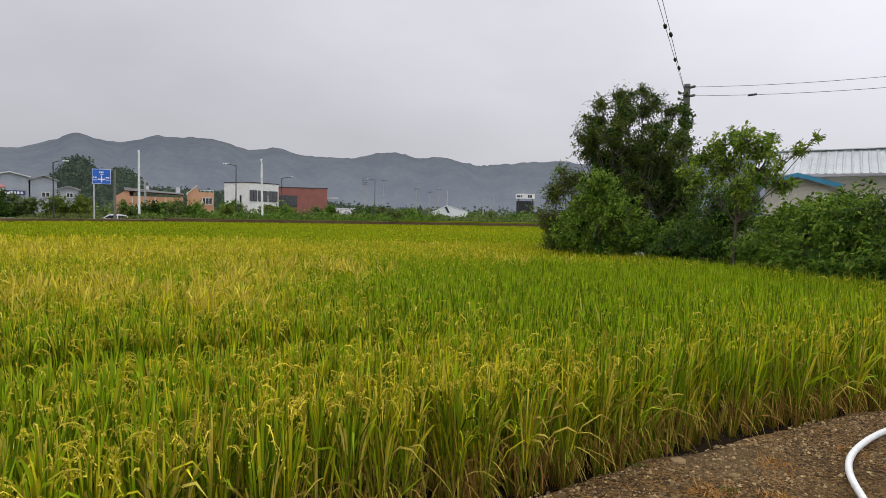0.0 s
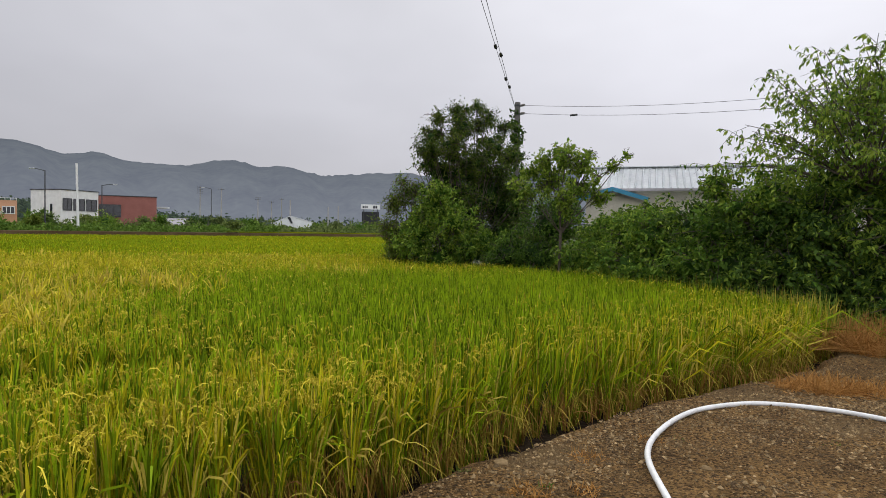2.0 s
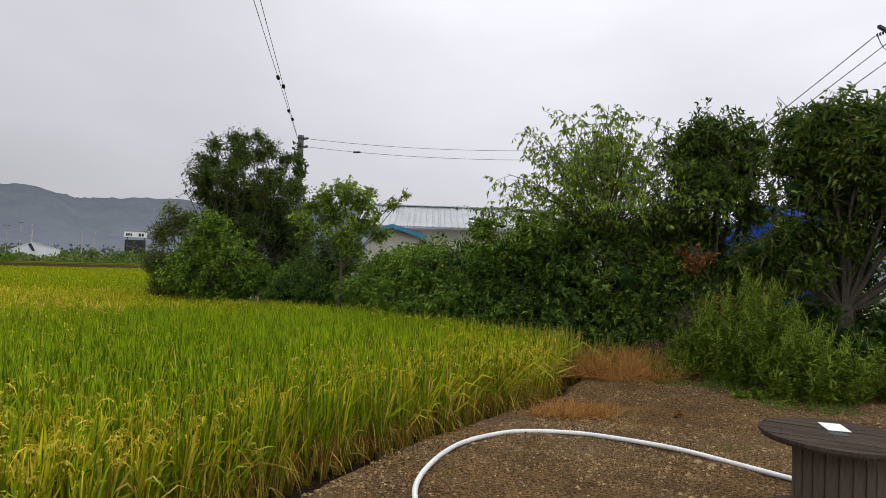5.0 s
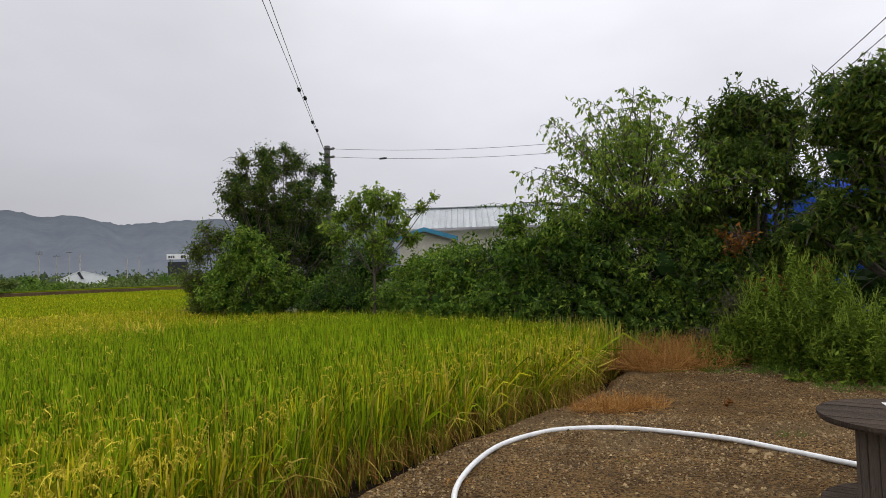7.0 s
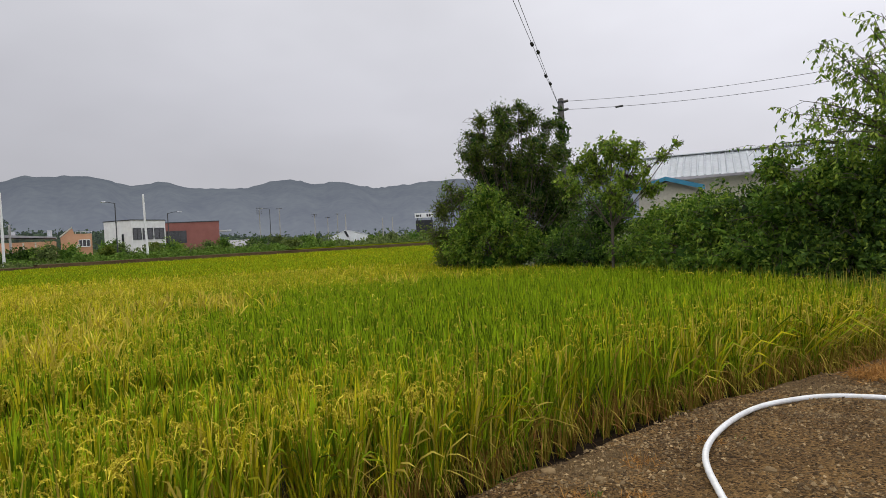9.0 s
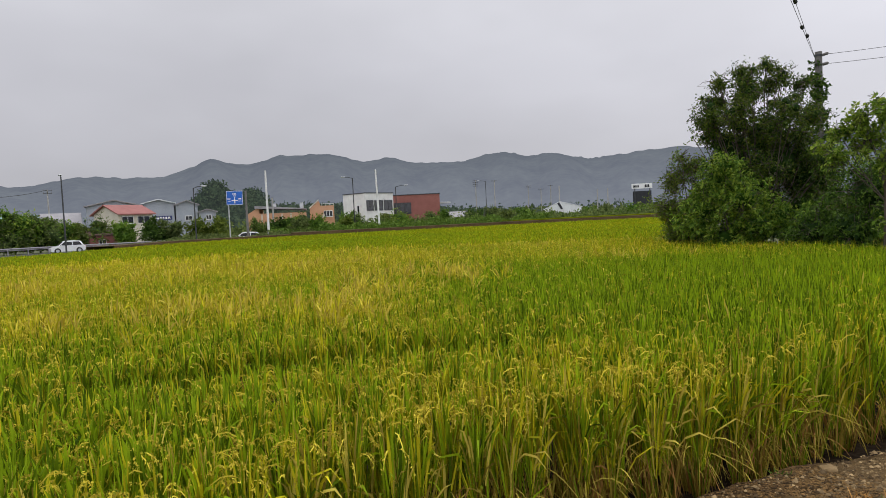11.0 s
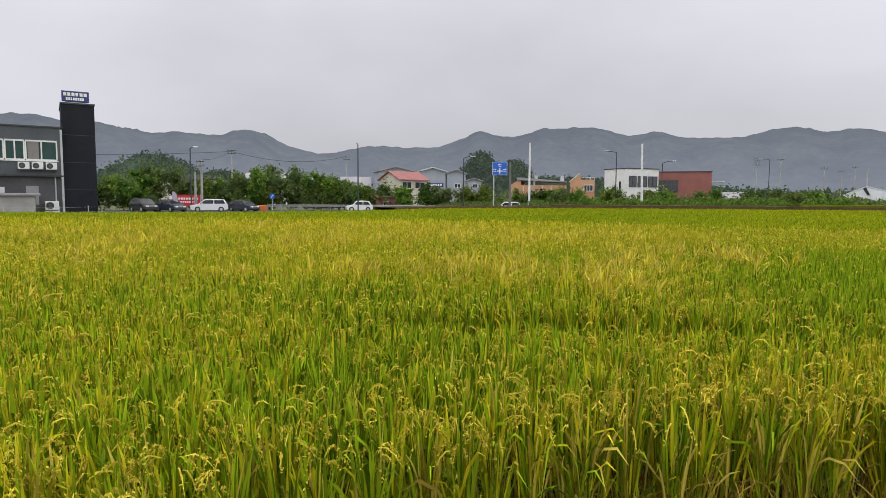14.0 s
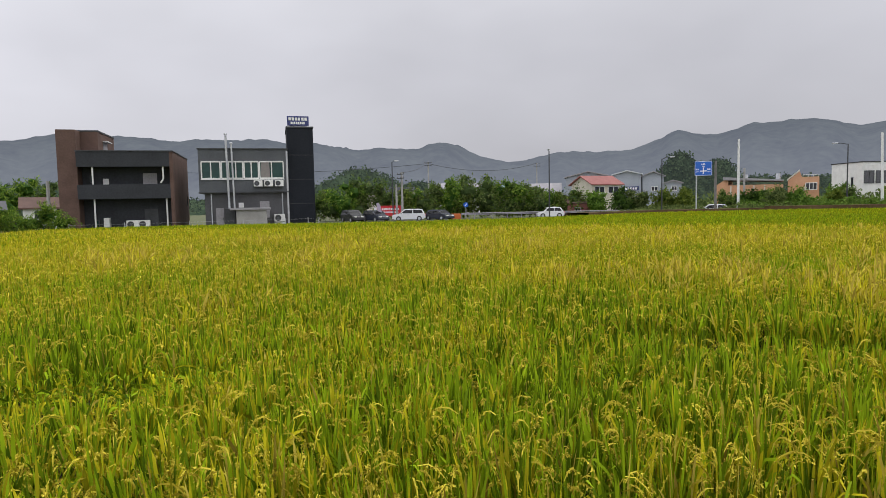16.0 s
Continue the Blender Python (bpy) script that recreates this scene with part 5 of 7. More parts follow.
def weed_clump(x, y, r, h, n, seed, label, leaf="weed_leaf", spikes=30):
    """Tall weeds: upright stems with leaves all along and thin flower spikes."""
    rng = np.random.default_rng(seed)
    root = thing("weed_clump", Matrix.Translation((x, y, 0.05)), label, "weeds", "weeds at the yard's rim")
    c, o = [], []
    bm = bmesh.new()
    fs, hs = [], []
    for _ in range(n):
        a, q = rng.uniform(0, 6.28), r * math.sqrt(rng.uniform())
        p = Vector((math.cos(a) * q, math.sin(a) * q, -0.05))
        tall = h * (1.05 - 0.55 * (q / r) ** 2) * rng.uniform(0.75, 1.08)
        tip = p + Vector((math.cos(a) * 0.22 * q / r + rng.normal(0, 0.05), math.sin(a) * 0.22 * q / r + rng.normal(0, 0.05), tall))
        tube(bm, [p, p.lerp(tip, 0.5) + Vector((0, 0, 0.03)), tip], 0.007, 0.003, 3, cap=False)
        for s in np.linspace(0.12, 1.0, 26):
            for _ in range(2):
                c.append(p.lerp(tip, s)), o.append((rng.normal(), rng.normal(), 0.15))
        if rng.uniform() < spikes / n:
            for _ in range(5):
                fs.append(tip - Vector((0, 0, 0.05))), hs.append(tip + Vector((rng.normal(0, 0.06), rng.normal(0, 0.06), rng.uniform(0.1, 0.22))))
    v, f, t = leaves(np.array(c), unit(np.array(o)), 0.078, 0.36, 0.15, rng)
    array_mesh("foliage", v, f, [LEAF[leaf]], t, parent=root)
    tagged(part("stem_tangle", bm, LEAF["light_leaf"], root), kind="stuff")
    if fs:
        v, f, nv, nf = blades(np.array(fs), np.array(hs), np.full(len(fs), 0.02), np.full(len(fs), 0.006), 3, rng)
        tagged(array_mesh("flower_spray", v, f, [LEAF["light_leaf"]], np.repeat(rng.uniform(0.5, 1, len(fs)), nv), parent=root), kind="stuff")


weed_clump(9.4, 5.3, 0.62, 1.62, 250, 71, "tall yellow-green weeds with pale flower spikes", "weed_leaf", 120)
weed_clump(9.3, 6.05, 0.45, 0.9, 110, 72, "bushy green weeds beside the gravel")
weed_clump(9.15, 4.25, 0.5, 1.0, 150, 73, "tall green weeds beside the gravel", "weed_leaf", 60)
weed_clump(10.3, 3.2, 0.7, 1.1, 160, 74, "tall green weeds beside the gravel")
weed_clump(10.5, 1.9, 0.8, 1.1, 160, 75, "tall green weeds beside the gravel")
weed_clump(8.9, 6.3, 0.35, 0.4, 60, 76, "low broadleaf weeds beside the dry grass")
weed_clump(8.3, 7.3, 0.3, 0.35, 40, 77, "low broadleaf weeds behind the dry grass")
weed_clump(8.3, 8.2, 0.4, 0.55, 80, 79, "leafy weeds at the paddy's corner")
weed_clump(8.9, 7.6, 0.4, 0.5, 80, 80, "leafy weeds under the hedge")
weed_clump(8.7, 4.6, 0.25, 0.2, 20, 78, "low green weeds creeping over the gravel rim", "weed_leaf", 0)


def grass_tuft(x, y, r, h, n, leaf, seed, label):
    rng = np.random.default_rng(seed)
    a, q = rng.uniform(0, 6.28, n), r * np.sqrt(rng.uniform(0, 1, n))
    z = float(yard_height(x, y)[0]) if x > 0 else 0.0
    foot = np.stack([np.cos(a) * q, np.sin(a) * q, np.full(n, -0.02)], 1)
    o = rng.gamma(2, h * 0.34, n)
    b = rng.uniform(0, 6.28, n)
    head = foot + np.stack([np.cos(b) * o, np.sin(b) * o, np.maximum(0.02, h * rng.uniform(0.25, 1.1, n) - o * 0.4)], 1)
    v, f, nv, nf = blades(foot, head, rng.uniform(0.0, h * 0.35, n), np.full(n, 0.006), 3, rng)
    ob = array_mesh("grass_tuft", v, f, [LEAF[leaf]], np.repeat(rng.uniform(0, 1, n), nv))
    ob.location = (x, y, z)
    return tagged(ob, label, "grass", "grass tufts on the yard", "stuff")


def rim_grass():
    rng = np.random.default_rng(88)
    line = [(3.3, 22.0), (4.3, 19.1), (6.6, 17.0), (7.4, 14.2), (7.5, 12.0), (7.95, 9.6), (7.85, 7.6)]
    p = np.array([tuple(q) for q in spline([(x, y, 0) for x, y in line], 12)])
    n = 5200
    i = rng.integers(0, len(p), n)
    foot = p[i] + rng.normal(0, 0.16, (n, 3)) * [1, 1, 0] + [0.1, 0.1, -0.1]
    o, a = rng.gamma(2, 0.09, n), rng.uniform(0, 6.28, n)
    head = foot + np.stack([np.cos(a) * o, np.sin(a) * o, rng.uniform(0.55, 0.98, n) - o * 0.5], 1)
    v, f, nv, nf = blades(foot, head, rng.uniform(0, 0.1, n), np.full(n, 0.016), 3, rng)
    ob = array_mesh("rim_grass", v, f, [LEAF["light_leaf"], LEAF["rice_straw"]], np.repeat(rng.uniform(0.2, 1, n), nv), np.repeat((rng.uniform(0, 1, n) < 0.38).astype(int), nf))
    tagged(ob, "tall green and straw-coloured grass at the shrubs' foot", "grass", kind="stuff")


DRY, GREEN = "withered orange-brown grass tuft on the gravel", "short green grass tuft growing in the gravel"
for i, (x, y, r, h, n) in enumerate([(5.6, 5.35, 0.28, 0.22, 420), (6.0, 5.15, 0.2, 0.16, 260), (5.3, 5.45, 0.15, 0.12, 140), (8.0, 6.75, 0.42, 0.36, 700), (8.5, 6.35, 0.42, 0.36, 600), (8.9, 6.65, 0.38, 0.44, 520), (7.75, 7.1, 0.3, 0.40, 420), (8.3, 7.15, 0.4, 0.46, 620), (8.75, 7.05, 0.35, 0.44, 420), (9.2, 6.2, 0.3, 0.22, 220), (1.62, 3.55, 0.13, 0.08, 110), (2.25, 4.05, 0.12, 0.07, 90), (1.95, 3.5, 0.1, 0.06, 70), (2.9, 4.3, 0.1, 0.05, 60)]):
    grass_tuft(x, y, r, h * 1.25, int(n * 1.4), "dry_grass", 200 + i, DRY)
for i, (x, y, r, h, n) in enumerate([(6.08, 3.55, 0.14, 0.07, 120), (8.35, 5.95, 0.28, 0.16, 220), (7.9, 6.35, 0.2, 0.1, 120), (8.3, 4.3, 0.25, 0.12, 200), (8.6, 3.8, 0.3, 0.14, 200), (1.75, 3.62, 0.05, 0.07, 30), (1.28, 3.92, 0.06, 0.05, 40), (3.15, 4.35, 0.08, 0.04, 40), (4.3, 4.0, 0.1, 0.03, 40), (8.7, 5.3, 0.3, 0.2, 220)]):
    grass_tuft(x, y, r, h, n, "crop_leaf", 240 + i, GREEN)
for i, (x, y, l, a) in enumerate([(6.69, 4.62, 0.22, 20), (7.9, 7.25, 0.9, 70), (8.5, 7.05, 1.1, 110), (8.2, 7.3, 0.7, 95), (8.0, 7.5, 0.8, 20), (8.6, 7.3, 1.0, 35), (8.3, 7.45, 0.9, 5), (8.8, 7.15, 0.8, 60), (8.45, 7.6, 1.0, 150), (9.0, 7.2, 0.7, 130)]):
    bm = tube(bmesh.new(), [(-l / 2, 0, 0), (-l / 6, 0.03, 0.02), (l / 5, -0.02, 0.01), (l / 2, 0.04, 0.03)], 0.02, 0.012, 6)
    ob = mesh_object("dead_branch", bm, LEAF["rust_leaf"])
    ob.matrix_basis = pose(x, y, float(yard_height(x, y)[0]) + 0.02, 0, 0, a)
    tagged(ob, "dry reddish-brown branch lying on the ground", "branch", "dead branches")

rim_grass()

# ---- the hose and the cable drum ----
HOSE = [(1.9, 1.5), (2.15, 2.6), (2.42, 3.4), (2.69, 3.99), (3.11, 4.45), (3.66, 4.83), (4.16, 4.96), (4.56, 4.92), (5.0, 4.62), (5.28, 4.18), (5.46, 3.73), (5.52, 3.24), (5.58, 2.6), (5.7, 1.6), (6.0, 0.4), (6.1, -1.0)]


bm = tube(bmesh.new(), [Vector((p.x, p.y, 0.026)) for p in spline([(x, y, 0) for x, y in HOSE])], 0.022, 0.022, 12)
tagged(mesh_object("pvc_hose", bm, PLASTIC_WHITE, smooth=True), "white plastic water pipe lying in a curve on gravel", "hose")


def cable_drum(x, y, d, h, turn):
    """A wooden cable drum standing on one flange, used as a table."""
    root = thing("cable_drum", pose(x, y, 0.02, 0, 0, turn), "weathered grey wooden cable drum standing on its flange", "cable drum")
    rng = np.random.default_rng(3)
    r = d / 2
    for name, z in (("top_flange", h - 0.045), ("bottom_flange", 0.0)):
        fl = part(name, tube(bmesh.new(), [(0, 0, z + 0.004), (0, 0, z + 0.018)], r - 0.012, r - 0.012, 48), OLD_WOOD, root)
        n = 8
        for k in range(n):
            a, b = -r + k * d / n + 0.003, -r + (k + 1) * d / n - 0.003
            pts = []
            for s, sgn in ((np.linspace(a, b, 5), 1), (np.linspace(b, a, 5), -1)):
                pts += [(float(q), sgn * math.sqrt(max(0.0, r * r - q * q))) for q in s]
            bm = bmesh.new()
            zt = z + 0.018 + rng.uniform(0, 0.004)
            lo = [bm.verts.new((px, py, zt)) for px, py in pts]
            hi = [bm.verts.new((px, py, zt + 0.024)) for px, py in pts]
            bmesh.ops.remove_doubles(bm, verts=bm.verts[:], dist=0.0005)
            lo = [v for v in lo if v.is_valid]
            hi = [v for v in hi if v.is_valid]
            bm.faces.new(lo[::-1])
            bm.faces.new(hi)
            for q in range(len(lo)):
                bm.faces.new((lo[q], lo[(q + 1) % len(lo)], hi[(q + 1) % len(hi)], hi[q]))
            bmesh.ops.recalc_face_normals(bm, faces=bm.faces)
            part("plank", bm, OLD_WOOD, fl)
    rc = r * 0.56
    n = 22
    core = part("core", tube(bmesh.new(), [(0, 0, 0.04), (0, 0, h - 0.05)], rc - 0.025, rc - 0.025, 24), OLD_WOOD, root)
    for k in range(n):
        a = 2 * math.pi * k / n
        w = 2 * math.pi * rc / n / 2 - 0.003
        ob = part("stave", box(bmesh.new(), -w, w, -0.012, 0.012, 0.042, h - 0.046, 0.003), STAVE_WOOD, core)
        ob.matrix_basis = pose(0, 0, 0, 0, 0, math.degrees(a)) @ pose(0, rc - 0.012 + rng.uniform(-0.002, 0.003), 0)
    part("axle_plate", tube(bmesh.new(), [(0, 0, h - 0.004), (0, 0, h + 0.003)], 0.06, 0.06, 16), DARK_METAL, root)
    return root


cable_drum(4.81, 2.08, 0.95, 0.62, 25)
ob = block("paper_sheet", None, SIGN_WHITE, (-0.12, 0.12, -0.07, 0.07, 0, 0.003))
ob.matrix_basis = pose(4.98, 2.18, 0.642, 0, 0, 40)
tagged(ob, "small white sheet lying on the cable drum", "sheet")

# ---- the road, the verge and the crops before the town ----
def ribbon(name, pts, width, z, mat, label, category):
    bm = bmesh.new()
    p = spline([(x, y, z) for x, y in pts], 6)
    rows = []
    for i, q in enumerate(p):
        d = (p[min(i + 1, len(p) - 1)] - p[max(i - 1, 0)]).normalized()
        s = Vector((-d.y, d.x, 0)) * width / 2
        rows.append((bm.verts.new(q - s), bm.verts.new(q + s), bm.verts.new(q + s - Vector((0, 0, 0.5))), bm.verts.new(q - s - Vector((0, 0, 0.5)))))
    for a, b in zip(rows, rows[1:]):
        for k in range(4):
            bm.faces.new((a[k], b[k], b[(k + 1) % 4], a[(k + 1) % 4]))
    return tagged(mesh_object(name, bm, mat), label, category, kind="structure")


ROAD = [(-95, -20), (-83, 12), (-75, 34), (-68.5, 48.5), (-60, 61.5), (-49, 72), (-34, 78), (-14, 90), (14, 104), (60, 120)]
ribbon("road", ROAD, 7.0, -0.28, ASPHALT, "grey asphalt road along the paddy", "road")
LEVEE = [(-35.2, 43), (-35.8, 48), (-36, 54), (-29, 65), (-12.7, 74.6), (0.6, 81), (11, 85), (19, 88), (40, 95)]
ribbon("earth_levee", LEVEE[:4], 2.2, 0.72, DIRT, "low bare earth bank beside the paddy and road", "bank")
ribbon("earth_levee", LEVEE[3:], 2.4, 0.88, DIRT, "low bare earth bank at the paddy's far side", "bank")
ribbon("second_paddy", [(-8, 92), (6, 97), (22, 101), (44, 108)], 12.0, 0.94, LEAF["rice_far"], "strip of golden rice behind the bank", "rice")


def leafy_strip(name, pts, width, height, n, size, leaf, seed, label, category, z=0.0):
    """Uncountable low growth along a line."""
    rng = np.random.default_rng(seed)
    p = np.array([tuple(q) for q in spline([(x, y, 0) for x, y in pts], 10)])
    i = rng.integers(0, len(p) - 1, n)
    t = rng.uniform(0, 1, n)[:, None]
    c = p[i] * (1 - t) + p[i + 1] * t
    d = unit(p[i + 1] - p[i])
    c = c + np.stack([-d[:, 1], d[:, 0], 0 * t[:, 0]], 1) * rng.uniform(-0.5, 0.5, (n, 1)) * width
    lump = np.clip(0.55 + 0.5 * waves(c[:, 0], c[:, 1], 0.9, seed), 0.15, 1.1)
    c[:, 2] = z + height * lump * rng.uniform(0.05, 1, n) ** 0.7
    v, f, t = leaves(c, unit(rng.normal(0, 1, (n, 3)) + [0, 0, 0.7]), size, 0.6, 0.0, rng)
    ob = array_mesh(name, v, f, [LEAF[leaf]], t)
    return tagged(ob, label, category, kind="stuff")


leafy_strip("verge_grass", [(x - 1.0, y + 2.4) for x, y in LEVEE], 3.0, 0.3, 7000, 0.25, "far_leaf", 301, "rough grass and weeds on the earth bank", "grass", 0.4)
leafy_strip("crop_rows", [(-40, 82), (-28, 88), (-14, 95), (-4, 101)], 13, 1.55, 17000, 0.4, "crop_leaf", 302, "low bright green vegetable crops beyond the road", "crops", 0.2)
leafy_strip("weed_belt", [(-30, 96), (-12, 108), (6, 116), (30, 126), (60, 136)], 12, 2.2, 12000, 0.5, "far_leaf", 303, "belt of tall weeds and reeds beyond the fields", "weeds", 0.1)
leafy_strip("tall_reeds", [(-8, 118), (8, 124), (28, 132)], 6, 2.2, 4000, 0.7, "crop_leaf", 304, "pale green reeds beyond the fields", "reeds", 0.1)
leafy_strip("road_verge", [(-48, 70.5), (-44, 71.5), (-38, 74.0), (-30, 77.5)], 2.5, 0.9, 3500, 0.3, "far_leaf", 305, "rough green weeds along the road", "weeds", 0.1)
leafy_strip("far_treeline", [(-330, 120), (-230, 230), (-120, 300), (-20, 320), (80, 330), (200, 300)], 40, 7, 12000, 1.6, "hazy_hill_leaf", 306, "distant dark line of trees at the hill's foot", "trees", 0.0)
leafy_strip("far_scrub", [(-130, 130), (-70, 150), (-20, 175), (40, 190), (100, 190)], 26, 3.4, 9000, 1.3, "far_leaf", 307, "scrub and small trees between the town's houses", "scrub", 0.0)

# ---- far trees ----
def far_tree(x, y, h, r, leaf, seed, z=0.1):
    rng = np.random.default_rng(seed)
    lobes = [(x + rng.normal(0, r * 0.35), y + rng.normal(0, r * 0.35), z + h * q, r * s) for q, s in ((0.14, 0.8), (0.35, 1.05), (0.5, 1.0), (0.68, 0.75), (0.85, 0.42))]
    return tree("tree", (x, y, z), lobes, leaf, "leafy roadside tree of medium height", "tree", "trees along the road", 0.12, 1, 260, 13, 0.40, 0.42, 0.15, 0.32, seed, 0.45, 0.15, core=0.45)


G1, G2, G3 = ("far_leaf", "mid_leaf", 0.25), ("mid_leaf", "light_leaf", 0.3), ("olive_leaf", "far_leaf", 0.45)
for i, (x, y, h, r, leaf) in enumerate([
        (-79.5, 42.0, 3.9, 2.3, G1), (-78.0, 44.5, 5.2, 2.6, G2), (-76.6, 46.8, 5.9, 2.7, G1), (-75.2, 49.2, 5.4, 2.4, G1), (-73.6, 51.2, 4.3, 2.1, G3),
        (-72.6, 53.0, 4.0, 2.1, G2), (-71.0, 55.0, 5.0, 2.3, G1), (-69.8, 57.2, 5.6, 2.4, G2), (-69.4, 60.0, 6.4, 2.6, G1), (-68.6, 58.6, 4.2, 1.5, G3), (-67.4, 62.4, 6.3, 2.5, G1), (-65.6, 64.6, 5.2, 2.4, G2), (-63.8, 66.2, 4.6, 2.2, G1), (-62.0, 68.0, 3.9, 1.9, G2), (-59.4, 69.6, 3.2, 1.8, G3), (-57.2, 71.0, 3.6, 1.9, G1), (-55.8, 72.4, 3.0, 1.7, G2),
        (-64.9, 63.9, 4.6, 2.2, G1), (-63.7, 65.0, 4.9, 2.2, G2), (-62.0, 66.7, 4.2, 2.2, G1),
        (-78.0, 36.5, 4.4, 2.2, G1), (-79.0, 33.0, 4.2, 2.0, G2),
        (-51.5, 72.5, 3.6, 1.4, "dark_leaf"), (-49.8, 73.5, 3.3, 1.4, "far_leaf"), (-46.5, 74.5, 2.9, 1.6, "olive_leaf"), (-54.5, 71.0, 3.0, 1.3, "mid_leaf"),
        (-44.5, 76.0, 3.2, 1.5, "olive_leaf"), (-38.2, 82.0, 3.2, 1.1, "dark_leaf"), (-35.5, 83.5, 3.1, 1.5, "far_leaf"), (-34.0, 85.0, 2.8, 1.3, "mid_leaf"), (-31.0, 89.5, 2.6, 0.9, "olive_leaf"),
        (-34.5, 101.0, 3.7, 1.6, "mid_leaf"), (-28.5, 103.0, 3.0, 1.6, "olive_leaf"), (-26.0, 105.0, 3.0, 1.5, "far_leaf"), (-20.5, 110.0, 3.4, 1.3, "mid_leaf"), (-14.5, 107.0, 3.0, 1.5, "dark_leaf"), (-11.0, 112.0, 3.4, 1.6, "far_leaf"), (-6.5, 120.0, 3.0, 1.6, "mid_leaf"),
        (-62.0, 9.5, 3.0, 1.5, G3), (-108.0, 9.5, 7.2, 3.0, G2), (-109.0, 12.5, 6.6, 2.6, G1), (-107.0, 6.0, 6.4, 2.8, G2), (-31.5, 93.5, 3.0, 1.6, G1), (-25.0, 97.5, 2.8, 1.7, G2), (-20.0, 100.5, 2.6, 1.6, G1), (-40.0, 89.5, 2.8, 1.5, G2), (-44.0, 87.0, 2.6, 1.5, G1), (-8.5, 106.0, 2.4, 1.6, G3), (11.0, 140.0, 3.2, 1.6, "far_leaf"), (17.0, 142.0, 3.0, 1.6, "mid_leaf"), (-74.0, 27.0, 3.8, 1.8, "far_leaf")]):
    far_tree(x, y, h, r, leaf, 400 + i)
for i, (x, y, h) in enumerate([(-49.5, 5.5, 2.3), (-47.5, 3.0, 2.0)]):
    tree("shrub", (x, y, -0.2), [(x, y, h * 0.6, h * 0.42), (x + 0.7, y + 0.7, h * 0.4, h * 0.4), (x - 0.6, y - 0.8, h * 0.42, h * 0.4), (x + 0.2, y - 0.2, h * 0.85, h * 0.2)], G2, "bushy green shrub at the paddy's corner", "shrub", "", 0.04, 3, 520, 18, 0.14, spread=0.16, seed=480 + i)

# ---- poles, lamps and signs ----
def post(name, x, y, h, r, mat, label, category, group, z=0.1, lean=0.0):
    p = thing(name, pose(x, y, z, 0, lean, 0), label, category, group)
    part("shaft", tube(bmesh.new(), [(0, 0, -0.3), (0, 0, h)], r, r * 0.72, 10), mat, p)
    return p


def street_lamp(x, y, h, arm, turn):
    p = post("street_lamp", x, y, h, 0.09, DARK_METAL, "dark steel street lamp with a single curved arm", "street lamp", "street lamps")
    a = part("arm", tube(bmesh.new(), [(0, 0, h - 0.05), (arm * 0.5, 0, h + 0.16), (arm, 0, h + 0.2)], 0.05, 0.04, 6), DARK_METAL, p)
    hd = part("lamp_head", box(bmesh.new(), arm - 0.1, arm + 0.55, -0.14, 0.14, h + 0.14, h + 0.27, 0.03), GALV, p)
    part("lens", box(bmesh.new(), arm, arm + 0.45, -0.1, 0.1, h + 0.115, h + 0.14), LAMP_GLASS, hd)
    for o in (a, hd):
        o.matrix_basis = pose(0, 0, 0, 0, 0, turn)
    return p


def power_pole(x, y, h, arms=2, transformer=False, turn=0, lean=0.0, mat=CONCRETE):
    p = post("utility_pole", x, y, h, 0.17, mat, "tall concrete utility pole with short crossarms", "utility pole", "utility poles", lean=lean)
    for k in range(arms):
        z = h - 0.3 - 0.55 * k
        a = part("crossarm", box(bmesh.new(), -0.8, 0.8, -0.24, -0.15, z, z + 0.09), DARK_METAL, p)
        a.matrix_basis = pose(0, 0, 0, 0, 0, turn)
        for q in (-0.7, 0.0, 0.7):
            i = part("insulator", tube(bmesh.new(), [(q, -0.2, z + 0.09), (q, -0.2, z + 0.28)], 0.05, 0.035, 6), GREY_CONCRETE, a)
    if transformer:
        part("transformer", tube(bmesh.new(), [(0.45, 0, h - 2.4), (0.45, 0, h - 1.5)], 0.28, 0.28, 12), GREY_CONCRETE, p)
    return p


street_lamp(-53.2, 59.75, 8.1, -0.7, -40)
street_lamp(-43.5, 69.5, 6.7, 1.0, 20)
street_lamp(-30.0, 90.1, 8.3, -1.7, 0)
street_lamp(-69.6, 47.1, 7.4, 0.4, 60)
street_lamp(-16.4, 149.0, 10.0, -2.0, 0)
street_lamp(-27.0, 104.0, 7.4, 1.6, 0)
post("lamp_post", -37.3, 70.75, 6.1, 0.17, GREY_CONCRETE, "grey concrete post beside the road sign", "post", "utility poles")
power_pole(-38.2, 78.2, 9.1, 0, mat=WHITE_PAINT)
power_pole(-25.3, 87.2, 9.1, 0, lean=-1.3, mat=WHITE_PAINT)
power_pole(-69.7, 48.7, 6.1, 2)
power_pole(-70.6, 48.4, 4.6, 0)
power_pole(-103.2, 79.1, 10.7, 2, turn=50)
power_pole(-101.6, 110.3, 11.2, 2, turn=50)
power_pole(-23.8, 188.5, 12.8, 4)
power_pole(-17.2, 179.2, 11.9, 1)
power_pole(-8.5, 200.0, 10.8, 2)
power_pole(-4.5, 200.0, 9.6, 1)
power_pole(-1.5, 205.0, 10.8, 1)
power_pole(0.9, 150.0, 8.0, 0)
power_pole(10.6, 165.0, 7.2, 0)
power_pole(13.2, 165.0, 7.4, 0)
power_pole(-39.3, 82.1, 5.6, 0)
power_pole(-62.0, 7.0, 4.2, 0)
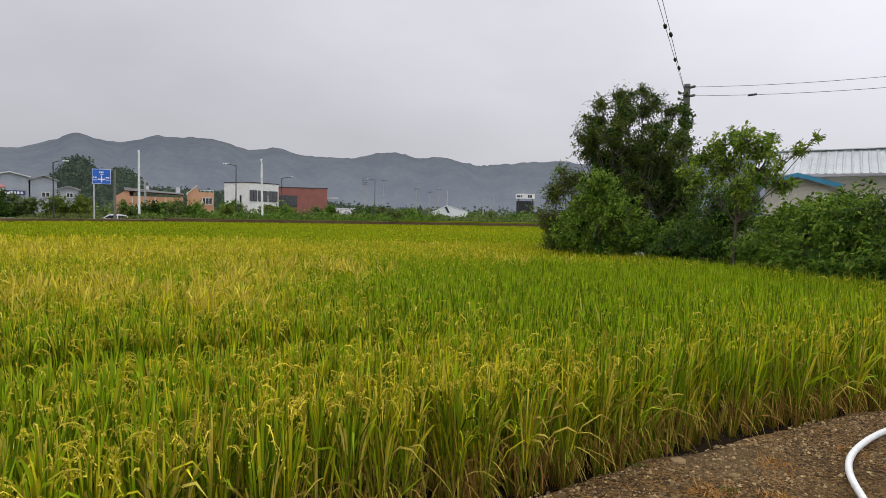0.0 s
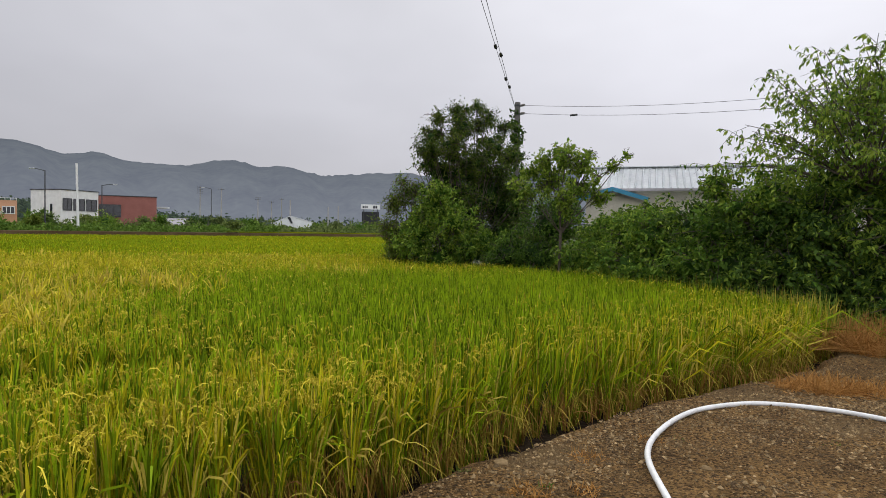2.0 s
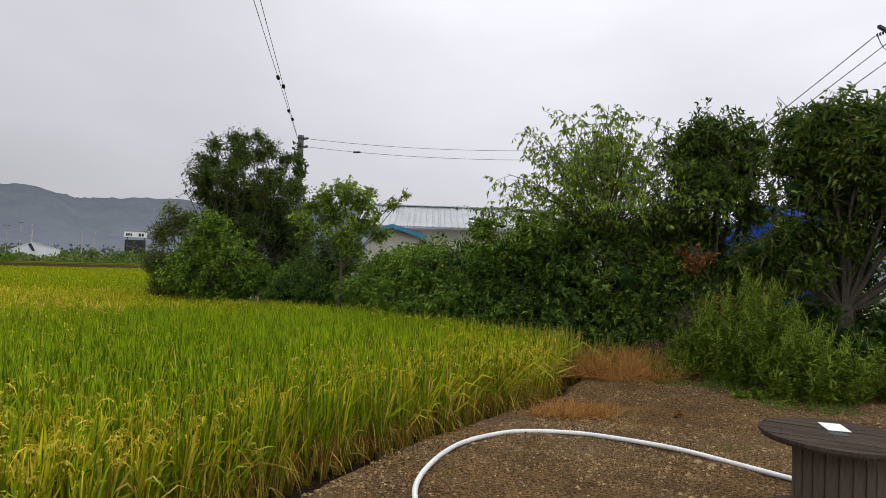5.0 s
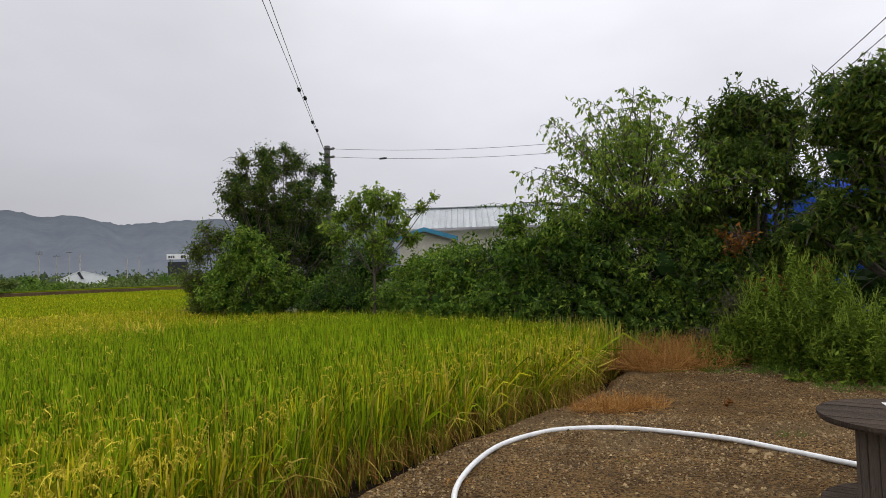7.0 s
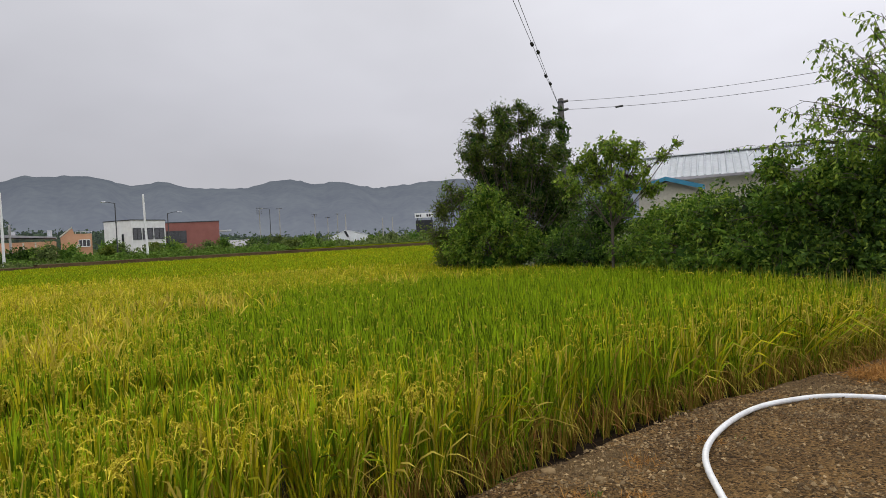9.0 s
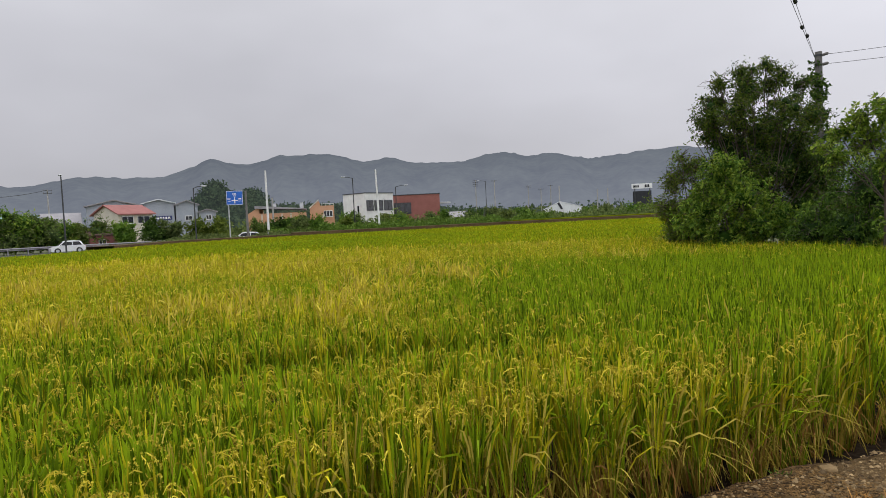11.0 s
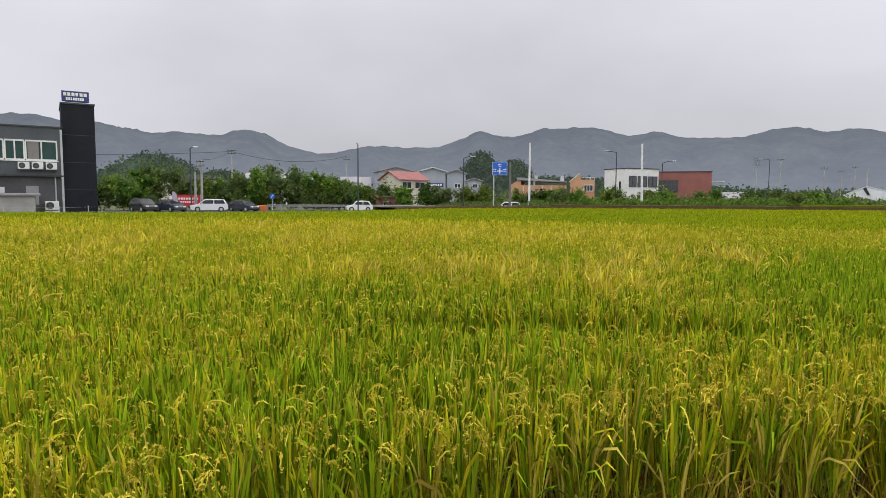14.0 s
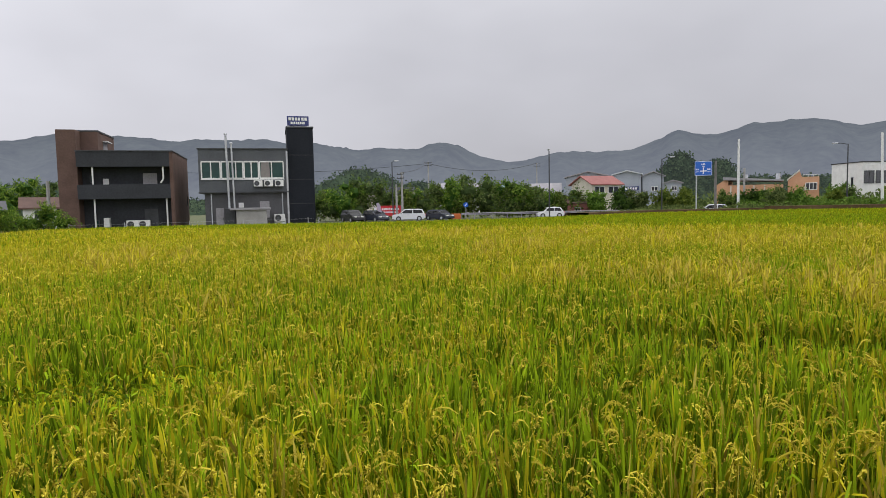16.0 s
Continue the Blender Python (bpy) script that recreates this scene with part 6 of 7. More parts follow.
power_pole(-70.0, 4.0, 6.0, 1)
wire((-103.2, 79.1, 10.7), (-69.7, 48.7, 6.2), 0.5, 0.035)
wire((-103.2, 79.1, 10.4), (-101.6, 110.3, 11.2), 1.6, 0.045)
wire((-103.2, 79.1, 10.4), (-150.0, 40.0, 10.5), 1.0, 0.04)


def bars(parent, x0, x1, y, z, h, n, mat, seed, depth=0.012):
    """A line of unreadable writing: plain bars in character-sized pieces."""
    rng = np.random.default_rng(seed)
    step = (x1 - x0) / n
    for k in range(n):
        w = step * rng.uniform(0.62, 0.82)
        block("lettering_bar", parent, mat, (x0 + k * step, x0 + k * step + w, y - depth, y, z, z + h))


def road_sign():
    s = thing("road_sign", pose(-38.45, 70.1, 0.1, 0, 0, 29), "blue direction sign with white crossroads arrows on posts", "road sign")
    part("post", tube(bmesh.new(), [(-0.75, 0.1, -0.3), (-0.75, 0.1, 5.6)], 0.08, 0.08, 8), GALV, s)
    pl = block("panel", s, SIGN_BLUE, (-0.95, 0.95, -0.03, 0.02, 4.4, 6.1), 0.02)
    for d in ((-0.93, 0.93, -0.036, -0.031, 4.42, 4.46), (-0.93, 0.93, -0.036, -0.031, 6.04, 6.08), (-0.93, -0.89, -0.036, -0.031, 4.46, 6.04), (0.89, 0.93, -0.036, -0.031, 4.46, 6.04)):
        block("border", pl, SIGN_WHITE, d)
    block("arrow", pl, SIGN_WHITE, (-0.06, 0.06, -0.037, -0.031, 4.6, 5.35))
    block("arrow", pl, SIGN_WHITE, (-0.36, 0.36, -0.038, -0.0375, 4.88, 5.0))
    bars(pl, -0.22, 0.25, -0.031, 5.66, 0.16, 3, SIGN_WHITE, 1)
    bars(pl, -0.12, 0.2, -0.031, 5.45, 0.10, 3, SIGN_WHITE, 2)
    bars(pl, -0.82, -0.42, -0.031, 5.06, 0.15, 2, SIGN_WHITE, 3)
    bars(pl, 0.42, 0.82, -0.031, 5.06, 0.15, 2, SIGN_WHITE, 4)
    bars(pl, -0.8, -0.45, -0.031, 4.82, 0.08, 3, SIGN_WHITE, 5)
    bars(pl, 0.45, 0.8, -0.031, 4.82, 0.08, 3, SIGN_WHITE, 6)


road_sign()
s = thing("round_sign", pose(-62.1, 53.5, 0.1, 0, 0, 49), "round blue arrow traffic sign on a post", "traffic sign")
part("post", tube(bmesh.new(), [(0, 0, -0.2), (0, 0, 1.9)], 0.04, 0.04, 8), GALV, s)
part("disc", tube(bmesh.new(), [(0, -0.05, 1.55), (0, -0.08, 1.55)], 0.33, 0.33, 20), SIGN_BLUE, s)
a = block("arrow", s, SIGN_WHITE, (-0.04, 0.04, -0.1, -0.085, -0.22, 0.22))
a.matrix_basis = pose(0, 0, 1.55, 0, 40, 0)


def guard_rail(pts):
    g = thing("guard_rail", Matrix.Translation((0, 0, -0.25)), "grey steel guard rail along the road", "guard rail")
    p = spline([(x, y, 0) for x, y in pts], 5)
    bm = bmesh.new()
    tube(bm, [q + Vector((0, 0, 0.72)) for q in p], 0.08, 0.08, 6)
    tube(bm, [q + Vector((0, 0, 0.55)) for q in p], 0.05, 0.05, 6)
    part("rail", bm, GREY_ROOF, g)
    for q in p[::2]:
        part("post", tube(bmesh.new(), [q, q + Vector((0, 0, 0.8))], 0.06, 0.06, 6), GREY_ROOF, g)


guard_rail([(-65.3, 55.5), (-62.2, 59.8), (-59.0, 63.6), (-54.5, 67.5), (-47.0, 72.0)])

# ---- vehicles parked by the road ----
def car(x, y, turn, length, height, paint, label, boxy=0.0, z=-0.32):
    """A car: x forward, lofted body, glasshouse, four wheels, lamps."""
    c = thing("car", pose(x, y, z, 0, 0, turn), label, "car", "cars parked by the road")
    w, L, H = 0.86, length, height
    hood, roof = H * 0.60, H
    low = [(-L * .5, .36), (-L * .495, hood * .95), (-L * .47, hood), (L * .28, hood), (L * .46, hood * .86), (L * .495, hood * .66), (L * .5, .32), (L * .44, .22), (-L * .44, .22)]
    bm = prism(bmesh.new(), low, -w, w)
    bmesh.ops.bevel(bm, geom=[e for e in bm.edges if abs(e.verts[0].co.y - e.verts[1].co.y) < 0.01 and e.verts[0].co.z > 0.3], offset=0.06, segments=2, affect="EDGES")
    body = part("body", bm, paint, c)
    r0, r1, f0, f1 = -L * (.45 + .03 * boxy), -L * (.33 + .10 * boxy), L * .30, L * .12
    bm = bmesh.new()
    ring = [[bm.verts.new(q) for q in ((r0, s * w * .97, hood - .02), (f0, s * w * .97, hood - .02), (f1, s * w * .78, roof - .05), (L * .02, s * w * .74, roof), (-L * .18, s * w * .74, roof), (r1, s * w * .78, roof - .06))] for s in (-1, 1)]
    for k in range(6):
        bm.faces.new((ring[0][k], ring[0][(k + 1) % 6], ring[1][(k + 1) % 6], ring[1][k]))
    bm.faces.new(ring[0][::-1])
    bm.faces.new(ring[1])
    bmesh.ops.recalc_face_normals(bm, faces=bm.faces)
    part("cabin", bm, paint, c)
    for sgn in (-1, 1):
        for q0, q1, t0, t1 in ((r0 + .2, -L * .13, r1 + .14, -L * .13), (-L * .11, f0 - .22, -L * .11, f1 - .08)):
            bm = bmesh.new()
            lo, hi, k0, k1 = hood + .05, roof - .13, w * .965 + .012, w * .80 + .012
            bm.faces.new([bm.verts.new(q) for q in ((q0, sgn * k0, lo), (q1, sgn * k0, lo), (t1, sgn * k1, hi), (t0, sgn * k1, hi))])
            bmesh.ops.solidify(bm, geom=bm.faces[:], thickness=0.025)
            part("side_window", bm, DARK_GLASS, c)
        for px in (-L * .31, L * .31):
            t = part("tyre", tube(bmesh.new(), [(px, sgn * (w - .17), .31), (px, sgn * (w + .03), .31)], .33, .33, 18), RUBBER, c)
            part("rim", tube(bmesh.new(), [(px, sgn * (w + .02), .31), (px, sgn * (w + .045), .31)], .2, .18, 12), GALV, t)
        part("headlight", box(bmesh.new(), L * .465, L * .503, sgn * w * .55 - .16, sgn * w * .55 + .16, hood * .64, hood * .8, .02), LAMP_GLASS, c)
        part("tail_light", box(bmesh.new(), -L * .506, -L * .485, sgn * w * .78 - .1, sgn * w * .78 + .1, hood * .7, hood * .98, .02), BANNER_RED, c)
        part("mirror", box(bmesh.new(), L * .17, L * .21, sgn * w * 1.0 - .03, sgn * w * 1.12 + .03, hood * 1.02, hood * 1.15, .02), paint, c)
    for q0, q1, name in ((f0 + .015, f1 + .015, "windscreen"), (r0 - .015, r1 - .015, "rear_window")):
        bm = bmesh.new()
        bm.faces.new([bm.verts.new(q) for q in ((q0 + (q1 - q0) * .15, -w * .84, hood + .06), (q0 + (q1 - q0) * .15, w * .84, hood + .06), (q0 + (q1 - q0) * .88, w * .72, roof - .11), (q0 + (q1 - q0) * .88, -w * .72, roof - .11))])
        bmesh.ops.solidify(bm, geom=bm.faces[:], thickness=0.02)
        part(name, bm, DARK_GLASS, c)
    return c


car(-56.0, 63.1, 228, 3.5, 1.46, CAR_WHITE, "small white hatchback standing on the road", 0.3)
car(-40.4, 76.1, 210, 4.2, 1.42, CAR_WHITE, "white saloon car half hidden behind the bank", 0.0)
car(-67.6, 48.2, 236, 4.4, 1.58, CAR_WHITE, "white sport utility car with dark windows parked roadside", 0.8)
car(-65.3, 51.6, 5, 4.1, 1.42, CAR_DARK, "dark blue-grey car parked by the roadside", 0.3)
car(-69.0, 43.9, -2, 4.2, 1.5, CAR_DARK, "dark estate car parked beside a flag", 0.5)
car(-70.9, 41.6, -6, 4.0, 1.62, CAR_BLACK, "black boxy car parked in the row", 1.0)


b = thing("banner", pose(-71.9, 47.9, -0.2, 0, 0, 56), "red roadside banner with white unreadable lettering", "banner")
block("cloth", b, BANNER_RED, (-1.6, 1.7, -0.02, 0.02, 0.5, 1.95))
block("picture_panel", b, SIGN_WHITE, (-1.95, -1.6, -0.02, 0.02, 0.7, 1.75))
bars(b, -1.2, 1.5, -0.021, 1.35, 0.26, 9, SIGN_WHITE, 11)
bars(b, -1.2, 1.4, -0.021, 0.95, 0.2, 10, SIGN_WHITE, 12)
for q in (-1.95, 1.72):
    part("post", tube(bmesh.new(), [(q, 0.05, -0.2), (q, 0.05, 2.05)], 0.035, 0.035, 6), GALV, b)
fl = thing("feather_flag", pose(-68.3, 44.0, -0.1, 0, 0, 57), "leaning pale lilac feather flag on a pole", "flag")
part("pole", tube(bmesh.new(), [(0, 0, -0.1), (-0.3, 0, 2.2)], 0.025, 0.02, 6), GALV, fl)
part("cloth", prism(bmesh.new(), [(0.02, 0.2), (0.5, 0.25), (0.2, 1.9), (-0.05, 2.25), (-0.3, 2.2)], -0.01, 0.01), plain("lilac_cloth", (0.42, 0.36, 0.46), 0.8, 0.15), fl)
ob = block("barrier_block", None, ORANGE, (-0.75, 0.75, -0.2, 0.2, 0, 0.75), 0.06)
ob.matrix_basis = pose(-64.2, 53.4, -0.25, 0, 0, 50)
tagged(ob, "orange plastic road barrier", "barrier")

# ---- the two modern office buildings ----
def window_unit(parent, x0, x1, z0, z1, y=-0.02, panes=2, bar=0.07, frame_mat=WHITE_PAINT, glass=GLASS):
    """A framed window set in the wall: frame bars proud, panes behind them."""
    w = block("window", parent, glass, (x0, x1, y, y + 0.06, z0, z1))
    for d in ((x0 - 0.02, x1 + 0.02, y - 0.05, y + 0.07, z1 - bar, z1 + 0.02), (x0 - 0.02, x1 + 0.02, y - 0.05, y + 0.07, z0 - 0.02, z0 + bar)):
        block("window_frame", w, frame_mat, d)
    step = (x1 - x0) / panes
    for k in range(panes + 1):
        c = x0 + k * step
        block("mullion", w, frame_mat, (c - bar / 2, c + bar / 2, y - 0.045, y + 0.065, z0 + bar, z1 - bar))
    return w


def condenser(parent, x, y, z, w=0.85, h=0.62, d=0.32):
    """An air-conditioning condenser with its fan grille."""
    c = thing("air_conditioner", parent.matrix_basis @ pose(x, y, z), "white outdoor air-conditioning condenser unit", "air conditioner", "condensers at the offices")
    block("casing", c, WHITE_PAINT, (0, w, -d, 0, 0, h), 0.02)
    g = part("fan_grille", tube(bmesh.new(), [(w * .36, -d - 0.012, h / 2), (w * .36, -d - 0.002, h / 2)], h * .38, h * .4, 20), DARK_METAL, c)
    part("fan_hub", tube(bmesh.new(), [(w * .36, -d - 0.03, h / 2), (w * .36, -d - 0.012, h / 2)], h * .12, h * .14, 12), GREY_PANEL, g)
    block("bracket", c, DARK_METAL, (0.05, w - 0.05, -d, 0.02, -0.06, 0.0))
    return c


def grey_office():
    m = pose(-50.98, 15.92, 0, 0, 0, 66)
    o = thing("office_building", m, "charcoal two-storey office with a window band and black stair tower", "building")
    W = 6.85
    block("wall", o, GREY_LOWER, (0.35, W - 0.05, 0.3, 8.0, -0.3, 3.0))
    block("upper_storey", o, GREY_PANEL, (0.0, W, 0.0, 8.0, 2.95, 6.4))
    for z in (2.93, 6.4):
        block("cap", o, DARK_METAL, (-0.06, W + 0.06, -0.06, 8.06, z, z + 0.1))
    block("corner_trim", o, GALV, (W - 0.12, W + 0.02, -0.03, 0.1, -0.2, 6.3))
    for x0, x1, n in ((0.22, 1.62, 2), (1.72, 3.35, 3), (3.45, 4.55, 2), (4.65, 6.5, 2)):
        window_unit(o, x0, x1, 4.06, 5.46, panes=n, bar=0.09)
    block("blind", o, plain("grey_blind", (0.22, 0.2, 0.19), 0.8), (4.75, 5.42, -0.035, -0.024, 4.15, 5.37))
    block("sill", o, WHITE_PAINT, (0.15, 6.6, -0.09, 0.02, 3.98, 4.035))
    for x in (0.85, 6.35):
        part("downpipe", tube(bmesh.new(), [(x, 0.22, -0.2), (x, 0.22, 2.9)], 0.05, 0.05, 8), GALV, o)
    d = block("door", o, GREY_ROOF, (1.15, 1.75, 0.24, 0.31, -0.2, 1.75))
    block("handle", d, DARK_METAL, (1.65, 1.7, 0.21, 0.24, 0.8, 0.95))
    d = block("door", o, GREY_ROOF, (4.55, 5.3, 0.24, 0.31, 0.9, 2.25))
    block("vent", o, WHITE_PAINT, (2.9, 3.3, 0.24, 0.31, 1.75, 2.15))
    t = block("stair_tower", o, BLACK_PANEL, (W + 0.02, W + 2.15, 0.6, 5.6, -0.3, 8.25))
    block("tower_cap", t, DARK_METAL, (W - 0.03, W + 2.2, 0.55, 5.65, 8.25, 8.36))
    for z in (2.0, 4.0, 6.0):
        block("panel_joint", t, DARK_METAL, (W + 0.03, W + 2.16, 0.592, 0.598, z, z + 0.03))
    s = thing("roof_sign", m @ pose(W + 0.1, 0.7, 8.36), "navy roof sign with two lines of white bars", "sign")
    block("board", s, SIGN_NAVY, (0.0, 1.75, 0.0, 0.18, 0.08, 0.86), 0.02)
    block("stand", s, GALV, (0.2, 1.6, 0.06, 0.12, -0.01, 0.08))
    bars(s, 0.12, 1.66, -0.001, 0.50, 0.24, 6, SIGN_WHITE, 21)
    bars(s, 0.28, 1.45, -0.001, 0.19, 0.20, 8, SIGN_WHITE, 22)
    for x in (4.15, 4.97, 5.8):
        condenser(o, x, -0.02, 3.42, 0.68, 0.5)
    condenser(o, 5.65, 0.25, 0.55)
    condenser(o, 5.65, 0.25, -0.12)
    for x, h, r in ((2.15, 7.55, 0.085), (2.55, 6.85, 0.07)):
        f = thing("flue_pipe", m @ pose(x, -0.35, 1.7), "tall shiny steel flue pipe with a cap", "flue pipe", "flues at the office")
        part("pipe", tube(bmesh.new(), [(0.08, 0.0, 0), (0, 0, h - 1.7)], r, r, 12), GALV, f)
        part("cowl", tube(bmesh.new(), [(0, 0, h - 1.72), (0, 0, h - 1.62)], r * 1.9, r * 1.5, 12), GALV, f)
        for z in (1.5, 3.0, 4.4):
            part("clamp", tube(bmesh.new(), [(0.08 - 0.013 * z, 0, z), (0.08 - 0.013 * z, 0, z + 0.05)], r * 1.25, r * 1.25, 12), GALV, f)
    sh = thing("shed", m @ pose(2.75, -2.4, 0.1), "low pale concrete-panel shed with a flat lid", "shed")
    block("wall", sh, CONCRETE, (0.1, 2.35, 0, 1.6, -0.2, 1.45), 0.01)
    block("roof", sh, GREY_ROOF, (-0.35, 2.65, -0.2, 1.8, 1.45, 1.62), 0.02)
    bo = thing("boiler", m @ pose(2.2, -0.5, 0.6), "grey boiler box below the flues", "boiler")
    block("casing", bo, DARK_METAL, (-0.25, 0.5, -0.3, 0.3, -0.6, 1.1), 0.03)


grey_office()


def brown_office():
    m = pose(-54.24, 7.99, 0, 0, 0, 66)
    o = thing("office_building", m, "brown brick two-storey building with dark recessed balconies", "building")
    W, D = 6.75, 8.2
    block("wall", o, BROWN_BRICK, (W - 0.25, W, 0.0, D, -0.3, 6.2))
    block("wall", o, BROWN_BRICK, (0.0, W - 0.25, 1.5, D, -0.3, 6.1))
    block("recess_wall", o, SLATE_PANEL, (0.0, W - 0.25, 1.42, 1.498, -0.3, 5.2))
    block("parapet", o, SLATE_PANEL, (0.0, W - 0.25, 0.0, 1.42, 5.05, 6.2))
    block("balcony", o, SLATE_PANEL, (0.0, W - 0.25, 0.0, 1.42, 2.6, 3.7))
    block("cap", o, DARK_METAL, (-0.05, W + 0.05, -0.05, D + 0.05, 6.2, 6.28))
    for x in (1.05, 6.15):
        part("column", tube(bmesh.new(), [(x, 0.25, -0.2), (x, 0.25, 2.6)], 0.06, 0.06, 8), WHITE_PAINT, o, "white steel column")
    part("downpipe", tube(bmesh.new(), [(1.05, 0.12, 3.7), (1.05, 0.12, 5.05)], 0.06, 0.06, 8), WHITE_PAINT, o)
    part("downpipe", tube(bmesh.new(), [(6.0, 0.1, 5.05), (6.0, 0.1, 4.1), (5.8, 0.1, 3.8)], 0.06, 0.06, 8), WHITE_PAINT, o)
    window_unit(o, 4.35, 5.3, 3.6, 4.6, y=1.38, panes=2, frame_mat=GREY_ROOF, glass=GREY_ROOF)
    window_unit(o, 0.55, 0.8, 3.9, 4.5, y=1.38, panes=1, frame_mat=DARK_METAL)
    block("notice", o, WHITE_PAINT, (1.45, 1.85, 1.38, 1.42, 3.7, 4.2))
    block("door", o, DARK_METAL, (4.3, 5.3, 1.38, 1.42, -0.2, 1.8))
    block("meter_box", o, WHITE_PAINT, (1.45, 1.85, 0.9, 1.4, 0.1, 1.15), 0.01)
    window_unit(o, 0.7, 1.0, 0.3, 1.0, y=1.38, panes=1, frame_mat=DARK_METAL)
    t = block("stair_tower", o, BROWN_BRICK, (-1.35, 1.2, 1.52, 6.5, -0.3, 7.85))
    block("tower_cap", t, DARK_METAL, (-1.4, 1.25, 1.47, 6.55, 7.85, 7.95))
    block("tower_front", o, BROWN_BRICK, (-1.35, -0.02, 0.3, 1.51, -0.3, 7.85))
    block("tower_window", o, GREY_ROOF, (1.2, 1.23, 3.0, 4.2, 6.6, 7.2))
    block("awning", o, WHITE_PAINT, (1.2, 1.55, 2.9, 4.4, 7.2, 7.28))
    for x in (3.1, 3.95):
        condenser(o, x, 0.9, 0.3)
    condenser(o, 5.0, 0.9, -0.2, 0.7, 0.5)
    window_unit(o, 6.76, 6.77, 2.0, 3.0, y=7.0, panes=1, frame_mat=DARK_METAL)


brown_office()


def fence(pts):
    f = thing("wire_fence", Matrix.Translation((0, 0, 0)), "low wire fence with thin pale posts", "fence")
    p = spline([(x, y, 0.1) for x, y in pts], 6)
    for q in p[::3]:
        part("post", tube(bmesh.new(), [q - Vector((0, 0, 0.3)), q + Vector((0, 0, 0.75))], 0.03, 0.03, 6), GALV, f)
    for z in (0.3, 0.65):
        part("strand", tube(bmesh.new(), [q + Vector((0, 0, z)) for q in p], 0.008, 0.008, 4), GALV, f)


fence([(-48.5, 6.5), (-47.5, 14.0), (-46.4, 21.0), (-48.5, 25.0)])

# ---- the town's houses ----
def gable_house(x, y, turn, w, d, h, rise, wall, roof, label, windows=(), z=0.0, over=0.35, name="house"):
    """A house: w along its front, gables at the sides, roof ridge along the front."""
    o = thing(name, pose(x, y, z, 0, 0, turn), label, "house", "houses of the town")
    part("wall", prism(bmesh.new(), [(0, -0.5), (d, -0.5), (d, h), (d / 2, h + rise), (0, h)], 0, w), wall, o).matrix_basis = pose(0, 0, 0, 0, 0, 90) @ Matrix.Diagonal((1, -1, 1, 1))
    k = rise / (d / 2)
    for a, b, c, e in ((-over, h - over * k, d / 2, h + rise), (d / 2, h + rise, d + over, h - over * k)):
        bm = prism(bmesh.new(), [(a, b), (c, e), (c, e + 0.16), (a, b + 0.16)], -over, w + over)
        part("roof", bm, roof, o).matrix_basis = pose(0, 0, 0.02, 0, 0, 90) @ Matrix.Diagonal((1, -1, 1, 1))
    for x0, x1, z0, z1 in windows:
        window_unit(o, x0, x1, z0, z1, y=-0.05, panes=2, bar=0.06, glass=DARK_GLASS)
    return o


def shed_row():
    for i, (x, y, w, h, rise, mat) in enumerate([(-74.1, 87.9, 7.9, 6.2, 0.85, BLUE_GREY), (-67.6, 92.9, 4.8, 6.4, 0.6, BLUE_GREY), (-63.5, 95.8, 3.5, 6.0, 0.7, BLUE_GREY), (-60.5, 97.8, 2.8, 4.7, 0.4, BLUE_GREY)]):
        o = thing("warehouse", pose(x, y, 0, 0, 0, 36), "blue-grey sheet-metal warehouse with a shallow gable", "warehouse", "warehouses")
        part("wall", prism(bmesh.new(), [(0, -0.5), (w, -0.5), (w, h), (w / 2, h + rise), (0, h)], 0, 14), mat, o)
        for a, b, c, e in ((-0.3, h - 0.1, w / 2, h + rise + 0.02), (w / 2, h + rise + 0.02, w + 0.3, h - 0.1)):
            part("roof", prism(bmesh.new(), [(a, b), (c, e), (c, e + 0.18), (a, b + 0.18)], -0.4, 14.3), GREY_ROOF if i != 1 else PALE_ROOF, o)
        if i > 1:
            window_unit(o, w * 0.42, w * 0.72, 3.4, 4.2, y=-0.05, panes=2, bar=0.08, glass=DARK_GLASS)
        if i == 1:
            b = block("name_board", o, SIGN_NAVY, (0.2, w - 0.4, -0.1, -0.03, 3.6, 4.3))
            bars(b, 0.4, w - 0.6, -0.101, 3.75, 0.4, 9, SIGN_WHITE, 31)


shed_row()
gable_house(-63.2, 81.2, 78, 6.2, 5.0, 4.6, 1.25, CREAM, RED_ROOF, "white-walled house under an orange-red roof", [(0.6, 2.6, 3.1, 4.2), (0.6, 2.6, 0.9, 2.1), (3.4, 5.6, 3.1, 4.2)], over=0.4)
gable_house(-78.4, 83.6, 40, 5.0, 6, 3.4, 1.8, CREAM, GREY_ROOF, "cream house with a steep grey roof", [(1, 2.2, 1, 2.2)])
gable_house(-100.0, 97.5, 42, 5.5, 6, 3.6, 2.2, WHITE_PAINT, TEAL_ROOF, "white house under a pale teal roof")
gable_house(-106.0, 84.0, 48, 9.0, 7, 5.0, 1.4, WHITE_PAINT, GREY_ROOF, "pale house half hidden behind the trees", [(1, 3, 2.4, 3.6), (5, 7, 2.4, 3.6)])
gable_house(-116.0, 76.0, 52, 7.0, 7, 5.0, 0.8, CREAM, SLATE_PANEL, "cream house behind roadside trees")
gable_house(-90.0, 40.0, 66, 5.0, 7, 4.2, 1.2, WHITE_PAINT, PALE_ROOF, "white house with a pale metal roof", [(1, 2.4, 1.8, 2.9)])
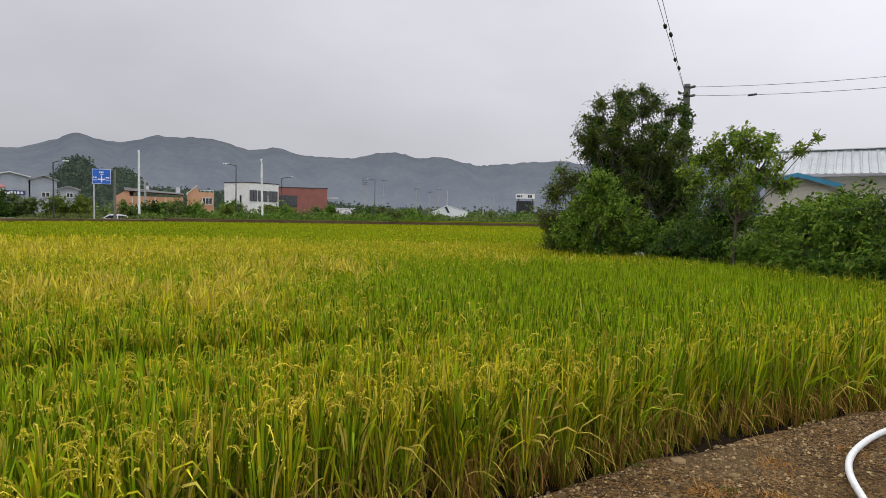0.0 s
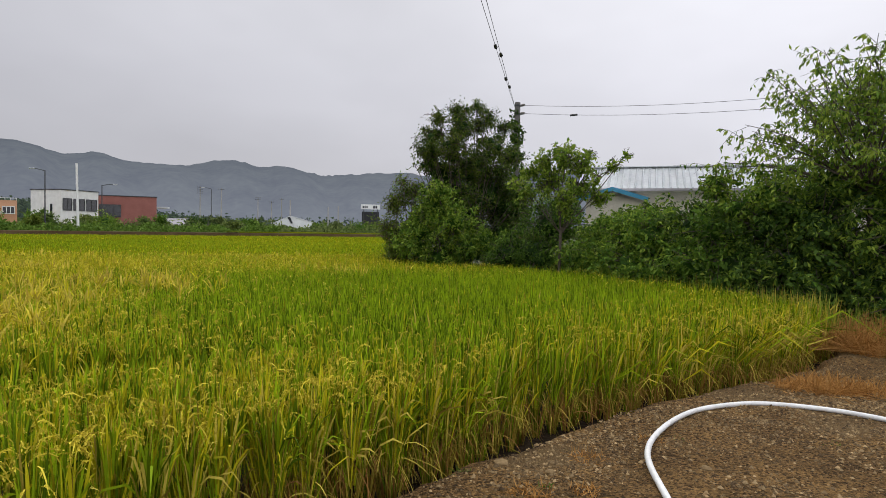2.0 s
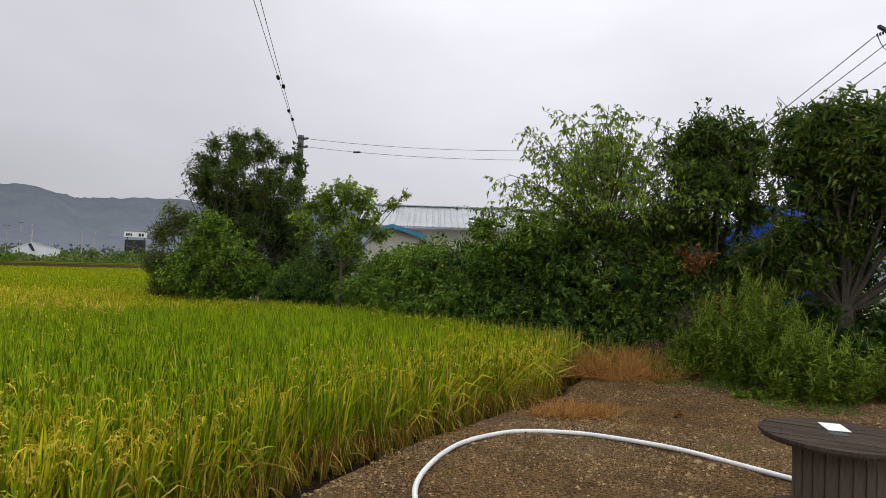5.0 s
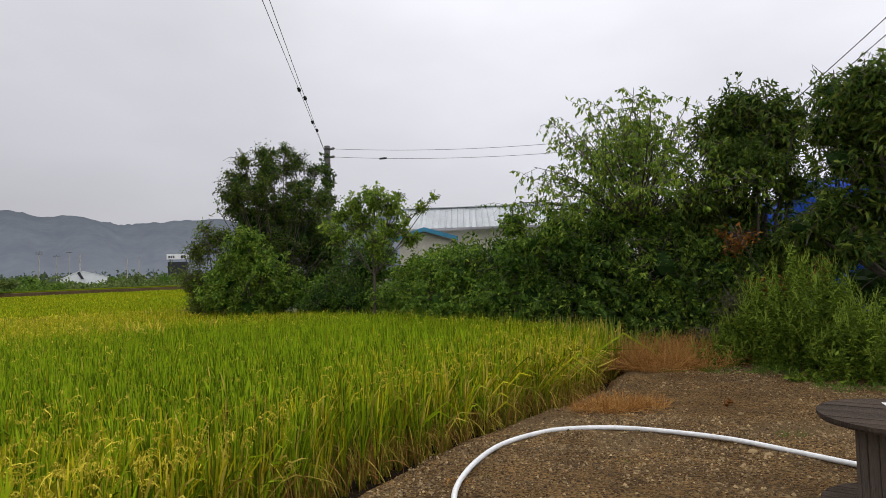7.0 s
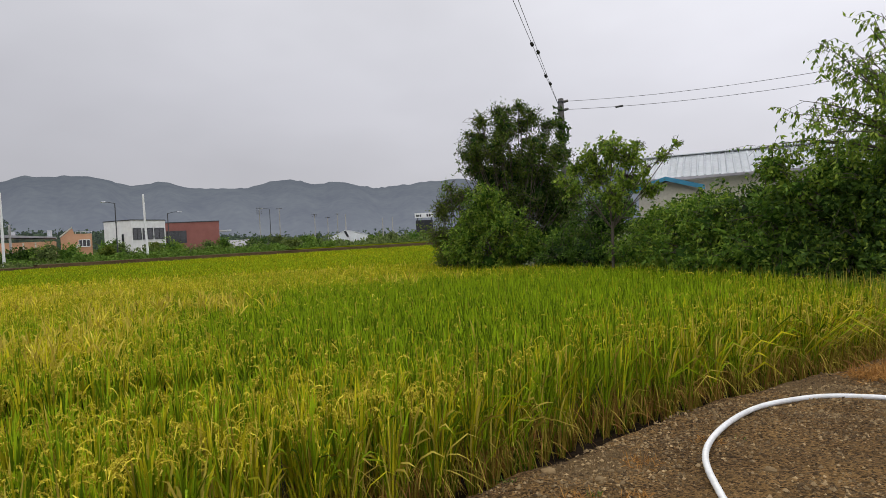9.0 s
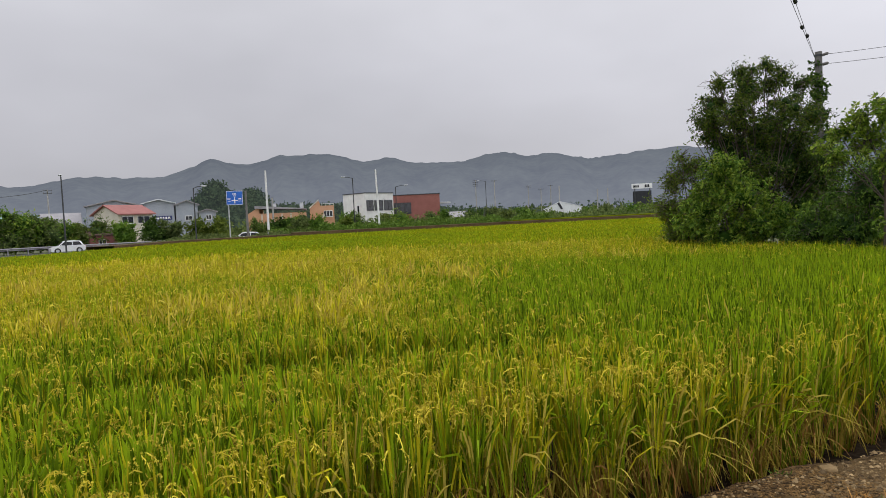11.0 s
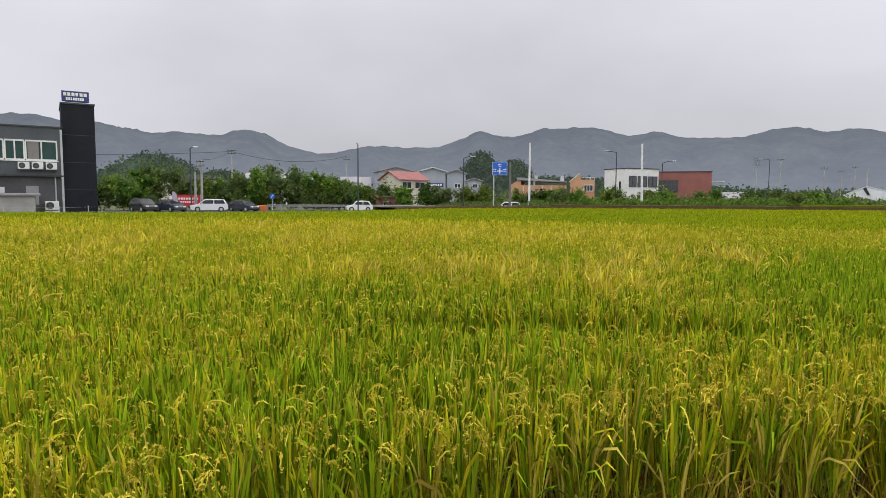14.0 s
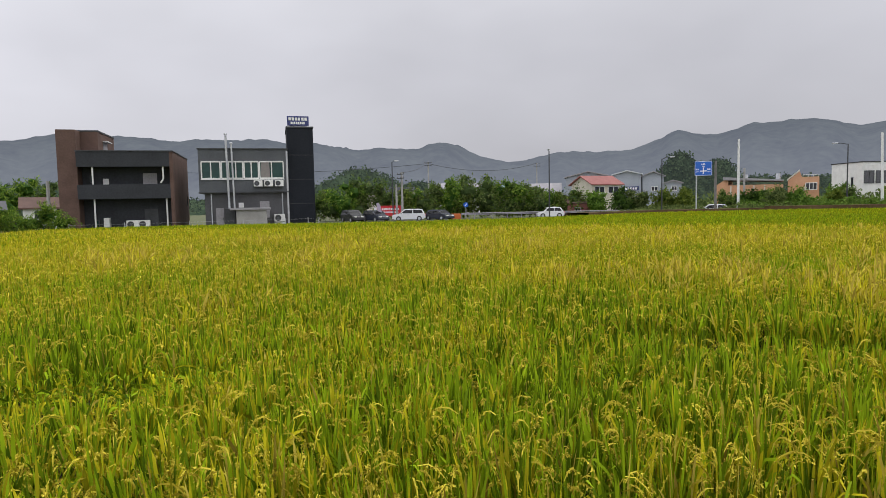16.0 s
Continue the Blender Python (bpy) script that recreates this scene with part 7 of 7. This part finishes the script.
gable_house(-78.0, 6.5, 84, 3.0, 5, 2.2, 1.0, WHITE_PAINT, BROWN_BRICK, "small white house with a brown roof", [(1, 2, 1, 2)])
gable_house(-80.0, -4.0, 88, 9.0, 6, 2.0, 0.9, BROWN_BRICK, GREY_LOWER, "low brick house with a dark roof")
gable_house(-110.0, 66.0, 58, 9.0, 7, 4.2, 1.3, CREAM, SLATE_PANEL, "cream house among trees")
gable_house(-57.6, 68.6, 50, 4.2, 3.0, 1.5, 0.5, RED_BRICK, BROWN_BRICK, "low red shed overgrown with creepers", [(1.0, 1.8, 0.4, 1.0)], name="shed", over=0.15)
gable_house(-20.0, 113.0, 12, 4.2, 4, 1.7, 1.0, GREY_LOWER, GREY_ROOF, "small dark grey shed beyond the crops", name="shed")
gable_house(-15.8, 112.0, 12, 3.2, 4, 1.4, 1.2, GREY_LOWER, SLATE_PANEL, "small dark shed beyond the crops", name="shed")


def orange_school():
    """Long orange-brick building with a grey roof and a taller wing."""
    o = thing("brick_building", pose(-51.2, 97.4, 0, 0, 0, 22), "long orange-brick building with a low grey roof", "building")
    part("wall", prism(bmesh.new(), [(0, -0.5), (9.6, -0.5), (9.6, 3.9), (0, 3.9)], 0, 9), TERRACOTTA, o)
    part("gable", prism(bmesh.new(), [(0, 3.9), (1.9, 5.1), (1.9, 3.9)], 0.1, 8.8), TERRACOTTA, o)
    part("roof", prism(bmesh.new(), [(1.2, 4.75), (9.7, 4.35), (9.7, 4.55), (1.2, 5.25)], -0.4, 8.5), GREY_ROOF, o)
    for x in (4.3, 8.9):
        part("vent", tube(bmesh.new(), [(x, 2, 4.5), (x, 2, 5.6)], 0.35, 0.3, 10), GALV, o)
    for x in (2.2, 5.5, 7.0):
        block("pilaster", o, CREAM, (x, x + 0.2, -0.09, 0.01, -0.3, 3.8))
    window_unit(o, 2.9, 4.9, 1.2, 2.4, y=-0.06, panes=3, bar=0.08, glass=DARK_GLASS)
    w = thing("brick_building", pose(-42.4, 103.0, 0, 0, 0, 22), "orange-brick wing with a sloped stair and roof parapet", "building")
    part("wall", prism(bmesh.new(), [(0, -0.5), (4.2, -0.5), (4.2, 4.9), (1.9, 4.9), (1.6, 5.8), (0, 4.4)], 0, 8), TERRACOTTA, w)
    part("parapet", prism(bmesh.new(), [(-0.1, 4.4), (1.6, 5.85), (1.6, 6.1), (-0.1, 4.65)], -0.1, 0.4), CREAM, w)
    block("roof_rail", w, WHITE_PAINT, (2.0, 4.2, 0.0, 0.06, 5.2, 5.27))
    for x in (2.0, 2.7, 3.4, 4.1):
        block("roof_post", w, WHITE_PAINT, (x, x + 0.06, 0.0, 0.06, 4.9, 5.2))
    part("stair", prism(bmesh.new(), [(0.2, 1.2), (0.5, 1.2), (2.6, 3.2), (2.4, 3.5)], -0.5, -0.02), CREAM, w)
    window_unit(w, 2.4, 3.9, 2.9, 4.0, y=-0.06, panes=3, bar=0.08, glass=DARK_GLASS)
    window_unit(w, 2.2, 4.0, 0.8, 1.6, y=-0.06, panes=2, bar=0.08, glass=DARK_GLASS)


orange_school()


def flat_block(x, y, turn, w, d, h, mat, label, windows, wmat=DARK_GLASS, name="factory_building"):
    o = thing(name, pose(x, y, 0, 0, 0, turn), label, "building", "flat-roofed buildings")
    block("wall", o, mat, (0, w, 0, d, -0.5, h))
    block("cap", o, DARK_METAL, (-0.1, w + 0.1, -0.1, d + 0.1, h, h + 0.16))
    for x0, x1, z0, z1 in windows:
        window_unit(o, x0, x1, z0, z1, y=-0.06, panes=max(2, round((x1 - x0) / 1.2)), bar=0.1, glass=wmat, frame_mat=DARK_METAL)
    return o


white_block = flat_block(-37.3, 119.3, 58, 7.6, 7.0, 7.4, WHITE_PAINT, "white flat-roofed two-storey factory building", [(0.3, 2.0, 3.9, 6.0), (2.4, 4.6, 3.9, 6.0), (5.0, 7.2, 3.9, 6.0)])
block("side_window", white_block, DARK_GLASS, (-0.05, 0.0, 2.0, 2.5, 3.0, 5.0))
red_block = flat_block(-35.4, 128.8, 12, 11.2, 9.0, 7.0, RED_BRICK, "red brick flat-roofed factory building", [(1.4, 5.0, 3.0, 5.4)])
block("canopy", red_block, PALE_ROOF, (10.4, 13.6, 2.0, 5.0, 5.0, 5.3))


def vinyl_house():
    o = thing("greenhouse", pose(-2.6, 148, 0, 0, 0, 0), "white plastic-film greenhouse with a low pitched roof", "greenhouse")
    part("film_roof", prism(bmesh.new(), [(-0.3, 2.7), (3.5, 4.4), (8.7, 3.0), (8.7, 2.9), (3.5, 4.25), (-0.3, 2.55)], 0, 9), FILM, o)
    part("film_wall", prism(bmesh.new(), [(0, -0.3), (8.4, -0.3), (8.4, 2.95), (3.5, 4.2), (0, 2.6)], 0.1, 8.9), FILM, o)
    part("dark_panel", prism(bmesh.new(), [(2.9, 3.95), (3.4, 4.2), (4.2, 2.6), (3.7, 2.6)], -0.06, 0.08), SLATE_PANEL, o)
    for k in range(5):
        part("hoop", tube(bmesh.new(), [(0.2 + 2 * k, -0.02, 0.0), (0.2 + 2 * k, -0.02, 2.4)], 0.04, 0.04, 5), GALV, o)


vinyl_house()
bb = thing("billboard", pose(24.2, 208.6, 0, 0, 0, -7), "white roadside billboard with dark unreadable marks", "billboard")
block("panel", bb, SIGN_WHITE, (0, 6.3, 0, 0.4, 8.3, 9.9))
bars(bb, 0.5, 2.4, -0.01, 8.7, 0.7, 3, SLATE_PANEL, 51, 0.05)
bars(bb, 4.0, 5.6, -0.01, 8.6, 0.9, 2, SLATE_PANEL, 52, 0.05)
block("structure", bb, SLATE_PANEL, (0.3, 6.0, 0.5, 4.0, -0.2, 7.5))
for q in (0.8, 5.4):
    block("leg", bb, DARK_METAL, (q, q + 0.3, 0.05, 0.35, -0.2, 8.3))
